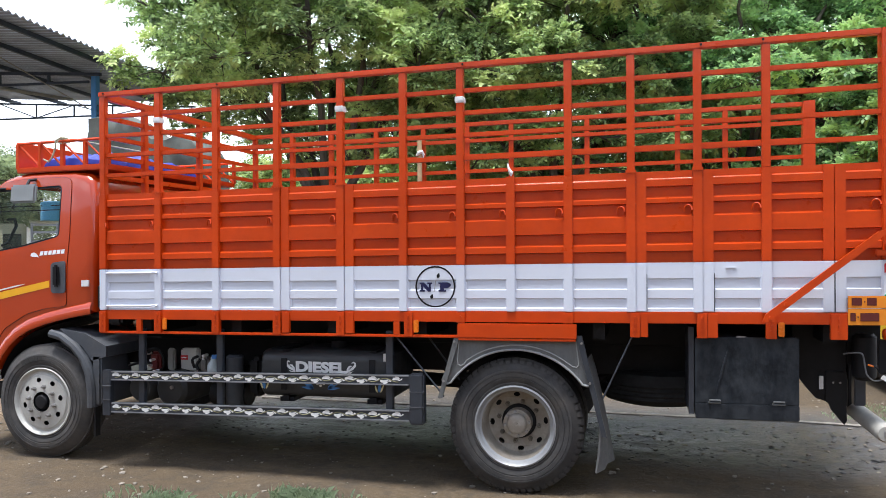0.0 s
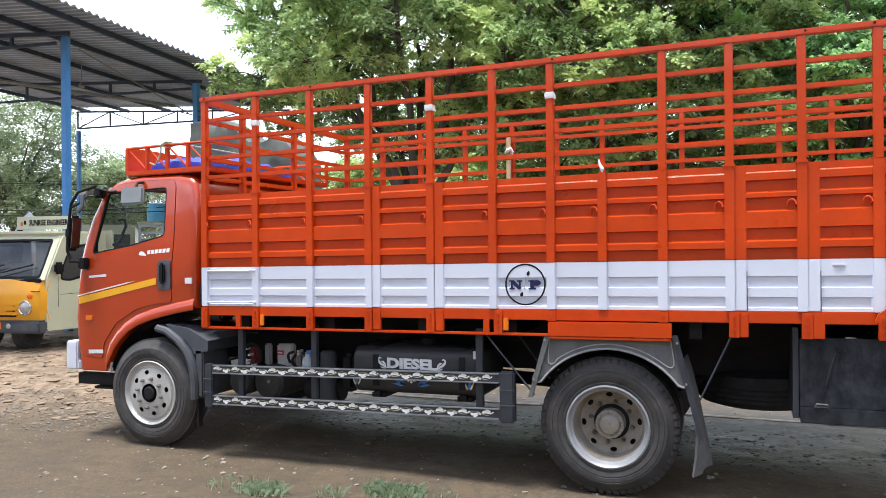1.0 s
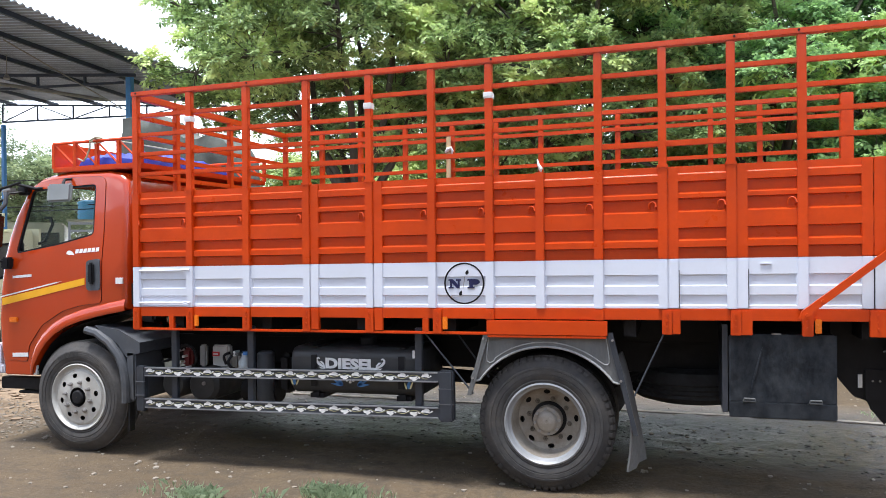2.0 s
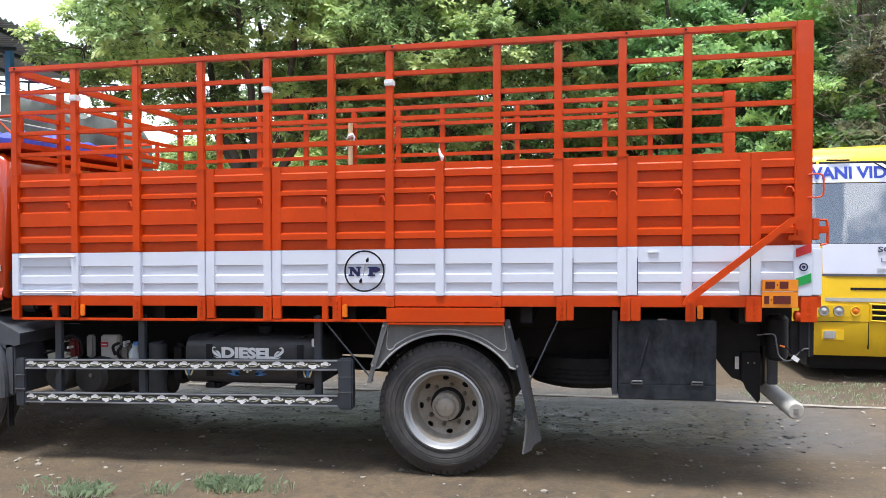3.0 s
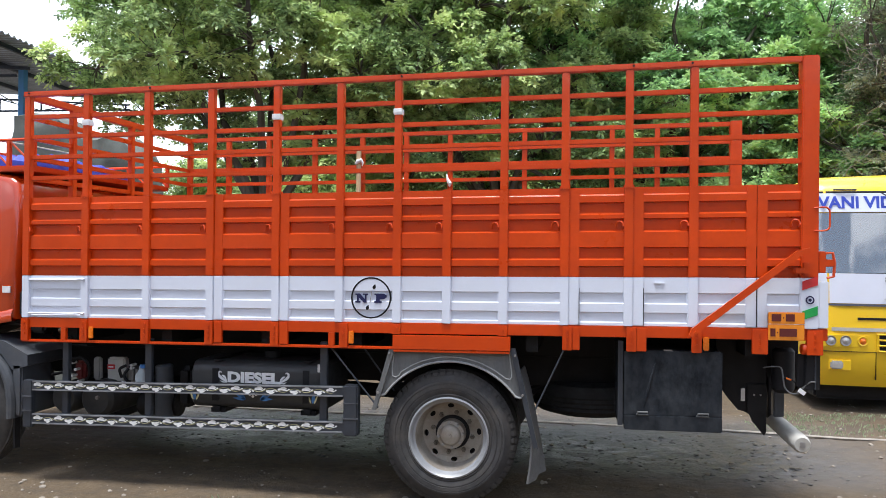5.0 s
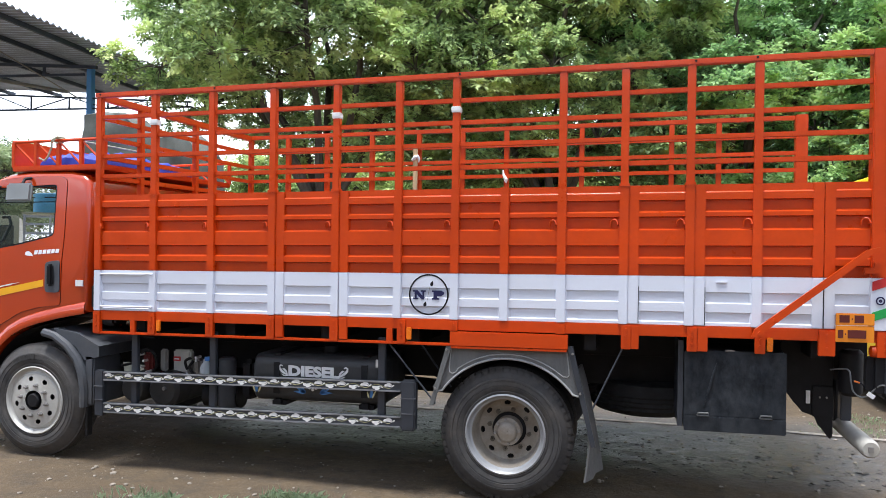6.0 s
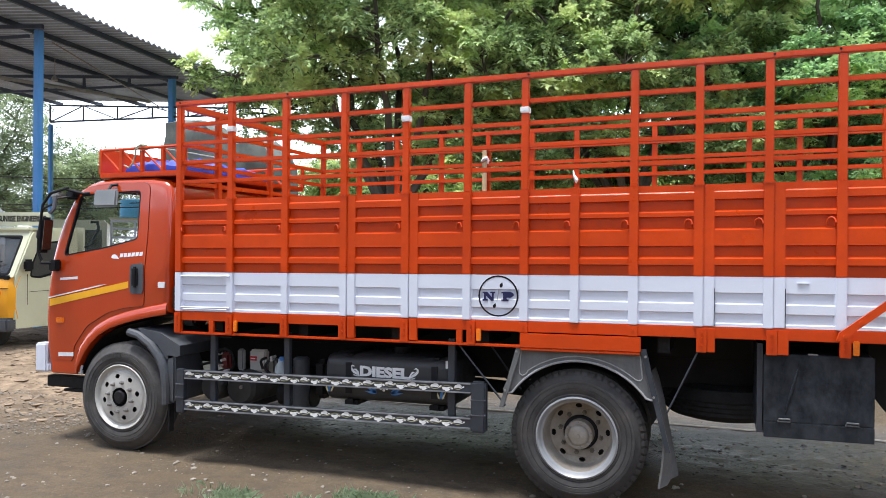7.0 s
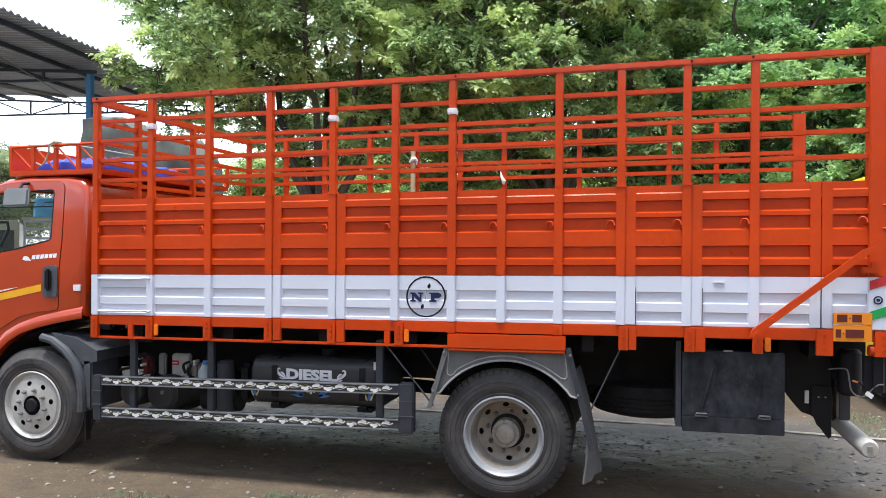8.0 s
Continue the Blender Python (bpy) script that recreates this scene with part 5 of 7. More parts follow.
# raised line over the wheel arch
bm = bmesh.new()
flare = [(-3.940, 0.615), (-3.930, 0.66)] + ARCH + [(-3.085, 1.092)]
rows = []
for i, p in enumerate(flare):
    way = (Vector(flare[min(i + 1, len(flare) - 1)]) - Vector(flare[max(i - 1, 0)])).normalized()
    up = Vector((-way.y, way.x))
    fade = min(1.0, 0.35 + 0.25 * i)
    rows.append([bm.verts.new((p[0] + up.x * o * fade, y, p[1] + up.y * o * fade)) for o, y in ((0.088, CAB0 + 0.004), (0.074, CAB0 - 0.010), (0.050, CAB0 - 0.020), (0.014, CAB0 - 0.026), (0.002, CAB0 - 0.022), (0.0, CAB0 + 0.030))])
for p, q in zip(rows, rows[1:]):
    for k in range(5):
        bm.faces.new((p[k], p[k + 1], q[k + 1], q[k]))
cab_part("arch_flare", bm, CAB_ORANGE, cab, "flared lip over the front wheel", 40)
bm = bmesh.new()
well = [(-3.945, 0.60), (-3.925, 0.65)] + [(x, z - 0.008) for x, z in ARCH] + [(-3.08, 1.08)]
rows = [[bm.verts.new((x + 0.006, y, z - 0.006)) for x, z in well] for y in (CAB0 + 0.018, 0.70)]
for k in range(len(well) - 1):
    bm.faces.new((rows[0][k], rows[0][k + 1], rows[1][k + 1], rows[1][k]))
cab_part("wheel_well", bm, BLACK, cab)
cab_part("step_panel", boxes((-4.22, -3.955, CAB0 - 0.004, CAB0 + 0.1, 0.598, 0.705), bevel=0.008), CAB_ORANGE, cab)
cab_part("bumper_corner", boxes((-4.395, -4.275, CAB0 + 0.00, CAB0 + 0.10, 0.600, 0.830), (-4.395, -4.25, CAB0 + 0.01, CAB0 + 0.12, 0.60, 0.67), bevel=0.012), WHITE, truck, "white bumper corner")
cab_part("bumper", boxes((-4.40, -4.28, CAB0 + 0.10, CAB1 - 0.10, 0.600, 0.830), bevel=0.02), WHITE, truck, "white front bumper")
cab_part("frame_horn", boxes((-4.33, -3.93, CAB0 + 0.06, CAB0 + 0.14, 0.475, 0.565), (-4.15, -3.95, CAB0 + 0.05, CAB0 + 0.20, 0.445, 0.465), bevel=0.006), BLACK)
cab_part("arch_reflector", boxes((-3.955, -3.925, CAB0 + 0.01, CAB0 + 0.03, 0.60, 0.70)), DECAL, cab)
cab_part("cab_floor", boxes((-4.20, -3.08, CAB0 + 0.07, CAB1 - 0.07, 1.06, 1.09)), SEAT, cab)
cab_part("dashboard", boxes((-4.14, -3.86, CAB0 + 0.08, CAB1 - 0.08, 1.30, 1.47), bevel=0.04), SEAT, cab)
for y0 in (0.95, 1.40):
    seat = cab_part("seat", boxes((-3.62, -3.18, y0, y0 + 0.42, 1.15, 1.30), (-3.26, -3.14, y0, y0 + 0.42, 1.28, 1.72), bevel=0.03), SEAT, cab)
bm = bmesh.new()
hub_c, tilt = Vector((-3.84, 1.60, 1.60)), Matrix.Rotation(radians(-38), 3, "Y")
ring = [hub_c + tilt @ Vector((0.20 * math.cos(a), 0.20 * math.sin(a), 0)) for a in (2 * math.pi * k / 24 for k in range(25))]
tube(bm, ring, 0.013, 6)
for a in (20, 160, 270):
    tube(bm, (hub_c, hub_c + tilt @ Vector((0.2 * math.cos(radians(a)), 0.2 * math.sin(radians(a)), 0))), 0.010, 5)
tube(bm, (hub_c, hub_c + tilt @ Vector((0, 0, -0.3))), 0.025, 8)
cab_part("steering_wheel", bm, INK, cab)
cab_part("pillar_grip", tube(bmesh.new(), [(-3.98, 0.24, 1.80), (-3.92, 0.24, 1.80), (-3.90, 0.24, 1.75), (-3.96, 0.24, 1.62), (-4.02, 0.24, 1.60)], 0.012, 6), INK, cab)

# mirrors
cab_part("kerb_mirror", boxes((-3.770, -3.545, 0.020, 0.058, 1.905, 2.040), bevel=0.014), surface("mirror_back", (0.22, 0.235, 0.24), 0.5, 0, 0.1, 5, 90, 0.05), truck, "grey backed mirror over the door")
cab_part("mirror_stem", tube(bmesh.new(), [(-3.65, 0.05, 2.03), (-3.65, 0.07, 2.075), (-3.62, 0.16, 2.09)], 0.012, 6), INK)
MX = 0.205
cab_part("mirror_stem", tube(bmesh.new(), [(-3.82, 0.16, 2.035), (-3.95, 0.10, 2.02), (-4.06, 0.03, 2.055), (-4.18 + MX, -0.02, 2.06), (-4.34 + MX, -0.04, 2.02), (-4.41 + MX, -0.04, 1.93), (-4.42 + MX, -0.04, 1.70), (-4.41 + MX, -0.04, 1.56), (-4.38 + MX, -0.03, 1.50), (-4.24, 0.02, 1.475), (-4.14, 0.10, 1.47)], 0.011, 8), INK)
cab_part("mirror_stem", tube(bmesh.new(), [(-4.02, 0.08, 2.0), (-4.12, 0.02, 1.985), (-4.30 + MX, -0.03, 1.94), (-4.40 + MX, -0.04, 1.90)], 0.009, 6), INK)
cab_part("mirror_stem", tube(bmesh.new(), [(-4.30 + MX, -0.03, 1.99), (-4.29 + MX, -0.04, 1.90), (-4.32 + MX, -0.05, 1.86)], 0.016, 6), PLASTIC)
cab_part("mirror_foot", boxes((-4.20, -4.12, 0.06, 0.12, 1.41, 1.50), bevel=0.012), INK)
cab_part("mirror_foot", boxes((-4.10, -4.0, 0.06, 0.16, 1.975, 2.05), bevel=0.016), INK)
cab_part("side_mirror", boxes((-4.350 + MX, -4.310 + MX, -0.112, -0.008, 1.555, 1.830), bevel=0.019), INK, truck, "black side mirror on a bent arm")
cab_part("mirror_face", boxes((-4.311 + MX, -4.307 + MX, -0.100, -0.020, 1.580, 1.806)), surface("mirror_glass", (0.55, 0.42, 0.38), 0.04, 1.0, 0.02, 5, 60, 0.0), truck)
cab_part("mirror_knob", tube(bmesh.new(), [(-4.41 + MX, -0.04, 1.67), (-4.41 + MX, -0.04, 1.73)], 0.025, 8), INK)
cab_part("wiper_head", boxes((-4.20, -4.10, 0.0, 0.10, 1.98, 2.03), bevel=0.02), STEEL)

# wheel guard behind the front wheel
bm = bmesh.new()
prof = [(-3.40, 0.975), (-3.30, 0.955), (-3.18, 0.885), (-3.09, 0.79), (-3.045, 0.68), (-3.025, 0.56), (-3.025, 0.43)]
inner = [(-3.40, 0.93), (-3.31, 0.905), (-3.22, 0.84), (-3.14, 0.75), (-3.10, 0.66), (-3.085, 0.56), (-3.08, 0.43)]
plate(bm, prof + inner[::-1], [], side_plane(0.085), (0, 0.42, 0))
guard = part("wheel_guard", bm, PLASTIC, truck, "dark grey plastic guard behind the front wheel", lean=True)
bm = bmesh.new()
tube(bm, [(x, 0.088, z) for x, z in [((a[0] + b[0]) / 2, (a[1] + b[1]) / 2) for a, b in zip(prof, inner)]], 0.030, 8)
part("guard_lip", bm, PLASTIC, guard, lean=True)
part("guard_skirt", boxes((-3.06, -2.985, 0.10, 0.40, 0.44, 0.80), bevel=0.012), PLASTIC, guard, lean=True)
bm = bmesh.new()
plate(bm, [(-3.33, 0.985), (-3.12, 0.955), (-2.94, 0.865), (-2.94, 0.79), (-3.06, 0.76), (-3.14, 0.86), (-3.27, 0.93)], [], side_plane(0.10), (0, 0.45, 0))
part("guard_shelf", bm, PLASTIC, guard, lean=True)
part("guard_flap", boxes((-3.045, -3.03, 0.10, 0.15, 0.22, 0.44)), BLACK, guard, lean=True)
cab_part("cab_back_duct", boxes((-3.05, -2.93, 0.22, 0.40, 1.0, 1.86), bevel=0.02), BLACK)
cab_part("back_label", boxes((-3.179, -3.117, CAB0 - 0.006, CAB0 + 0.003, 1.29, 1.334)), DECAL)
cab_part("cab_catch", boxes((-3.06, -3.00, 0.13, 0.19, 1.13, 1.30), bevel=0.01), BLACK)

# roof rack with a blue sheet in it
bm = boxes((-3.815, -3.02, 0.20, 1.98, 2.150, 2.192), bevel=0.006)


def rack_part(name, bm, material, parent=truck, label="", lean=True):
    bmesh.ops.translate(bm, vec=Vector((0.014, 0, -0.012)), verts=bm.verts[:])
    return part(name, bm, material, parent, label, lean=True)


rack = rack_part("roof_rack", bm, ORANGE, truck, "orange welded roof rack on the cab")
RX = (-3.815, -3.616, -3.417, -3.218, -3.02)
for yy in (0.22, 1.96):
    rack_part("rack_rail", tube(bmesh.new(), ((-3.815, yy, 2.372), (-3.02, yy, 2.378)), 0.012, 6), ORANGE, rack, lean=True)
    for a, b in zip(RX, RX[1:]):
        rack_part("rack_stay", tube(bmesh.new(), ((a, yy, 2.372), (b, yy, 2.192)), 0.008, 5), ORANGE, rack, lean=True)
for yy in (0.22, 1.96):
    for x in RX:
        rack_part("rack_post", boxes((x - 0.014, x + 0.014, yy - 0.014, yy + 0.014, 2.182, 2.368), bevel=0.002), ORANGE, rack, lean=True)
rack_part("rack_front", boxes((-3.827, -3.813, 0.21, 1.97, 2.192, 2.385), bevel=0.003), ORANGE, rack, lean=True)
rack_part("rack_rail", tube(bmesh.new(), ((-3.03, 0.22, 2.378), (-3.03, 1.96, 2.378)), 0.012, 6), ORANGE, rack, lean=True)


def crumpled(x0, x1, y0, y1, z0, height, cells, seed, power=0.6, crease=0.0):
    """A slumped sheet over a soft load: a domed, folded grid closed down to its base."""
    bm = bmesh.new()
    nx, ny = cells
    g = []
    for i in range(nx + 1):
        row = []
        for j in range(ny + 1):
            u, v = i / nx, j / ny
            dome = max(0.0, 16 * u * (1 - u) * v * (1 - v)) ** power
            p = Vector((x0 + (x1 - x0) * u, y0 + (y1 - y0) * v, 0))
            fold = noise.noise(p * 5 + Vector((seed, 0, 0))) * 0.25 + abs(noise.noise(p * 11 + Vector((0, seed, 0)))) * 0.22
            fold += crease * ((1 - abs(noise.noise(p * 9 + Vector((seed, 5, 0))) * 3)) * 0.28 + abs(noise.noise(p * 21)) * 0.35 - 0.25)
            row.append(bm.verts.new((p.x + noise.noise(p * 7) * 0.02, p.y, z0 + height * dome * (0.8 + fold))))
        g.append(row)
    for i in range(nx):
        for j in range(ny):
            bm.faces.new((g[i][j], g[i + 1][j], g[i + 1][j + 1], g[i][j + 1]))
    edge = [g[i][0] for i in range(nx + 1)] + [g[nx][j] for j in range(1, ny + 1)] + [g[i][ny] for i in range(nx - 1, -1, -1)] + [g[0][j] for j in range(ny - 1, 0, -1)]
    bm.faces.new(edge[::-1])
    return bm


blue = part("folded_tarpaulin", crumpled(-3.62, -3.03, 0.26, 1.40, 2.130, 0.150, (44, 76), 3.0, 0.22, 0.45), TARP_BLUE, None, "crumpled royal blue tarpaulin lying in the roof rack", 30)
tagged(blue, category="tarpaulin")


def covered_load():
    """A tall load under a slack canvas: the sheet climbs the near side, crosses the top and falls down the far side."""
    tops = ((-5.56, 3.06), (-5.42, 3.06), (-5.05, 3.03), (-4.70, 2.78), (-4.60, 2.79), (-4.40, 2.82), (-4.18, 2.72), (-4.00, 2.50))
    bm = bmesh.new()
    nx, nv = 56, 60
    rows = []
    for i in range(nx + 1):
        x = -5.54 + 1.52 * i / nx
        for (xa, za), (xb, zb) in zip(tops, tops[1:]):
            if xa <= x <= xb:
                top = za + (zb - za) * (x - xa) / (xb - xa)
        row = []
        for k in range(nv + 1):
            w = 3 * k / nv
            if w < 1:
                y, z = 3.0 + 0.05 * w, top * w
            elif w < 2:
                y, z = 3.05 + 0.5 * (w - 1), top + 0.04 * math.sin(math.pi * (w - 1))
            else:
                y, z = 3.55 + 0.05 * (w - 2), top * (3 - w)
            p = Vector((x, y, z))
            ridge = 0.045 * (1 - 3 * abs(noise.noise(p * 1.6 + Vector((4, z * 0.8, 0)))))
            crease = 0.05 * noise.noise(Vector((x * 7 + z * 2.2, y * 3, z * 2.0)))
            out = -1 if w < 1.5 else 1
            row.append(bm.verts.new((x + 0.04 * noise.noise(p * 2.3), y + out * (ridge + crease) * (1 if w < 1 or w > 2 else 0.2), max(0.0, z + (ridge + crease) * (0.6 if 1 <= w <= 2 else 0)))))
        rows.append(row)
    for ra, rb in zip(rows, rows[1:]):
        for k in range(nv):
            bm.faces.new((ra[k], rb[k], rb[k + 1], ra[k + 1]))
    bm.faces.new(rows[0])
    bm.faces.new(rows[-1][::-1])
    ob = part("covered_load", bm, TARP_DARK, None, "tall load under slack grey-green canvas standing beyond the truck", 60)
    tagged(ob, category="covered load")
    return ob


covered_load()
rope = part("rope", tube(bmesh.new(), [(-3.56, 0.20, 2.19), (-3.52, 0.21, 2.17), (-3.48, 0.20, 2.20), (-3.45, 0.20, 2.27), (-3.44, 0.19, 2.32), (-3.40, 0.20, 2.345), (-3.36, 0.22, 2.34), (-3.36, 0.24, 2.315), (-3.40, 0.21, 2.30), (-3.43, 0.19, 2.31), (-3.41, 0.20, 2.335), (-3.36, 0.3, 2.335), (-3.30, 0.5, 2.33), (-3.24, 0.9, 2.32)], 0.007, 6), ROPE, None, "pale green rope knotted round the roof rack")
tagged(rope, category="rope")
board = part("wooden_plank", boxes((-1.225, -1.185, WIDE - 0.09, WIDE - 0.066, 1.14, 2.50), bevel=0.003), WOOD, None, "raw wooden plank standing upright against the cage")
tagged(board, category="plank")
part("knotted_cloth", tube(bmesh.new(), [(-1.232, WIDE - 0.095, 2.35), (-1.205, WIDE - 0.10, 2.375), (-1.18, WIDE - 0.095, 2.385), (-1.165, WIDE - 0.09, 2.36), (-1.17, WIDE - 0.09, 2.33)], [0.008, 0.020, 0.018, 0.012, 0.004], 7), TAPE, board, "white rag tied round the plank")
rag = part("white_rag", tube(bmesh.new(), [(-0.40, WIDE - 0.066, 2.255), (-0.392, WIDE - 0.07, 2.21), (-0.37, WIDE - 0.07, 2.17), (-0.372, WIDE - 0.068, 2.14)], [0.005, 0.012, 0.020, 0.006], 7), TAPE, None, "small white rag caught on the cage rail")
tagged(rag, category="rag")


# ---- school bus ----
def make_bus():
    bus = empty("school_bus", "yellow school bus parked nose out under the trees", "bus", "", (0.067, -0.377, 0.128))
    bus.scale = (0.916, 0.916, 0.916)
    x0, x1, yf, yb = 3.30, 5.35, 4.40, 11.0
    line = [(4.46, 0.155), (4.40, 0.30), (4.385, 0.60), (4.40, 0.82), (4.43, 1.05), (4.45, 1.38), (4.56, 2.05), (4.60, 2.28), (4.70, 2.40), (4.95, 2.47), (yb, 2.47), (yb, 0.25)]
    bm = bmesh.new()
    rows = []
    for x, d in ((x0, 0.10), (x0 + 0.02, 0.045), (x0 + 0.06, 0.015), (x0 + 0.14, 0.0), ((x0 + x1) / 2, -0.03), (x1 - 0.14, 0.0), (x1 - 0.06, 0.015), (x1 - 0.02, 0.045), (x1, 0.10)):
        rows.append([bm.verts.new((x, y + (d if y < 6 else 0), z - (d if z > 2.3 else 0))) for y, z in line])
    n = len(line)
    for j, (a, b) in enumerate(zip(rows, rows[1:])):
        for k in range(n):
            if k == 5 and 1 <= j <= 6:
                continue
            bm.faces.new((a[k], a[(k + 1) % n], b[(k + 1) % n], b[k]))
    bm.faces.new(rows[0][::-1])
    bm.faces.new(rows[-1])
    part("bus_body", bm, BUS_YELLOW, bus, "bright yellow pressed body", 40)

    def front(z):
        for (ya, za), (yc, zc) in zip(line, line[1:]):
            if za <= z <= zc:
                return ya + (yc - ya) * (z - za) / (zc - za)
        return yf

    def skin(name, ax, bx, za, zb, lift, m, label="", cols=10, parent=bus):
        bm = bmesh.new()
        zs = [za] + [z for _, z in line[:9] if za < z < zb] + [zb]
        xs = [ax + (bx - ax) * i / cols for i in range(cols + 1)]
        mid, half = (x0 + x1) / 2, (x1 - x0) / 2
        bow = lambda x: -0.03 * (1 - min(1, abs(x - mid) / (half - 0.14))) + max(0, abs(x - mid) - half + 0.14) * 0.25
        g = [[bm.verts.new((x, front(z) + bow(x) - lift, z)) for z in zs] for x in xs]
        for a, b in zip(g, g[1:]):
            for k in range(len(zs) - 1):
                bm.faces.new((a[k], a[k + 1], b[k + 1], b[k]))
        bm.normal_update()
        bmesh.ops.solidify(bm, geom=bm.faces[:], thickness=-0.006)
        return part(name, bm, m, parent, label)

    glass = skin("windscreen", x0 + 0.05, x1 - 0.05, 1.385, 2.045, 0.004, SCREEN, "large windscreen reflecting cloud and sky")
    part("bus_interior", boxes((x0 + 0.05, x1 - 0.05, 5.4, 5.45, 0.6, 2.3)), SEAT, bus)
    band = skin("destination_band", x0 + 0.03, x1 - 0.03, 2.055, 2.265, 0.012, WHITE, "white band with blue lettering")
    skin("screen_rubber", x0 + 0.03, x1 - 0.03, 2.266, 2.290, 0.010, INK)
    low = skin("notice_band", x0 + 0.04, x1 - 0.04, 1.055, 1.380, 0.010, WHITE, "white notice band")
    skin("screen_rubber", x0 + 0.03, x1 - 0.03, 1.028, 1.052, 0.012, PLASTIC)
    skin("trim_strip", x0 + 0.02, x1 - 0.02, 0.755, 0.795, 0.008, surface("dull_trim", (0.45, 0.44, 0.40), 0.4, 0.2, 0.1, 6, 60, 0.05), "dull silver trim strip")
    skin("air_slot", 3.72, 4.9, 0.880, 0.905, 0.006, INK)
    tilt = 90 - 8
    letters("painted_letter", "VANI VIDYAL", surface("lettering_blue", (0.035, 0.065, 0.42), 0.4, 0, 0.1, 9, 60, 0.02), band, (3.903, 4.5490, 2.155), 0.182, 1.10, 0.002, (tilt, 0, -1.36), bold=0.0055)
    letters("painted_letter", "SCHOOL BUS", surface("notice_ink", (0.06, 0.065, 0.10), 0.5), low, (4.345, 4.407, 1.318), 0.078, 0.70, 0.002, (tilt + 4, 0, 0), bold=0.002)
    letters("painted_letter", "பள்ளி வாகனம்", surface("notice_grey", (0.16, 0.165, 0.19), 0.5), low, (4.385, 4.4035, 1.208), 0.085, 0.72, 0.002, (tilt + 4, 0, 0), bold=0.001)
    part("notice_bar", boxes((3.98, 4.7, 4.390, 4.400, 1.108, 1.113)), STEEL, low)
    # lamps in a sunk pod
    pod = part("lamp_pod", boxes((3.325, 3.86, 4.375, 4.42, 0.565, 0.735), bevel=0.02), BUS_YELLOW, bus)
    for x, r, m in ((3.445, 0.040, CHROME), (3.595, 0.042, CHROME), (3.765, 0.036, AMBER)):
        lamp = part("headlight", lathe(bmesh.new(), [(r + 0.012, 4.376), (r + 0.008, 4.366), (r, 4.368), (r * 0.8, 4.366), (r * 0.4, 4.357), (0.001, 4.354)], x, 0.652, 24), LAMP_GLASS if m is CHROME else AMBER, bus)
        part("lamp_ring", lathe(bmesh.new(), [(r + 0.016, 4.378), (r + 0.013, 4.362), (r, 4.366)], x, 0.652, 24), STEEL if m is CHROME else BUS_YELLOW, lamp)
    part("fog_lamp", boxes((3.44, 3.57, 4.352, 4.40, 0.345, 0.435), bevel=0.015), LAMP_GLASS, bus, "rectangular fog lamp")
    part("lamp_recess", boxes((3.425, 3.655, 4.372, 4.39, 0.330, 0.448), bevel=0.008), BUS_YELLOW, bus)
    grille = part("grille", boxes((3.92, 4.75, 4.362, 4.40, 0.545, 0.735), bevel=0.012), INK, bus)
    for z in (0.545, 0.605, 0.665, 0.725):
        part("grille_bar", tube(bmesh.new(), [(3.90, 4.362, z + 0.006), (4.1, 4.350, z), (4.33, 4.344, z - 0.006), (4.6, 4.350, z), (4.77, 4.362, z + 0.006)], 0.011, 6), BUS_YELLOW, grille)
    for x in (3.91, 4.11, 4.34, 4.56, 4.76):
        part("grille_bar", boxes((x - 0.010, x + 0.010, 4.345, 4.375, 0.545, 0.735), bevel=0.004), BUS_YELLOW, grille)
    part("panel_gap", boxes((3.895, 3.900, 4.368, 4.40, 0.24, 0.54)), INK, bus)
    part("panel_gap", boxes((3.32, 3.90, 4.372, 4.40, 0.533, 0.539)), INK, bus)
    wiper = part("wiper", tube(bmesh.new(), [(4.05, 4.50, 2.28), (4.20, 4.49, 2.17), (4.42, 4.47, 2.02)], 0.010, 6), INK, bus)
    part("wiper_blade", tube(bmesh.new(), [(3.98, 4.52, 2.27), (4.45, 4.45, 1.95)], 0.007, 5), INK, wiper)
    part("roof_wiper", tube(bmesh.new(), [(3.52, 4.58, 2.305), (3.62, 4.56, 2.30), (3.75, 4.56, 2.30)], 0.010, 5), INK, bus)
    for x in (x0 + 0.04, x1 - 0.28):
        for yy in (6.3, 9.6):
            bm = bmesh.new()
            lathe(bm, [(0.22, 0.0), (0.36, 0.0), (0.40, 0.04), (0.40, 0.2), (0.36, 0.24), (0.22, 0.24), (0.05, 0.16), (0.001, 0.16)], 0, 0, 32)
            for v in bm.verts:
                v.co = Vector((x + v.co.y, yy + v.co.x, 0.261 + v.co.z))
            part("wheel", bm, RUBBER, bus)
    # black underbody hung extra low to stand for the shade beneath the bus
    part("underbody_shade", boxes((x0 + 0.05, x1 - 0.05, 4.62, 10.8, -0.02, 0.6), bevel=0.03), BLACK, bus)


make_bus()


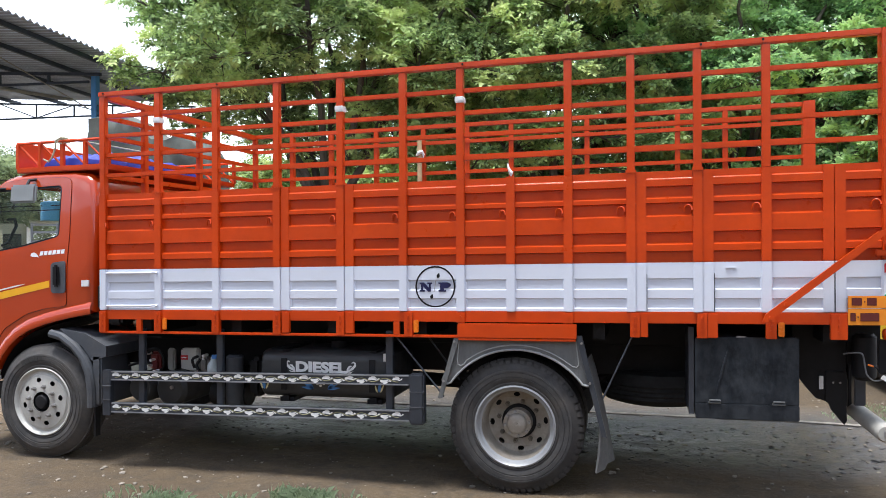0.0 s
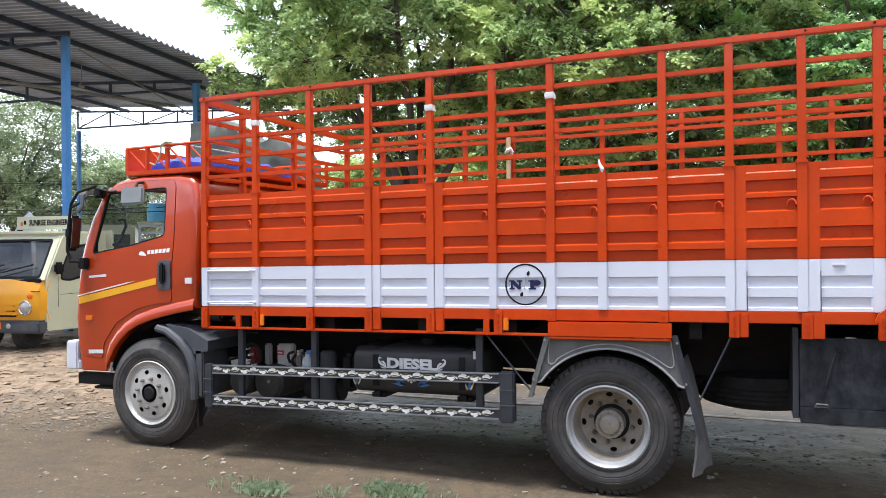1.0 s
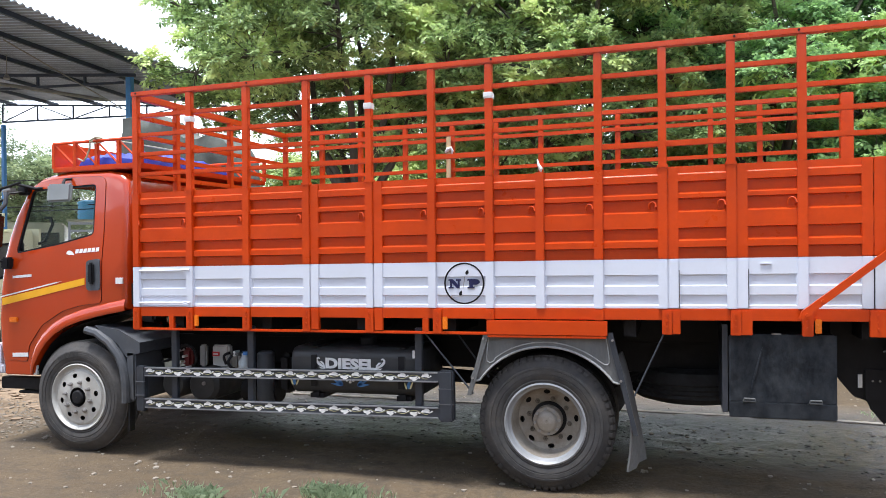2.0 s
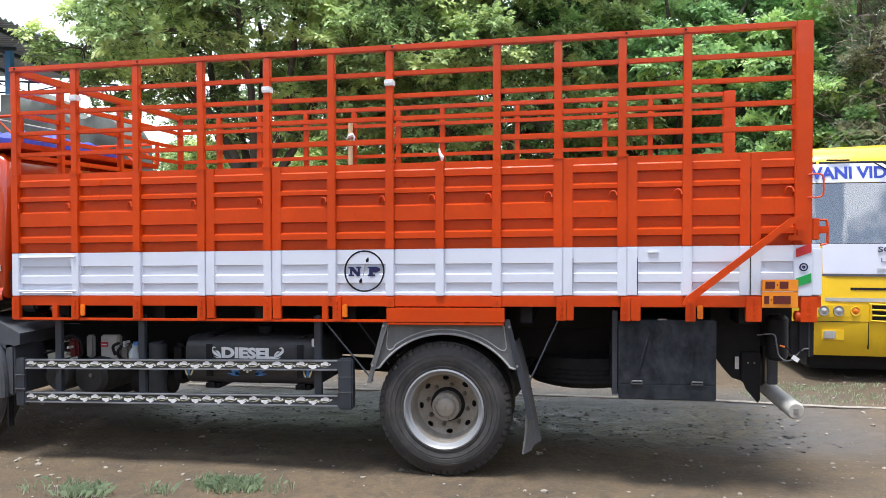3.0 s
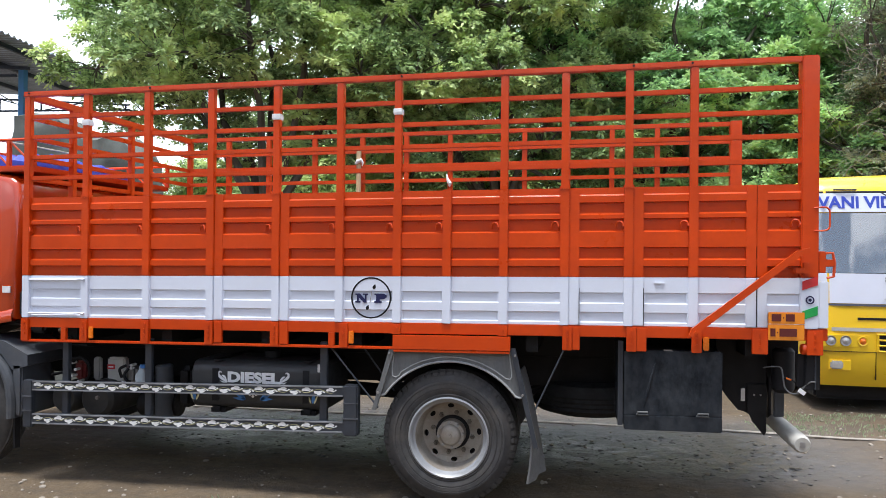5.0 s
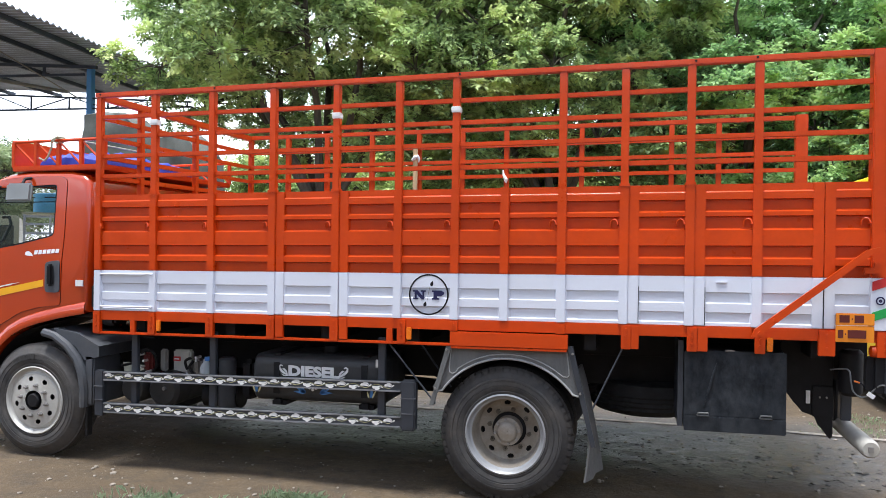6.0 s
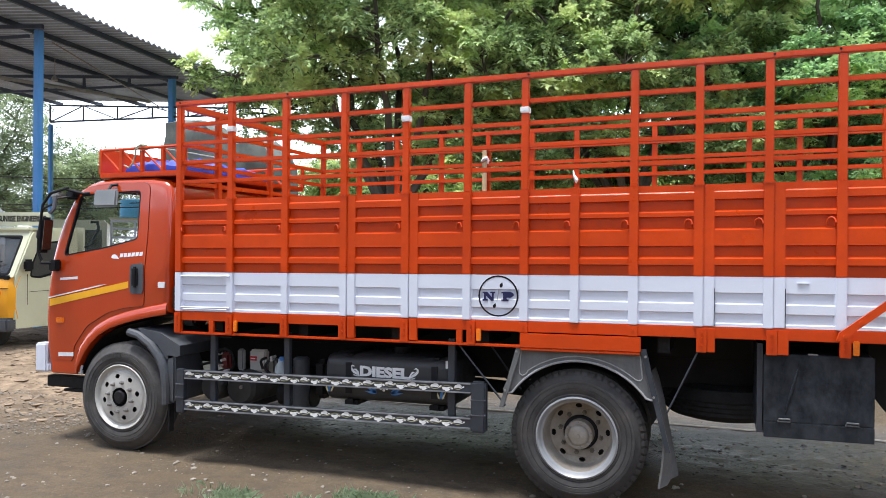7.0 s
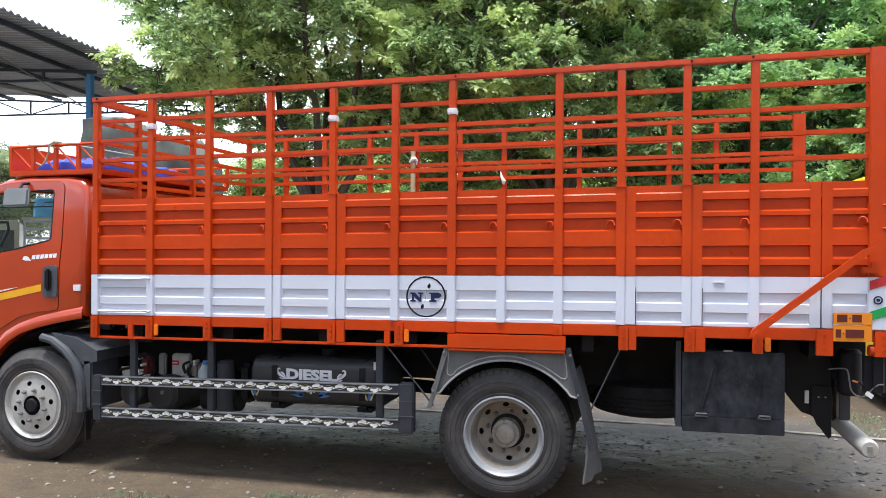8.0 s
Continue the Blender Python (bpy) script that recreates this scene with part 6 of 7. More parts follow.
# ---- small yellow and cream pickup ----
def make_pickup():
    van = empty("pickup_truck", "small yellow-nosed cream pickup with a name board on its roof", "pickup")
    m = pose(-8.88, 3.75, 0, 0, 0, 8) @ Matrix.Scale(1.05, 4)

    def put(name, bm, material, parent=van, label=""):
        for v in bm.verts:
            v.co = m @ v.co
        return part(name, bm, material, parent, label)

    w = 1.42
    # nose, screen frame and roof as one shell across the width, x from -w to 0
    low = [(0.02, 0.44), (-0.03, 0.62), (-0.02, 0.86), (0.06, 1.03)]
    bm = bmesh.new()
    rows = [[bm.verts.new((x, y + d, z)) for y, z in low] for x, d in ((-w, 0.12), (-w + 0.06, 0.03), (-w + 0.2, 0.0), (-w / 2, -0.03), (-0.2, 0.0), (-0.06, 0.03), (0.0, 0.12))]
    for a, b in zip(rows, rows[1:]):
        for k in range(3):
            bm.faces.new((a[k], a[k + 1], b[k + 1], b[k]))
    bm.normal_update()
    bmesh.ops.solidify(bm, geom=bm.faces[:], thickness=0.02)
    put("nose", bm, MINI_YELLOW, van, "yellow pressed nose")
    side = rounded([(0.08, 0.30), (0.08, 1.03), (0.42, 1.66), (1.35, 1.70), (1.40, 0.34), (0.75, 0.28)], 0.05)
    hole = rounded([(0.36, 1.02), (0.40, 1.20), (0.56, 1.50), (1.15, 1.54), (1.15, 1.10), (0.55, 1.00)], 0.05)
    for x in (-0.02, -w):
        bm = bmesh.new()
        plate(bm, side, [hole], lambda u, v: (x, u, v), (0.03, 0, 0))
        flank = put("cab_side", bm, CREAM, van, "cream cab side with door")
        bm = bmesh.new()
        plate(bm, inset(hole, 0.0), [], lambda u, v: (x + 0.012, u, v))
        put("side_window", bm, DARK_GLASS, flank)
        bm = bmesh.new()
        plate(bm, inset(hole, -0.015), [inset(hole, 0.012)], lambda u, v: (x - 0.004, u, v), (0.038, 0, 0))
        put("window_seal", bm, INK, flank)
    put("door_gap", boxes((0.011, 0.014, 0.30, 0.306, 0.62, 1.06), (0.011, 0.014, 1.20, 1.206, 0.45, 1.06), (0.011, 0.014, 0.34, 1.2, 0.80, 0.806)), INK)
    put("door_handle", boxes((0.010, 0.03, 1.02, 1.12, 0.92, 0.96), bevel=0.006), INK)
    put("roof", boxes((-w + 0.02, -0.01, 0.36, 1.42, 1.66, 1.73), bevel=0.03), CREAM, van, "cream roof")
    bm = bmesh.new()
    plate(bm, [(-w + 0.07, 1.03), (-0.07, 1.03), (-0.10, 1.62), (-w + 0.10, 1.62)], [], lambda u, v: (u, 0.07 + (v - 1.03) * 0.56, v), (0, 0.006, 0))
    put("windscreen", bm, DARK_GLASS, van, "dark windscreen")
    bm = bmesh.new()
    plate(bm, [(-w, 1.02), (0.0, 1.02), (-0.02, 1.69), (-w + 0.02, 1.69)], [rounded([(-w + 0.09, 1.055), (-0.09, 1.055), (-0.12, 1.60), (-w + 0.12, 1.60)], 0.05)], lambda u, v: (u, 0.05 + (v - 1.03) * 0.56, v), (0, 0.03, 0))
    put("screen_frame", bm, CREAM)
    bm = bmesh.new()
    plate(bm, rounded([(-w + 0.08, 1.045), (-0.08, 1.045), (-0.11, 1.61), (-w + 0.11, 1.61)], 0.05), [rounded([(-w + 0.11, 1.075), (-0.11, 1.075), (-0.14, 1.58), (-w + 0.14, 1.58)], 0.05)], lambda u, v: (u, 0.044 + (v - 1.03) * 0.56, v), (0, 0.006, 0))
    put("screen_rubber", bm, INK)
    put("bumper", boxes((-w - 0.01, 0.01, -0.07, 0.12, 0.27, 0.455), bevel=0.03), PLASTIC, van, "black plastic bumper")
    board = put("number_board", boxes((-0.95, -0.62, -0.085, -0.07, 0.33, 0.43), bevel=0.004), PLATE, van, "amber number board")
    put("plate_bar", boxes((-0.92, -0.65, -0.088, -0.084, 0.36, 0.40)), MAROON, board)
    put("spot_lamp", lathe(bmesh.new(), [(0.04, -0.075), (0.03, -0.085), (0.001, -0.088)], -0.50, 0.375, 16), LAMP_GLASS)
    for za, zb in ((0.645, 0.672), (0.575, 0.600), (0.505, 0.530)):
        put("nose_slot", boxes((-1.06, -0.40, -0.062, 0.0, za, zb), bevel=0.008), INK, van)
        put("slot_lip", boxes((-1.09, -0.37, -0.075, 0.0, zb, zb + 0.018), bevel=0.006), MINI_YELLOW, van)
    put("nose_seam", boxes((-w + 0.04, -0.04, -0.030, 0.06, 0.862, 0.870)), INK, van)
    put("cowl", boxes((-w + 0.05, -0.05, 0.02, 0.10, 0.985, 1.045), bevel=0.012), INK, van)
    put("nose_mark", boxes((-0.44, -0.30, -0.040, -0.02, 0.775, 0.797), bevel=0.003), STEEL, van)
    for x in (-0.24, -w + 0.24):
        lamp = put("headlight", lathe(bmesh.new(), [(0.088, -0.02), (0.086, -0.050), (0.078, -0.055), (0.05, -0.071), (0.001, -0.077)], x, 0.635, 24), LAMP_GLASS, van)
        put("lamp_ring", lathe(bmesh.new(), [(0.112, -0.01), (0.106, -0.058), (0.096, -0.066), (0.086, -0.055)], x, 0.635, 24), CHROME, lamp)
        put("indicator", lathe(bmesh.new(), [(0.046, -0.01), (0.040, -0.050), (0.001, -0.060)], x + (0.07 if x > -0.7 else -0.07), 0.80, 16), AMBER)
    for x0, y0, x1 in ((-0.95, 1.08, -0.25), (-1.3, 1.08, -0.75)):
        put("wiper", tube(bmesh.new(), [(x0, 0.04, y0), (x1, 0.13, y0 + 0.16)], 0.010, 5), INK)
    put("side_mirror", boxes((0.05, 0.10, 0.16, 0.34, 1.10, 1.27), bevel=0.03), INK)
    sign = put("name_board", boxes((-0.92, 0.16, 0.55, 0.60, 1.755, 1.95), bevel=0.006), CREAM, van, "cream roof board with dark lettering")
    for x in (-0.9, 0.0):
        put("board_leg", boxes((x - 0.02, x + 0.02, 0.56, 0.62, 1.70, 1.78)), INK, sign)
    word = letters("painted_letter", "SUNRISE ENGINEERING", INK, sign, (0, 0, 0), 0.12, 0.80, 0.002, (90, 0, 0), bold=0.003)
    for letter in word:
        letter.data.transform(m @ pose(-0.29, 0.547, 1.852))
    for i in range(2):
        put("board_mark", boxes((-0.85 + 0.06 * i, -0.81 + 0.06 * i, 0.545, 0.55, 1.81 + 0.02 * i, 1.87 + 0.02 * i), bevel=0.002), (AMBER, INK)[i], sign)
    put("load_bed", boxes((-w - 0.02, 0.04, 1.48, 3.9, 0.62, 0.70), (-w - 0.02, -w + 0.01, 1.48, 3.9, 0.7, 1.10), (0.01, 0.04, 1.48, 3.9, 0.7, 1.10), (-w, 0.02, 1.48, 1.52, 0.7, 1.75)), CREAM)
    put("steel_frame", boxes((-w + 0.2, -0.2, 0.2, 3.8, 0.34, 0.5)), BLACK)
    for x in (-0.62, -w + 0.10):
        for yy in (0.34, 2.9):
            bm = bmesh.new()
            lathe(bm, [(0.14, 0.02), (0.22, 0.0), (0.265, 0.03), (0.265, 0.12), (0.22, 0.155), (0.14, 0.14), (0.05, 0.05), (0.001, 0.05)], 0, 0, 28)
            for v in bm.verts:
                v.co = Vector((x + v.co.y, yy + v.co.x, 0.262 + v.co.z))
            put("wheel", bm, RUBBER)
    sack = part("canvas_cover", crumpled(-1.30, -0.98, 0.9, 1.2, 1.73, 0.34, (12, 12), 9.0, 0.5), surface("pale_canvas", (0.55, 0.57, 0.55), 0.8, 0, 0.15, 6, 90, 0.2), None, "pale folded sheet standing on the pickup roof", 60)
    sack.data.transform(m)
    tagged(sack, category="sheet")


make_pickup()


# ---- pale van and blue drum standing behind the cab ----
def make_van():
    van = empty("parked_van", "pale cream box van parked under the shed edge", "van")
    m = pose(-15.2, 12.0, 0, 0, 0, 42)

    def put(name, bm, material, parent=van):
        for v in bm.verts:
            v.co = m @ v.co
        return part(name, bm, material, parent)

    put("body", boxes((-1.5, 0.15, 0, 3.6, 0.45, 2.22), bevel=0.06), CREAM)
    put("load_frame", boxes((0.25, 1.5, 0.1, 3.4, 0.6, 1.1), bevel=0.02), WHITE)
    for z in (1.25, 1.5, 1.75, 2.0, 2.2):
        put("load_rail", boxes((0.25, 1.5, 0.1, 0.14, z - 0.03, z + 0.03), bevel=0.004), WHITE)
    for x in (0.27, 0.88, 1.48):
        put("load_post", boxes((x - 0.03, x + 0.03, 0.09, 0.15, 1.1, 2.25), bevel=0.004), WHITE)
    put("windscreen", boxes((-1.38, 0.03, -0.012, 0.01, 1.35, 1.95), bevel=0.004), DARK_GLASS)
    put("bumper", boxes((-1.52, 0.17, -0.08, 0.02, 0.42, 0.62), bevel=0.02), PLASTIC)
    put("roof", boxes((0.2, 1.55, 0.05, 3.5, 2.26, 2.31), bevel=0.01), CREAM)
    for x in (-1.3, -0.2, 0.4, 1.3):
        put("wheel", lathe(bmesh.new(), [(0.15, 0.5), (0.30, 0.5), (0.34, 0.54), (0.34, 0.68), (0.30, 0.72), (0.15, 0.72)], x, 0.335, 24, True), RUBBER)
    drum = part("water_drum", tube(bmesh.new(), ((0, 0, 0), (0, 0, 0.02), (0, 0, 0.24), (0, 0, 0.26), (0, 0, 0.50), (0, 0, 0.54)), [0.37, 0.40, 0.40, 0.385, 0.40, 0.30], 24), TEAL, None, "bright blue plastic drum on the van roof")
    drum.data.transform(Matrix.Translation((-0.14, -0.12, 0)) @ m @ pose(1.05, 0.5, 2.31))
    tagged(drum, category="drum")


make_van()


# ---- open shed ----
def make_shed():
    shed = empty("open_shed", "open shed with blue steel posts and corrugated roof", "shed")
    A = Vector((-9.76, 6.0, 5.62))
    u, v = Vector((-0.1045, 0.9945, 0)), Vector((-0.9945, -0.1045, 0))

    def at(s, q, dz=0.0):
        return A + u * s + v * q + Vector((0, 0, 0.05 * q + dz))

    bm = bmesh.new()
    s0, s1, q1, pitch = -4.0, 8.52, 8.05, 0.18
    count = int((s1 - s0) / (pitch / 8))
    rows = []
    for i in range(count + 1):
        s = s0 + (s1 - s0) * i / count
        wave = math.sin(2 * math.pi * i / 8)
        dz = 0.026 * math.copysign(abs(wave) ** 0.7, wave)
        rows.append([bm.verts.new(at(s, q, dz)) for q in (0, q1 * 0.5, q1)])
    # low half of each wave takes the darker tone as drawn-in shading
    for a, b in zip(rows, rows[1:]):
        for k in range(2):
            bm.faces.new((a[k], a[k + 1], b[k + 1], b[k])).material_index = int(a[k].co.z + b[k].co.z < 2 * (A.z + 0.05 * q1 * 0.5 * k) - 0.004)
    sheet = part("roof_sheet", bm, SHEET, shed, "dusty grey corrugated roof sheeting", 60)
    sheet.data.materials.append(SHEET_SHADE)

    def beam(name, p, q, w, h, m=DARK_STEEL):
        bm = bmesh.new()
        way = (q - p).normalized()
        side = way.cross(Vector((0, 0, 1))).normalized() * w / 2
        up = side.cross(way).normalized() * h / 2
        rows = [[bm.verts.new(e + a * side + b * up) for a, b in ((-1, -1), (1, -1), (1, 1), (-1, 1))] for e in (p, q)]
        for k in range(4):
            bm.faces.new((rows[0][k], rows[0][(k + 1) % 4], rows[1][(k + 1) % 4], rows[1][k]))
        bm.faces.new(rows[0][::-1])
        bm.faces.new(rows[1])
        return part(name, bm, m, shed)

    for q in (0.45, 1.70, 3.25, 5.0, 6.5, 7.95):
        beam("purlin", at(s0, q, -0.085), at(s1 + 0.25, q, -0.085), 0.06, 0.09)
    for s in (0.0, 4.2):
        beam("rafter", at(s, 0.9, -0.19), at(s, q1, -0.19), 0.05, 0.07)
        beam("tie", at(s, 1.2, -0.36), at(s, q1, -0.70), 0.045, 0.055)
        for k in range(5):
            q = 2.2 + 1.25 * k
            beam("web", at(s, q, -0.19), at(s + 0.001, q, -0.36 - 0.05 * (q - 1.2)), 0.05, 0.05)
    posts = ((-11.08, 6.20, 0.125), (-11.34, 10.19, 0.135), (-14.70, 9.84, 0.085), (-17.0, 5.6, 0.165), (-18.5, 9.5, 0.12))
    for x, y, w in posts:
        p = Vector((x, y, 0))
        s, q = (p - A).dot(u), (p - A).dot(v)
        top = at(s, q, -0.16).z
        part("post", boxes((x - w / 2, x + w / 2, y - w / 2, y + w / 2, 0.0, top if w > 0.1 else 4.5), bevel=0.008), BLUE_STEEL, shed, "blue painted steel post")
    # lattice girder along the back
    g0, g1 = Vector((-14.72, 9.84, 0)), Vector((-8.9, 10.42, 0))
    up = lambda k: g0.lerp(g1, k) + Vector((0, 0, 4.975 - 0.29 * k))
    low = lambda k: g0.lerp(g1, k) + Vector((0, 0, 4.56 + 0.02 * k))
    beam("chord", up(0), up(1), 0.04, 0.035)
    beam("chord", low(0), low(1), 0.04, 0.035)
    for k in range(7):
        a, b = k / 6.1, (k + 1) / 6.1
        beam("web", low(a), up(a) + Vector((0.001, 0, 0)), 0.025, 0.03)
        if b < 1:
            beam("web", *((low(a), up(b)) if k % 2 == 0 else (up(a), low(b))), 0.02, 0.022)
    part("conduit", tube(bmesh.new(), (at(1.2, 1.75, -0.16), at(4.2, 1.25, -0.95)), 0.014, 5), STEEL, shed)
    for q in (2.9, 5.6):
        part("lamp_hanger", tube(bmesh.new(), (at(2.6, q, -0.1), at(2.6, q, -0.5))  , 0.008, 5), STEEL, shed)
        part("shed_lamp", tube(bmesh.new(), (at(2.6, q, -0.62), at(2.6, q, -0.60), at(2.6, q, -0.50)), [0.06, 0.07, 0.02], 12), STEEL, shed)
    part("pipe", tube(bmesh.new(), (at(-1.6, 4.2, -0.95), at(4.3, 1.7, -0.75)), 0.04, 8), STEEL, shed)


make_shed()

for za, zb, y in ((4.05, 3.55, 13.4), (3.05, 2.85, 12.6), (2.86, 2.72, 12.2)):
    pts = [(x, y, za + (zb - za) * (x + 26) / 16 - 0.25 * math.sin(math.pi * (x + 26) / 16)) for x in (-26, -22, -18, -14, -10)]
    wire = part("overhead_wire", tube(bmesh.new(), pts, 0.014, 5), INK, None, "thin black overhead wire strung past the shed")
    tagged(wire, category="wire", group="overhead wires")


# ---- trees ----
def unit(v):
    return v / (np.linalg.norm(v, axis=-1, keepdims=True) + 1e-9)


def leaf_object(name, quads, material, parent):
    """Links rows of four corners as one mesh of loose leaflets."""
    count = len(quads)
    me = bpy.data.meshes.new(name)
    me.vertices.add(count * 4)
    me.vertices.foreach_set("co", quads.reshape(-1))
    me.loops.add(count * 4)
    me.loops.foreach_set("vertex_index", np.arange(count * 4, dtype=np.int32))
    me.polygons.add(count)
    me.polygons.foreach_set("loop_start", np.arange(0, count * 4, 4, dtype=np.int32))
    me.update(calc_edges=True)
    me.materials.append(material)
    ob = new(name, me)
    ob.parent = parent
    return ob


def sprays(rng, centres, radii, per, pairs, length, leaf, width, droop=0.55, wild=0.25):
    """Feathered sprays that arch out of each clump: a stalk with pairs of narrow leaflets and one at its tip."""
    n = len(centres) * per
    c, rad = np.repeat(centres, per, axis=0), np.repeat(radii, per, axis=0)[:, None]
    d = unit(rng.normal(size=(n, 3)))
    d[:, 2] = np.where(d[:, 2] < -0.25, -d[:, 2], d[:, 2])
    start = c + d * rad * np.array((1.0, 1.0, 0.8)) * rng.uniform(0.25, 0.85, (n, 1))
    way = unit(d + rng.normal(size=d.shape) * 0.35)
    size = length * rng.uniform(0.7, 1.2, (n, 1))
    side = unit(np.cross(way, np.array((0.0, 0.0, 1.0))) + rng.normal(size=d.shape) * 0.25)
    out = []
    for k in range(pairs + 1):
        s = 0.18 + 0.82 * k / pairs
        p = start + way * size * s - np.array((0, 0, 1.0)) * droop * size * s * s
        axis = unit(way - np.array((0, 0, 1.0)) * 2 * droop * s)
        for e in ((-1, 1) if k < pairs else (0,)):
            ahead = unit(axis * (0.55 if e else 1.0) + side * e * 0.85 + rng.normal(size=d.shape) * wild)
            flat = unit(np.cross(np.cross(axis, side), ahead) + rng.normal(size=d.shape) * 0.3)
            long = leaf * rng.uniform(0.75, 1.2, (n, 1)) * (1.0 - 0.3 * abs(s - 0.6))
            tip = p + ahead * long - np.array((0, 0, 0.22)) * long
            mid = p + ahead * long * 0.45
            wide = flat * width * 0.5
            out.append(np.stack((p, mid + wide, tip, mid - wide), axis=1))
    return np.concatenate(out)


def limb_points(rng, a, b, sag, steps=5):
    pts = []
    for i in range(steps + 1):
        t = i / steps
        p = a.lerp(b, t)
        p.z += sag * math.sin(math.pi * t)
        if 0 < i < steps:
            p += Vector(rng.normal(size=3) * 0.10 * (b - a).length / steps)
        pts.append(p)
    return pts


def scattered(rng, count, size, centre, gap, low, shell=0.45, lump=0.0, seed=0, skirt=0.0):
    """Places spread over an egg-shaped crown, no two nearer than gap."""
    found, tries = [], 0
    while len(found) < count and tries < count * 80:
        tries += 1
        d = unit(rng.normal(size=3))
        swell = 1.0 + lump * noise.noise((d[0] * 1.7 + seed, d[1] * 1.7, d[2] * 1.7))
        p = d * size * swell * rng.uniform(shell, 1.0) ** 0.5 + centre
        if p[2] > low + skirt * p[0] * p[0] and all(((p - q) ** 2).sum() > gap * gap for q in found):
            found.append(p)
    return np.array(found)


def tree(seed, x, y, centre_z, rx, ry, rz, boughs, label, material, clumps=13, per=44, pairs=4, spray=0.23, leaf=0.108, width=0.062, trunk=0.20,
         bough=1.0, clump=(0.19, 0.38), fork=2.2, lean=0.0, low=1.6, twigs=0, droop=0.22, skirt=0.0):
    """A forked tree: limbs carry boughs, each bough a head of leafy clumps, with open shade between the boughs."""
    rng = np.random.default_rng(seed)
    tr = empty("tree", label, "tree", "trees behind the yard", (x, y, 0))
    size, mid = np.array((rx, ry, rz)), np.array((lean, 0, centre_z))
    heads = scattered(rng, boughs, size - 0.45 * bough, mid, bough * 1.25, low, 0.25, 0.35, seed, skirt)
    bm = bmesh.new()
    top = Vector((lean * 0.2, 0, fork))
    tube(bm, limb_points(rng, Vector((0, 0, -0.1)), top, 0, 4), [trunk * 1.25, trunk, trunk * 0.92, trunk * 0.88, trunk * 0.85], 10)
    part("trunk", bm, BARK, tr)
    bm = bmesh.new()
    limbs = []
    for k in range(8):
        a = 2 * math.pi * (k + rng.uniform(-0.3, 0.3)) / 8
        e = Vector((lean + rx * 0.62 * math.cos(a), ry * 0.62 * math.sin(a), centre_z + rz * rng.uniform(-0.15, 0.75)))
        pts = limb_points(rng, top + Vector((0, 0, -0.15)), e, 0.4, 6)
        tube(bm, pts, [trunk * 0.5 * (1 - 0.80 * i / 6) for i in range(7)], 7)
        limbs += pts[2:]
    lp = np.array([tuple(q) for q in limbs])
    centres, radii = [], []
    for h in heads:
        i = int(np.argmin(((lp - h) ** 2).sum(axis=1)))
        tube(bm, limb_points(rng, Vector(lp[i]), Vector(h), 0.15, 4), [0.050, 0.040, 0.032, 0.024, 0.016], 5, False)
        wide = bough * rng.uniform(0.75, 1.2)
        for c in scattered(rng, clumps, np.array((wide, wide, wide * 0.72)), h + np.array((0, 0, 0.1)), 0.40, h[2] - wide * 0.5, 0.35):
            centres.append(c)
            radii.append(rng.uniform(*clump))
            tube(bm, limb_points(rng, Vector(h), Vector(c), 0.05, 3), [0.016, 0.012, 0.009, 0.005], 4, False)
    part("branching", bm, BARK, tr)
    leaf_object("crown", sprays(rng, np.array(centres), np.array(radii), per, pairs, spray, leaf, width, droop), material, tr)
    if twigs:
        bm = bmesh.new()
        for c in scattered(rng, twigs, size, mid, 0.05, low, 0.3):
            d = Vector(unit(rng.normal(size=3) + np.array((0, -0.3, 0.3))))
            bend = Vector(rng.normal(size=3) * 0.18)
            p = Vector(c)
            tube(bm, eased([p + d * (0.6 * s) + bend * (3 * s * (1 - s)) + Vector(rng.normal(size=3) * 0.03) for s in (0, 0.33, 0.66, 1.0)], 3), [0.008 - 0.0006 * i for i in range(10)], 4, False)
        part("twig_tangle", bm, TWIG, tr, "tangled pale bare twigs")
    return tr


tree(11, -5.8, 10.6, 6.2, 5.4, 3.0, 3.4, 40, "spreading neem tree with airy light green foliage", LEAF, lean=-0.2, low=2.2, skirt=0.26)
tree(12, -1.0, 12.0, 5.3, 4.2, 2.8, 3.8, 34, "tall neem tree with dense green crown", LEAF)
tree(13, 2.5, 12.8, 4.9, 3.2, 2.6, 3.6, 26, "leafy tree with bright clumps and dark inner branches", LEAF_BRIGHT)
tree(14, 6.2, 12.0, 3.6, 2.8, 2.4, 3.2, 24, "bright green tree behind the school bus", LEAF_BRIGHT)
tree(16, 11.0, 14.0, 4.6, 3.6, 3.0, 3.8, 18, "bright green tree beside the belt", LEAF_BRIGHT)
tree(15, 6.35, 9.6, 4.1, 1.35, 1.2, 3.4, 20, "grey-brown half-bare thorny tree", LEAF_DRY, 8, 46, 4, 0.20, 0.065, 0.030, 0.12, 0.62, (0.20, 0.36), 1.6, twigs=420)
for i, (x, y) in enumerate(((-9.6, 16.2), (-6.2, 15.6), (-2.6, 16.4), (1.2, 16.8))):
    tree(70 + i, x, y, 2.5, 2.1, 1.4, 1.7, 12, "low leafy tree filling the gap under the crowns", LEAF, 11, 40, 3, 0.30, 0.15, 0.065, 0.09, 0.8, (0.28, 0.46), 0.9, low=0.9)
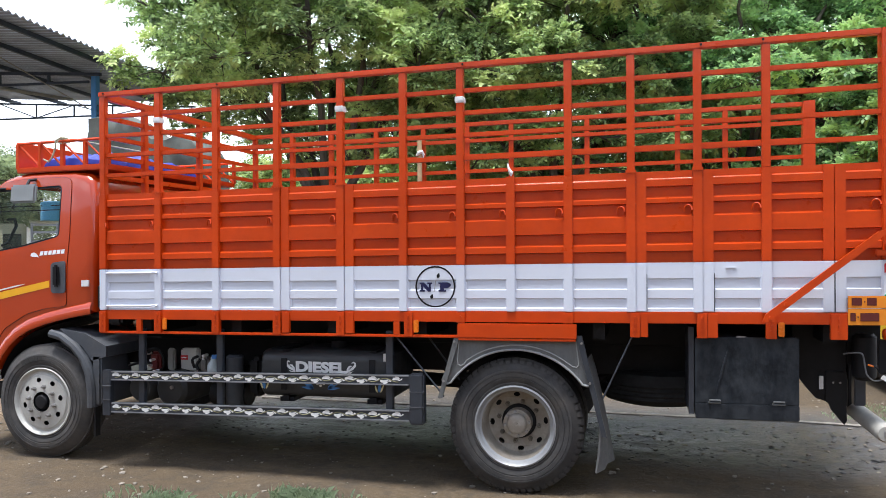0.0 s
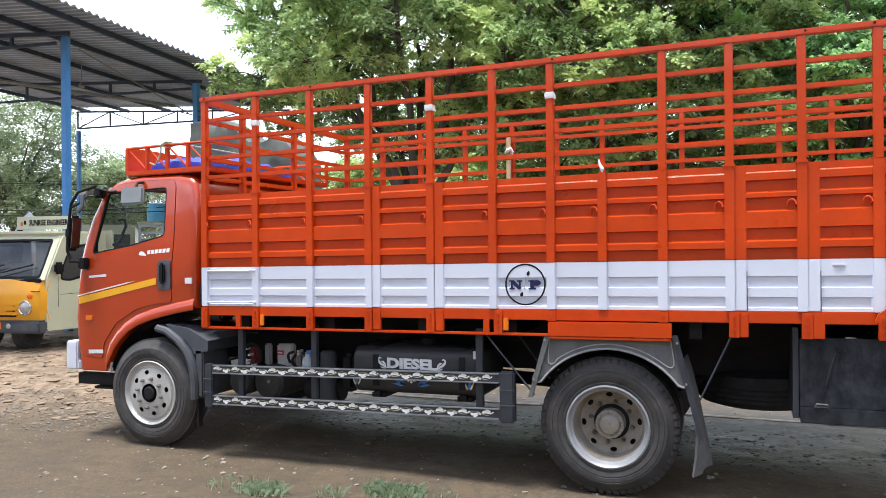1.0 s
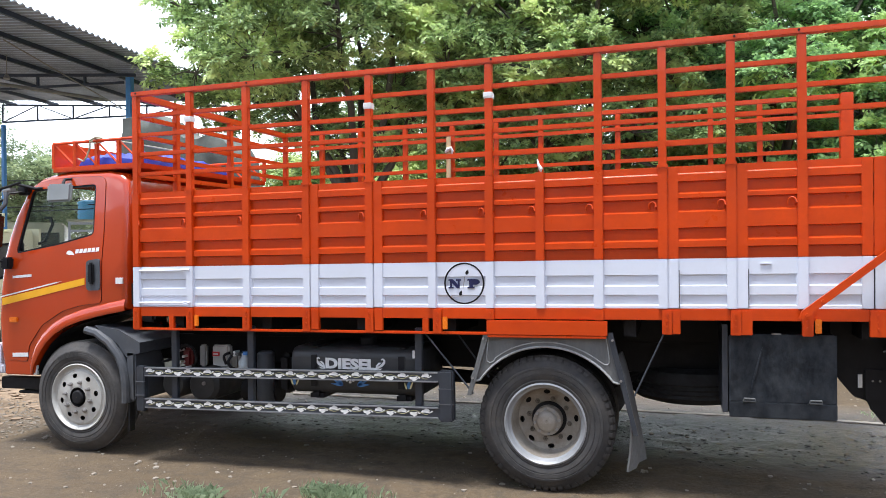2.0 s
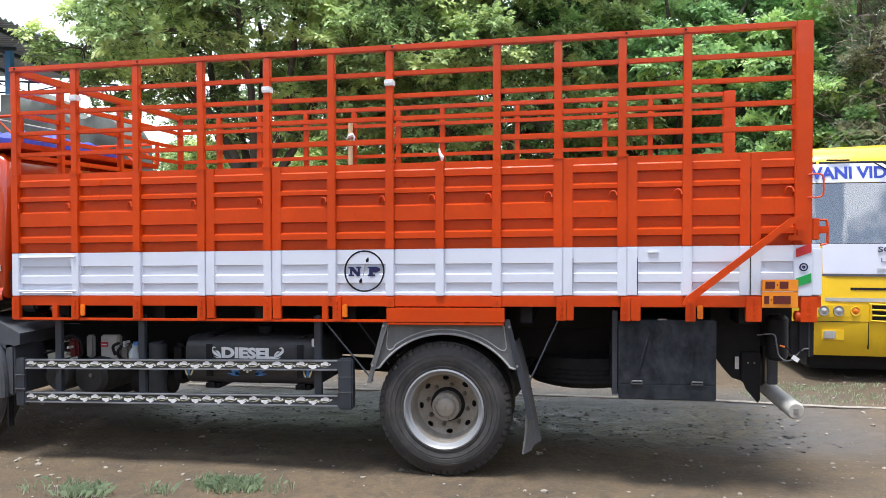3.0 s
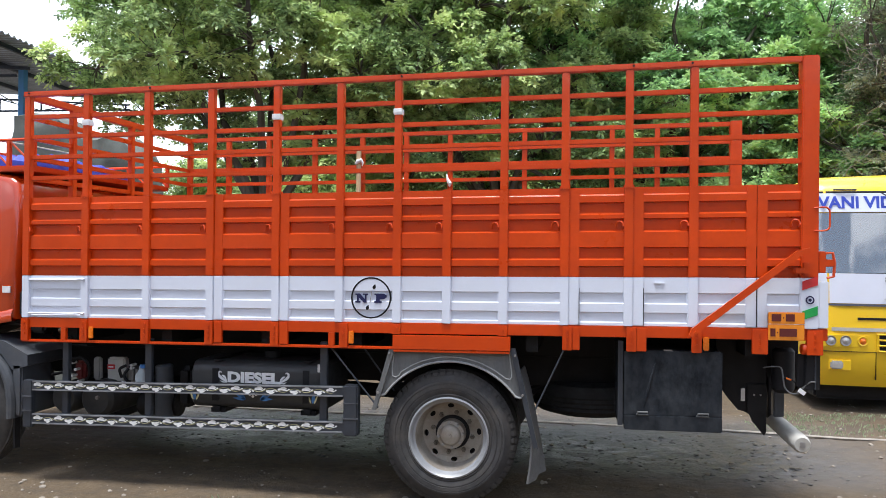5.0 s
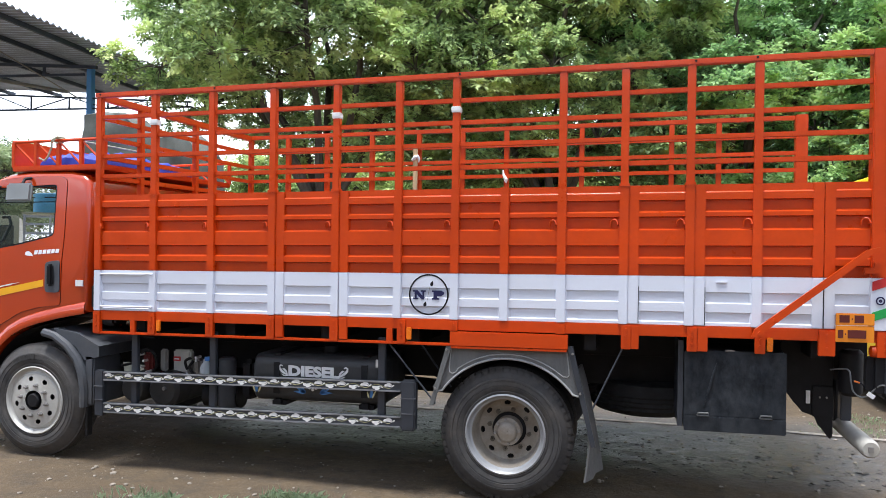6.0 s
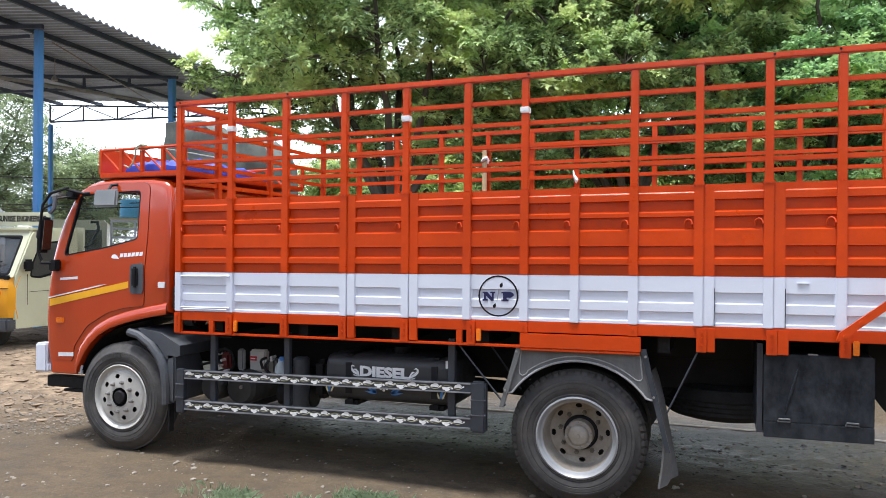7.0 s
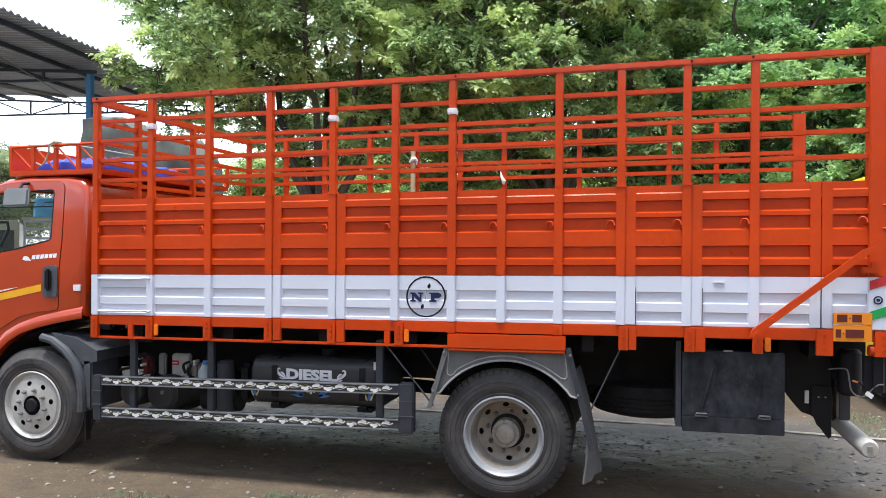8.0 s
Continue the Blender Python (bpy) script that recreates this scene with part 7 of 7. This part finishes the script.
for i, (x, y, z, r, h) in enumerate(((-6.5, 20, 5.0, 4.0, 4.6), (-1.5, 19.5, 6.0, 4.6, 5.6), (4.0, 20, 5.2, 4.2, 4.4), (9.0, 20, 4.4, 4.4, 3.6), (15.5, 19, 4.6, 4.6, 4.2))):
    tree(30 + i, x, y, z, r, 2.2, h, 16, "dark tree in the belt behind the yard", LEAF_SHADE, 12, 30, 3, 0.5, 0.20, 0.085, 0.2, 1.3, (0.4, 0.7))
for i, (x, y, z, r, h) in enumerate(((-27.0, 18.0, 5.0, 3.3, 3.6), (-24.6, 20.8, 3.2, 2.2, 2.2), (-33, 20, 4.8, 5.0, 3.8), (-31, 27, 3.4, 3.4, 2.6))):
    tree(50 + i, x, y, z, r, 2.4, h, 13, "distant tree beyond the shed", LEAF_FAR, 11, 24, 3, 0.5, 0.18, 0.075, 0.2, 1.1, (0.4, 0.7))


# ---- on the ground ----
def scatter_stones(name, seed, count, area, size, material, label, category, squash=0.6):
    rng = np.random.default_rng(seed)
    ico = bmesh.new()
    bmesh.ops.create_icosphere(ico, subdivisions=1, radius=1.0)
    ico.verts.ensure_lookup_table()
    base = np.array([v.co[:] for v in ico.verts])
    tri = np.array([[v.index for v in f.verts] for f in ico.faces])
    ico.free()
    verts, faces = [], []
    for i in range(count):
        x, y = rng.uniform(area[0], area[1]), rng.uniform(area[2], area[3])
        r = size[0] + (size[1] - size[0]) * rng.uniform() ** 3
        p = base * (1 + rng.uniform(-0.25, 0.25, (len(base), 1))) * np.array((r * rng.uniform(0.8, 1.3), r * rng.uniform(0.8, 1.3), r * squash))
        a = rng.uniform(0, 6.28)
        p = p @ np.array(((math.cos(a), -math.sin(a), 0), (math.sin(a), math.cos(a), 0), (0, 0, 1)))
        verts.append(p + np.array((x, y, ground_height(x, y) + r * squash * 0.35)))
        faces.append(tri + i * len(base))
    me = bpy.data.meshes.new(name)
    me.from_pydata(np.concatenate(verts).tolist(), [], np.concatenate(faces).tolist())
    me.materials.append(material)
    tagged(new(name, me), label, category, kind="stuff")


scatter_stones("pebbles", 1, 2200, (-7, 5, -1.2, 4.2), (0.004, 0.020), STONE, "small grey pebbles strewn on the earth", "pebbles")
scatter_stones("dirt_clods", 2, 2600, (-11, -4.6, 0.5, 5.5), (0.012, 0.060), CLOD, "dry trampled clods of brown earth", "clods", 0.26)
scatter_stones("mud_lumps", 7, 1500, (-2.9, 2.6, 0.95, 2.20), (0.004, 0.022), MUD, "wet dark lumps of trampled mud", "mud", 0.30)
scatter_stones("gravel", 3, 2600, (-6.4, -4.4, 0.2, 1.5), (0.004, 0.017), GRAVEL, "loose grey gravel beside the wheel tracks", "gravel", 0.5)


def grass(name, seed, spots, label, blade=0.11):
    rng = np.random.default_rng(seed)
    verts, faces = [], []
    for cx, cy, r, count in spots:
        for i in range(count):
            a, d = rng.uniform(0, 6.28), r * math.sqrt(rng.uniform())
            x, y = cx + d * math.cos(a) * 1.6, cy + d * math.sin(a)
            h, lean, b = blade * rng.uniform(0.4, 1.2), rng.uniform(0.1, 0.9), rng.uniform(0, 6.28)
            wx, wy = 0.0026 * math.cos(b + 1.57), 0.0026 * math.sin(b + 1.57)
            z = ground_height(x, y)
            k = len(verts)
            verts += [(x - wx, y - wy, z), (x + wx, y + wy, z), (x + wx * 0.7 + lean * h * 0.35 * math.cos(b), y + wy * 0.7 + lean * h * 0.35 * math.sin(b), z + h * 0.6),
                      (x + lean * h * math.cos(b), y + lean * h * math.sin(b), z + h * (1 - 0.4 * lean))]
            faces += [(k, k + 1, k + 2), (k, k + 2, k + 3)]
    me = bpy.data.meshes.new(name)
    me.from_pydata(verts, [], faces)
    me.materials.append(GRASS)
    tagged(new(name, me), label, "grass", kind="stuff")


grass("grass", 4, ((-1.25, -0.33, 0.11, 260), (-1.10, -0.31, 0.06, 130), (-1.98, -0.56, 0.09, 200), (-2.08, -0.58, 0.05, 60), (-1.58, -0.48, 0.06, 40), (-2.25, -0.52, 0.14, 40), (-0.98, -0.30, 0.12, 40)), "small tufts of green grass in the earth", 0.078)
grng = random.Random(8)
grass("grass", 5, tuple((grng.uniform(2.4, 7.0), grng.uniform(2.55, 3.55), 0.13, 46) for _ in range(52)), "thin dry weeds near the bus", 0.032)
line = part("ground_cable", tube(bmesh.new(), [(x, 2.46 + 0.02 * math.sin(x * 1.3), ground_height(x, 2.46) + 0.012) for x in (-3, -1.5, 0, 1, 2, 3, 4, 5.5, 8)], 0.011, 6), surface("pale_cable", (0.34, 0.31, 0.27), 0.7), None, "pale cable lying along the ground")
tagged(line, category="cable")
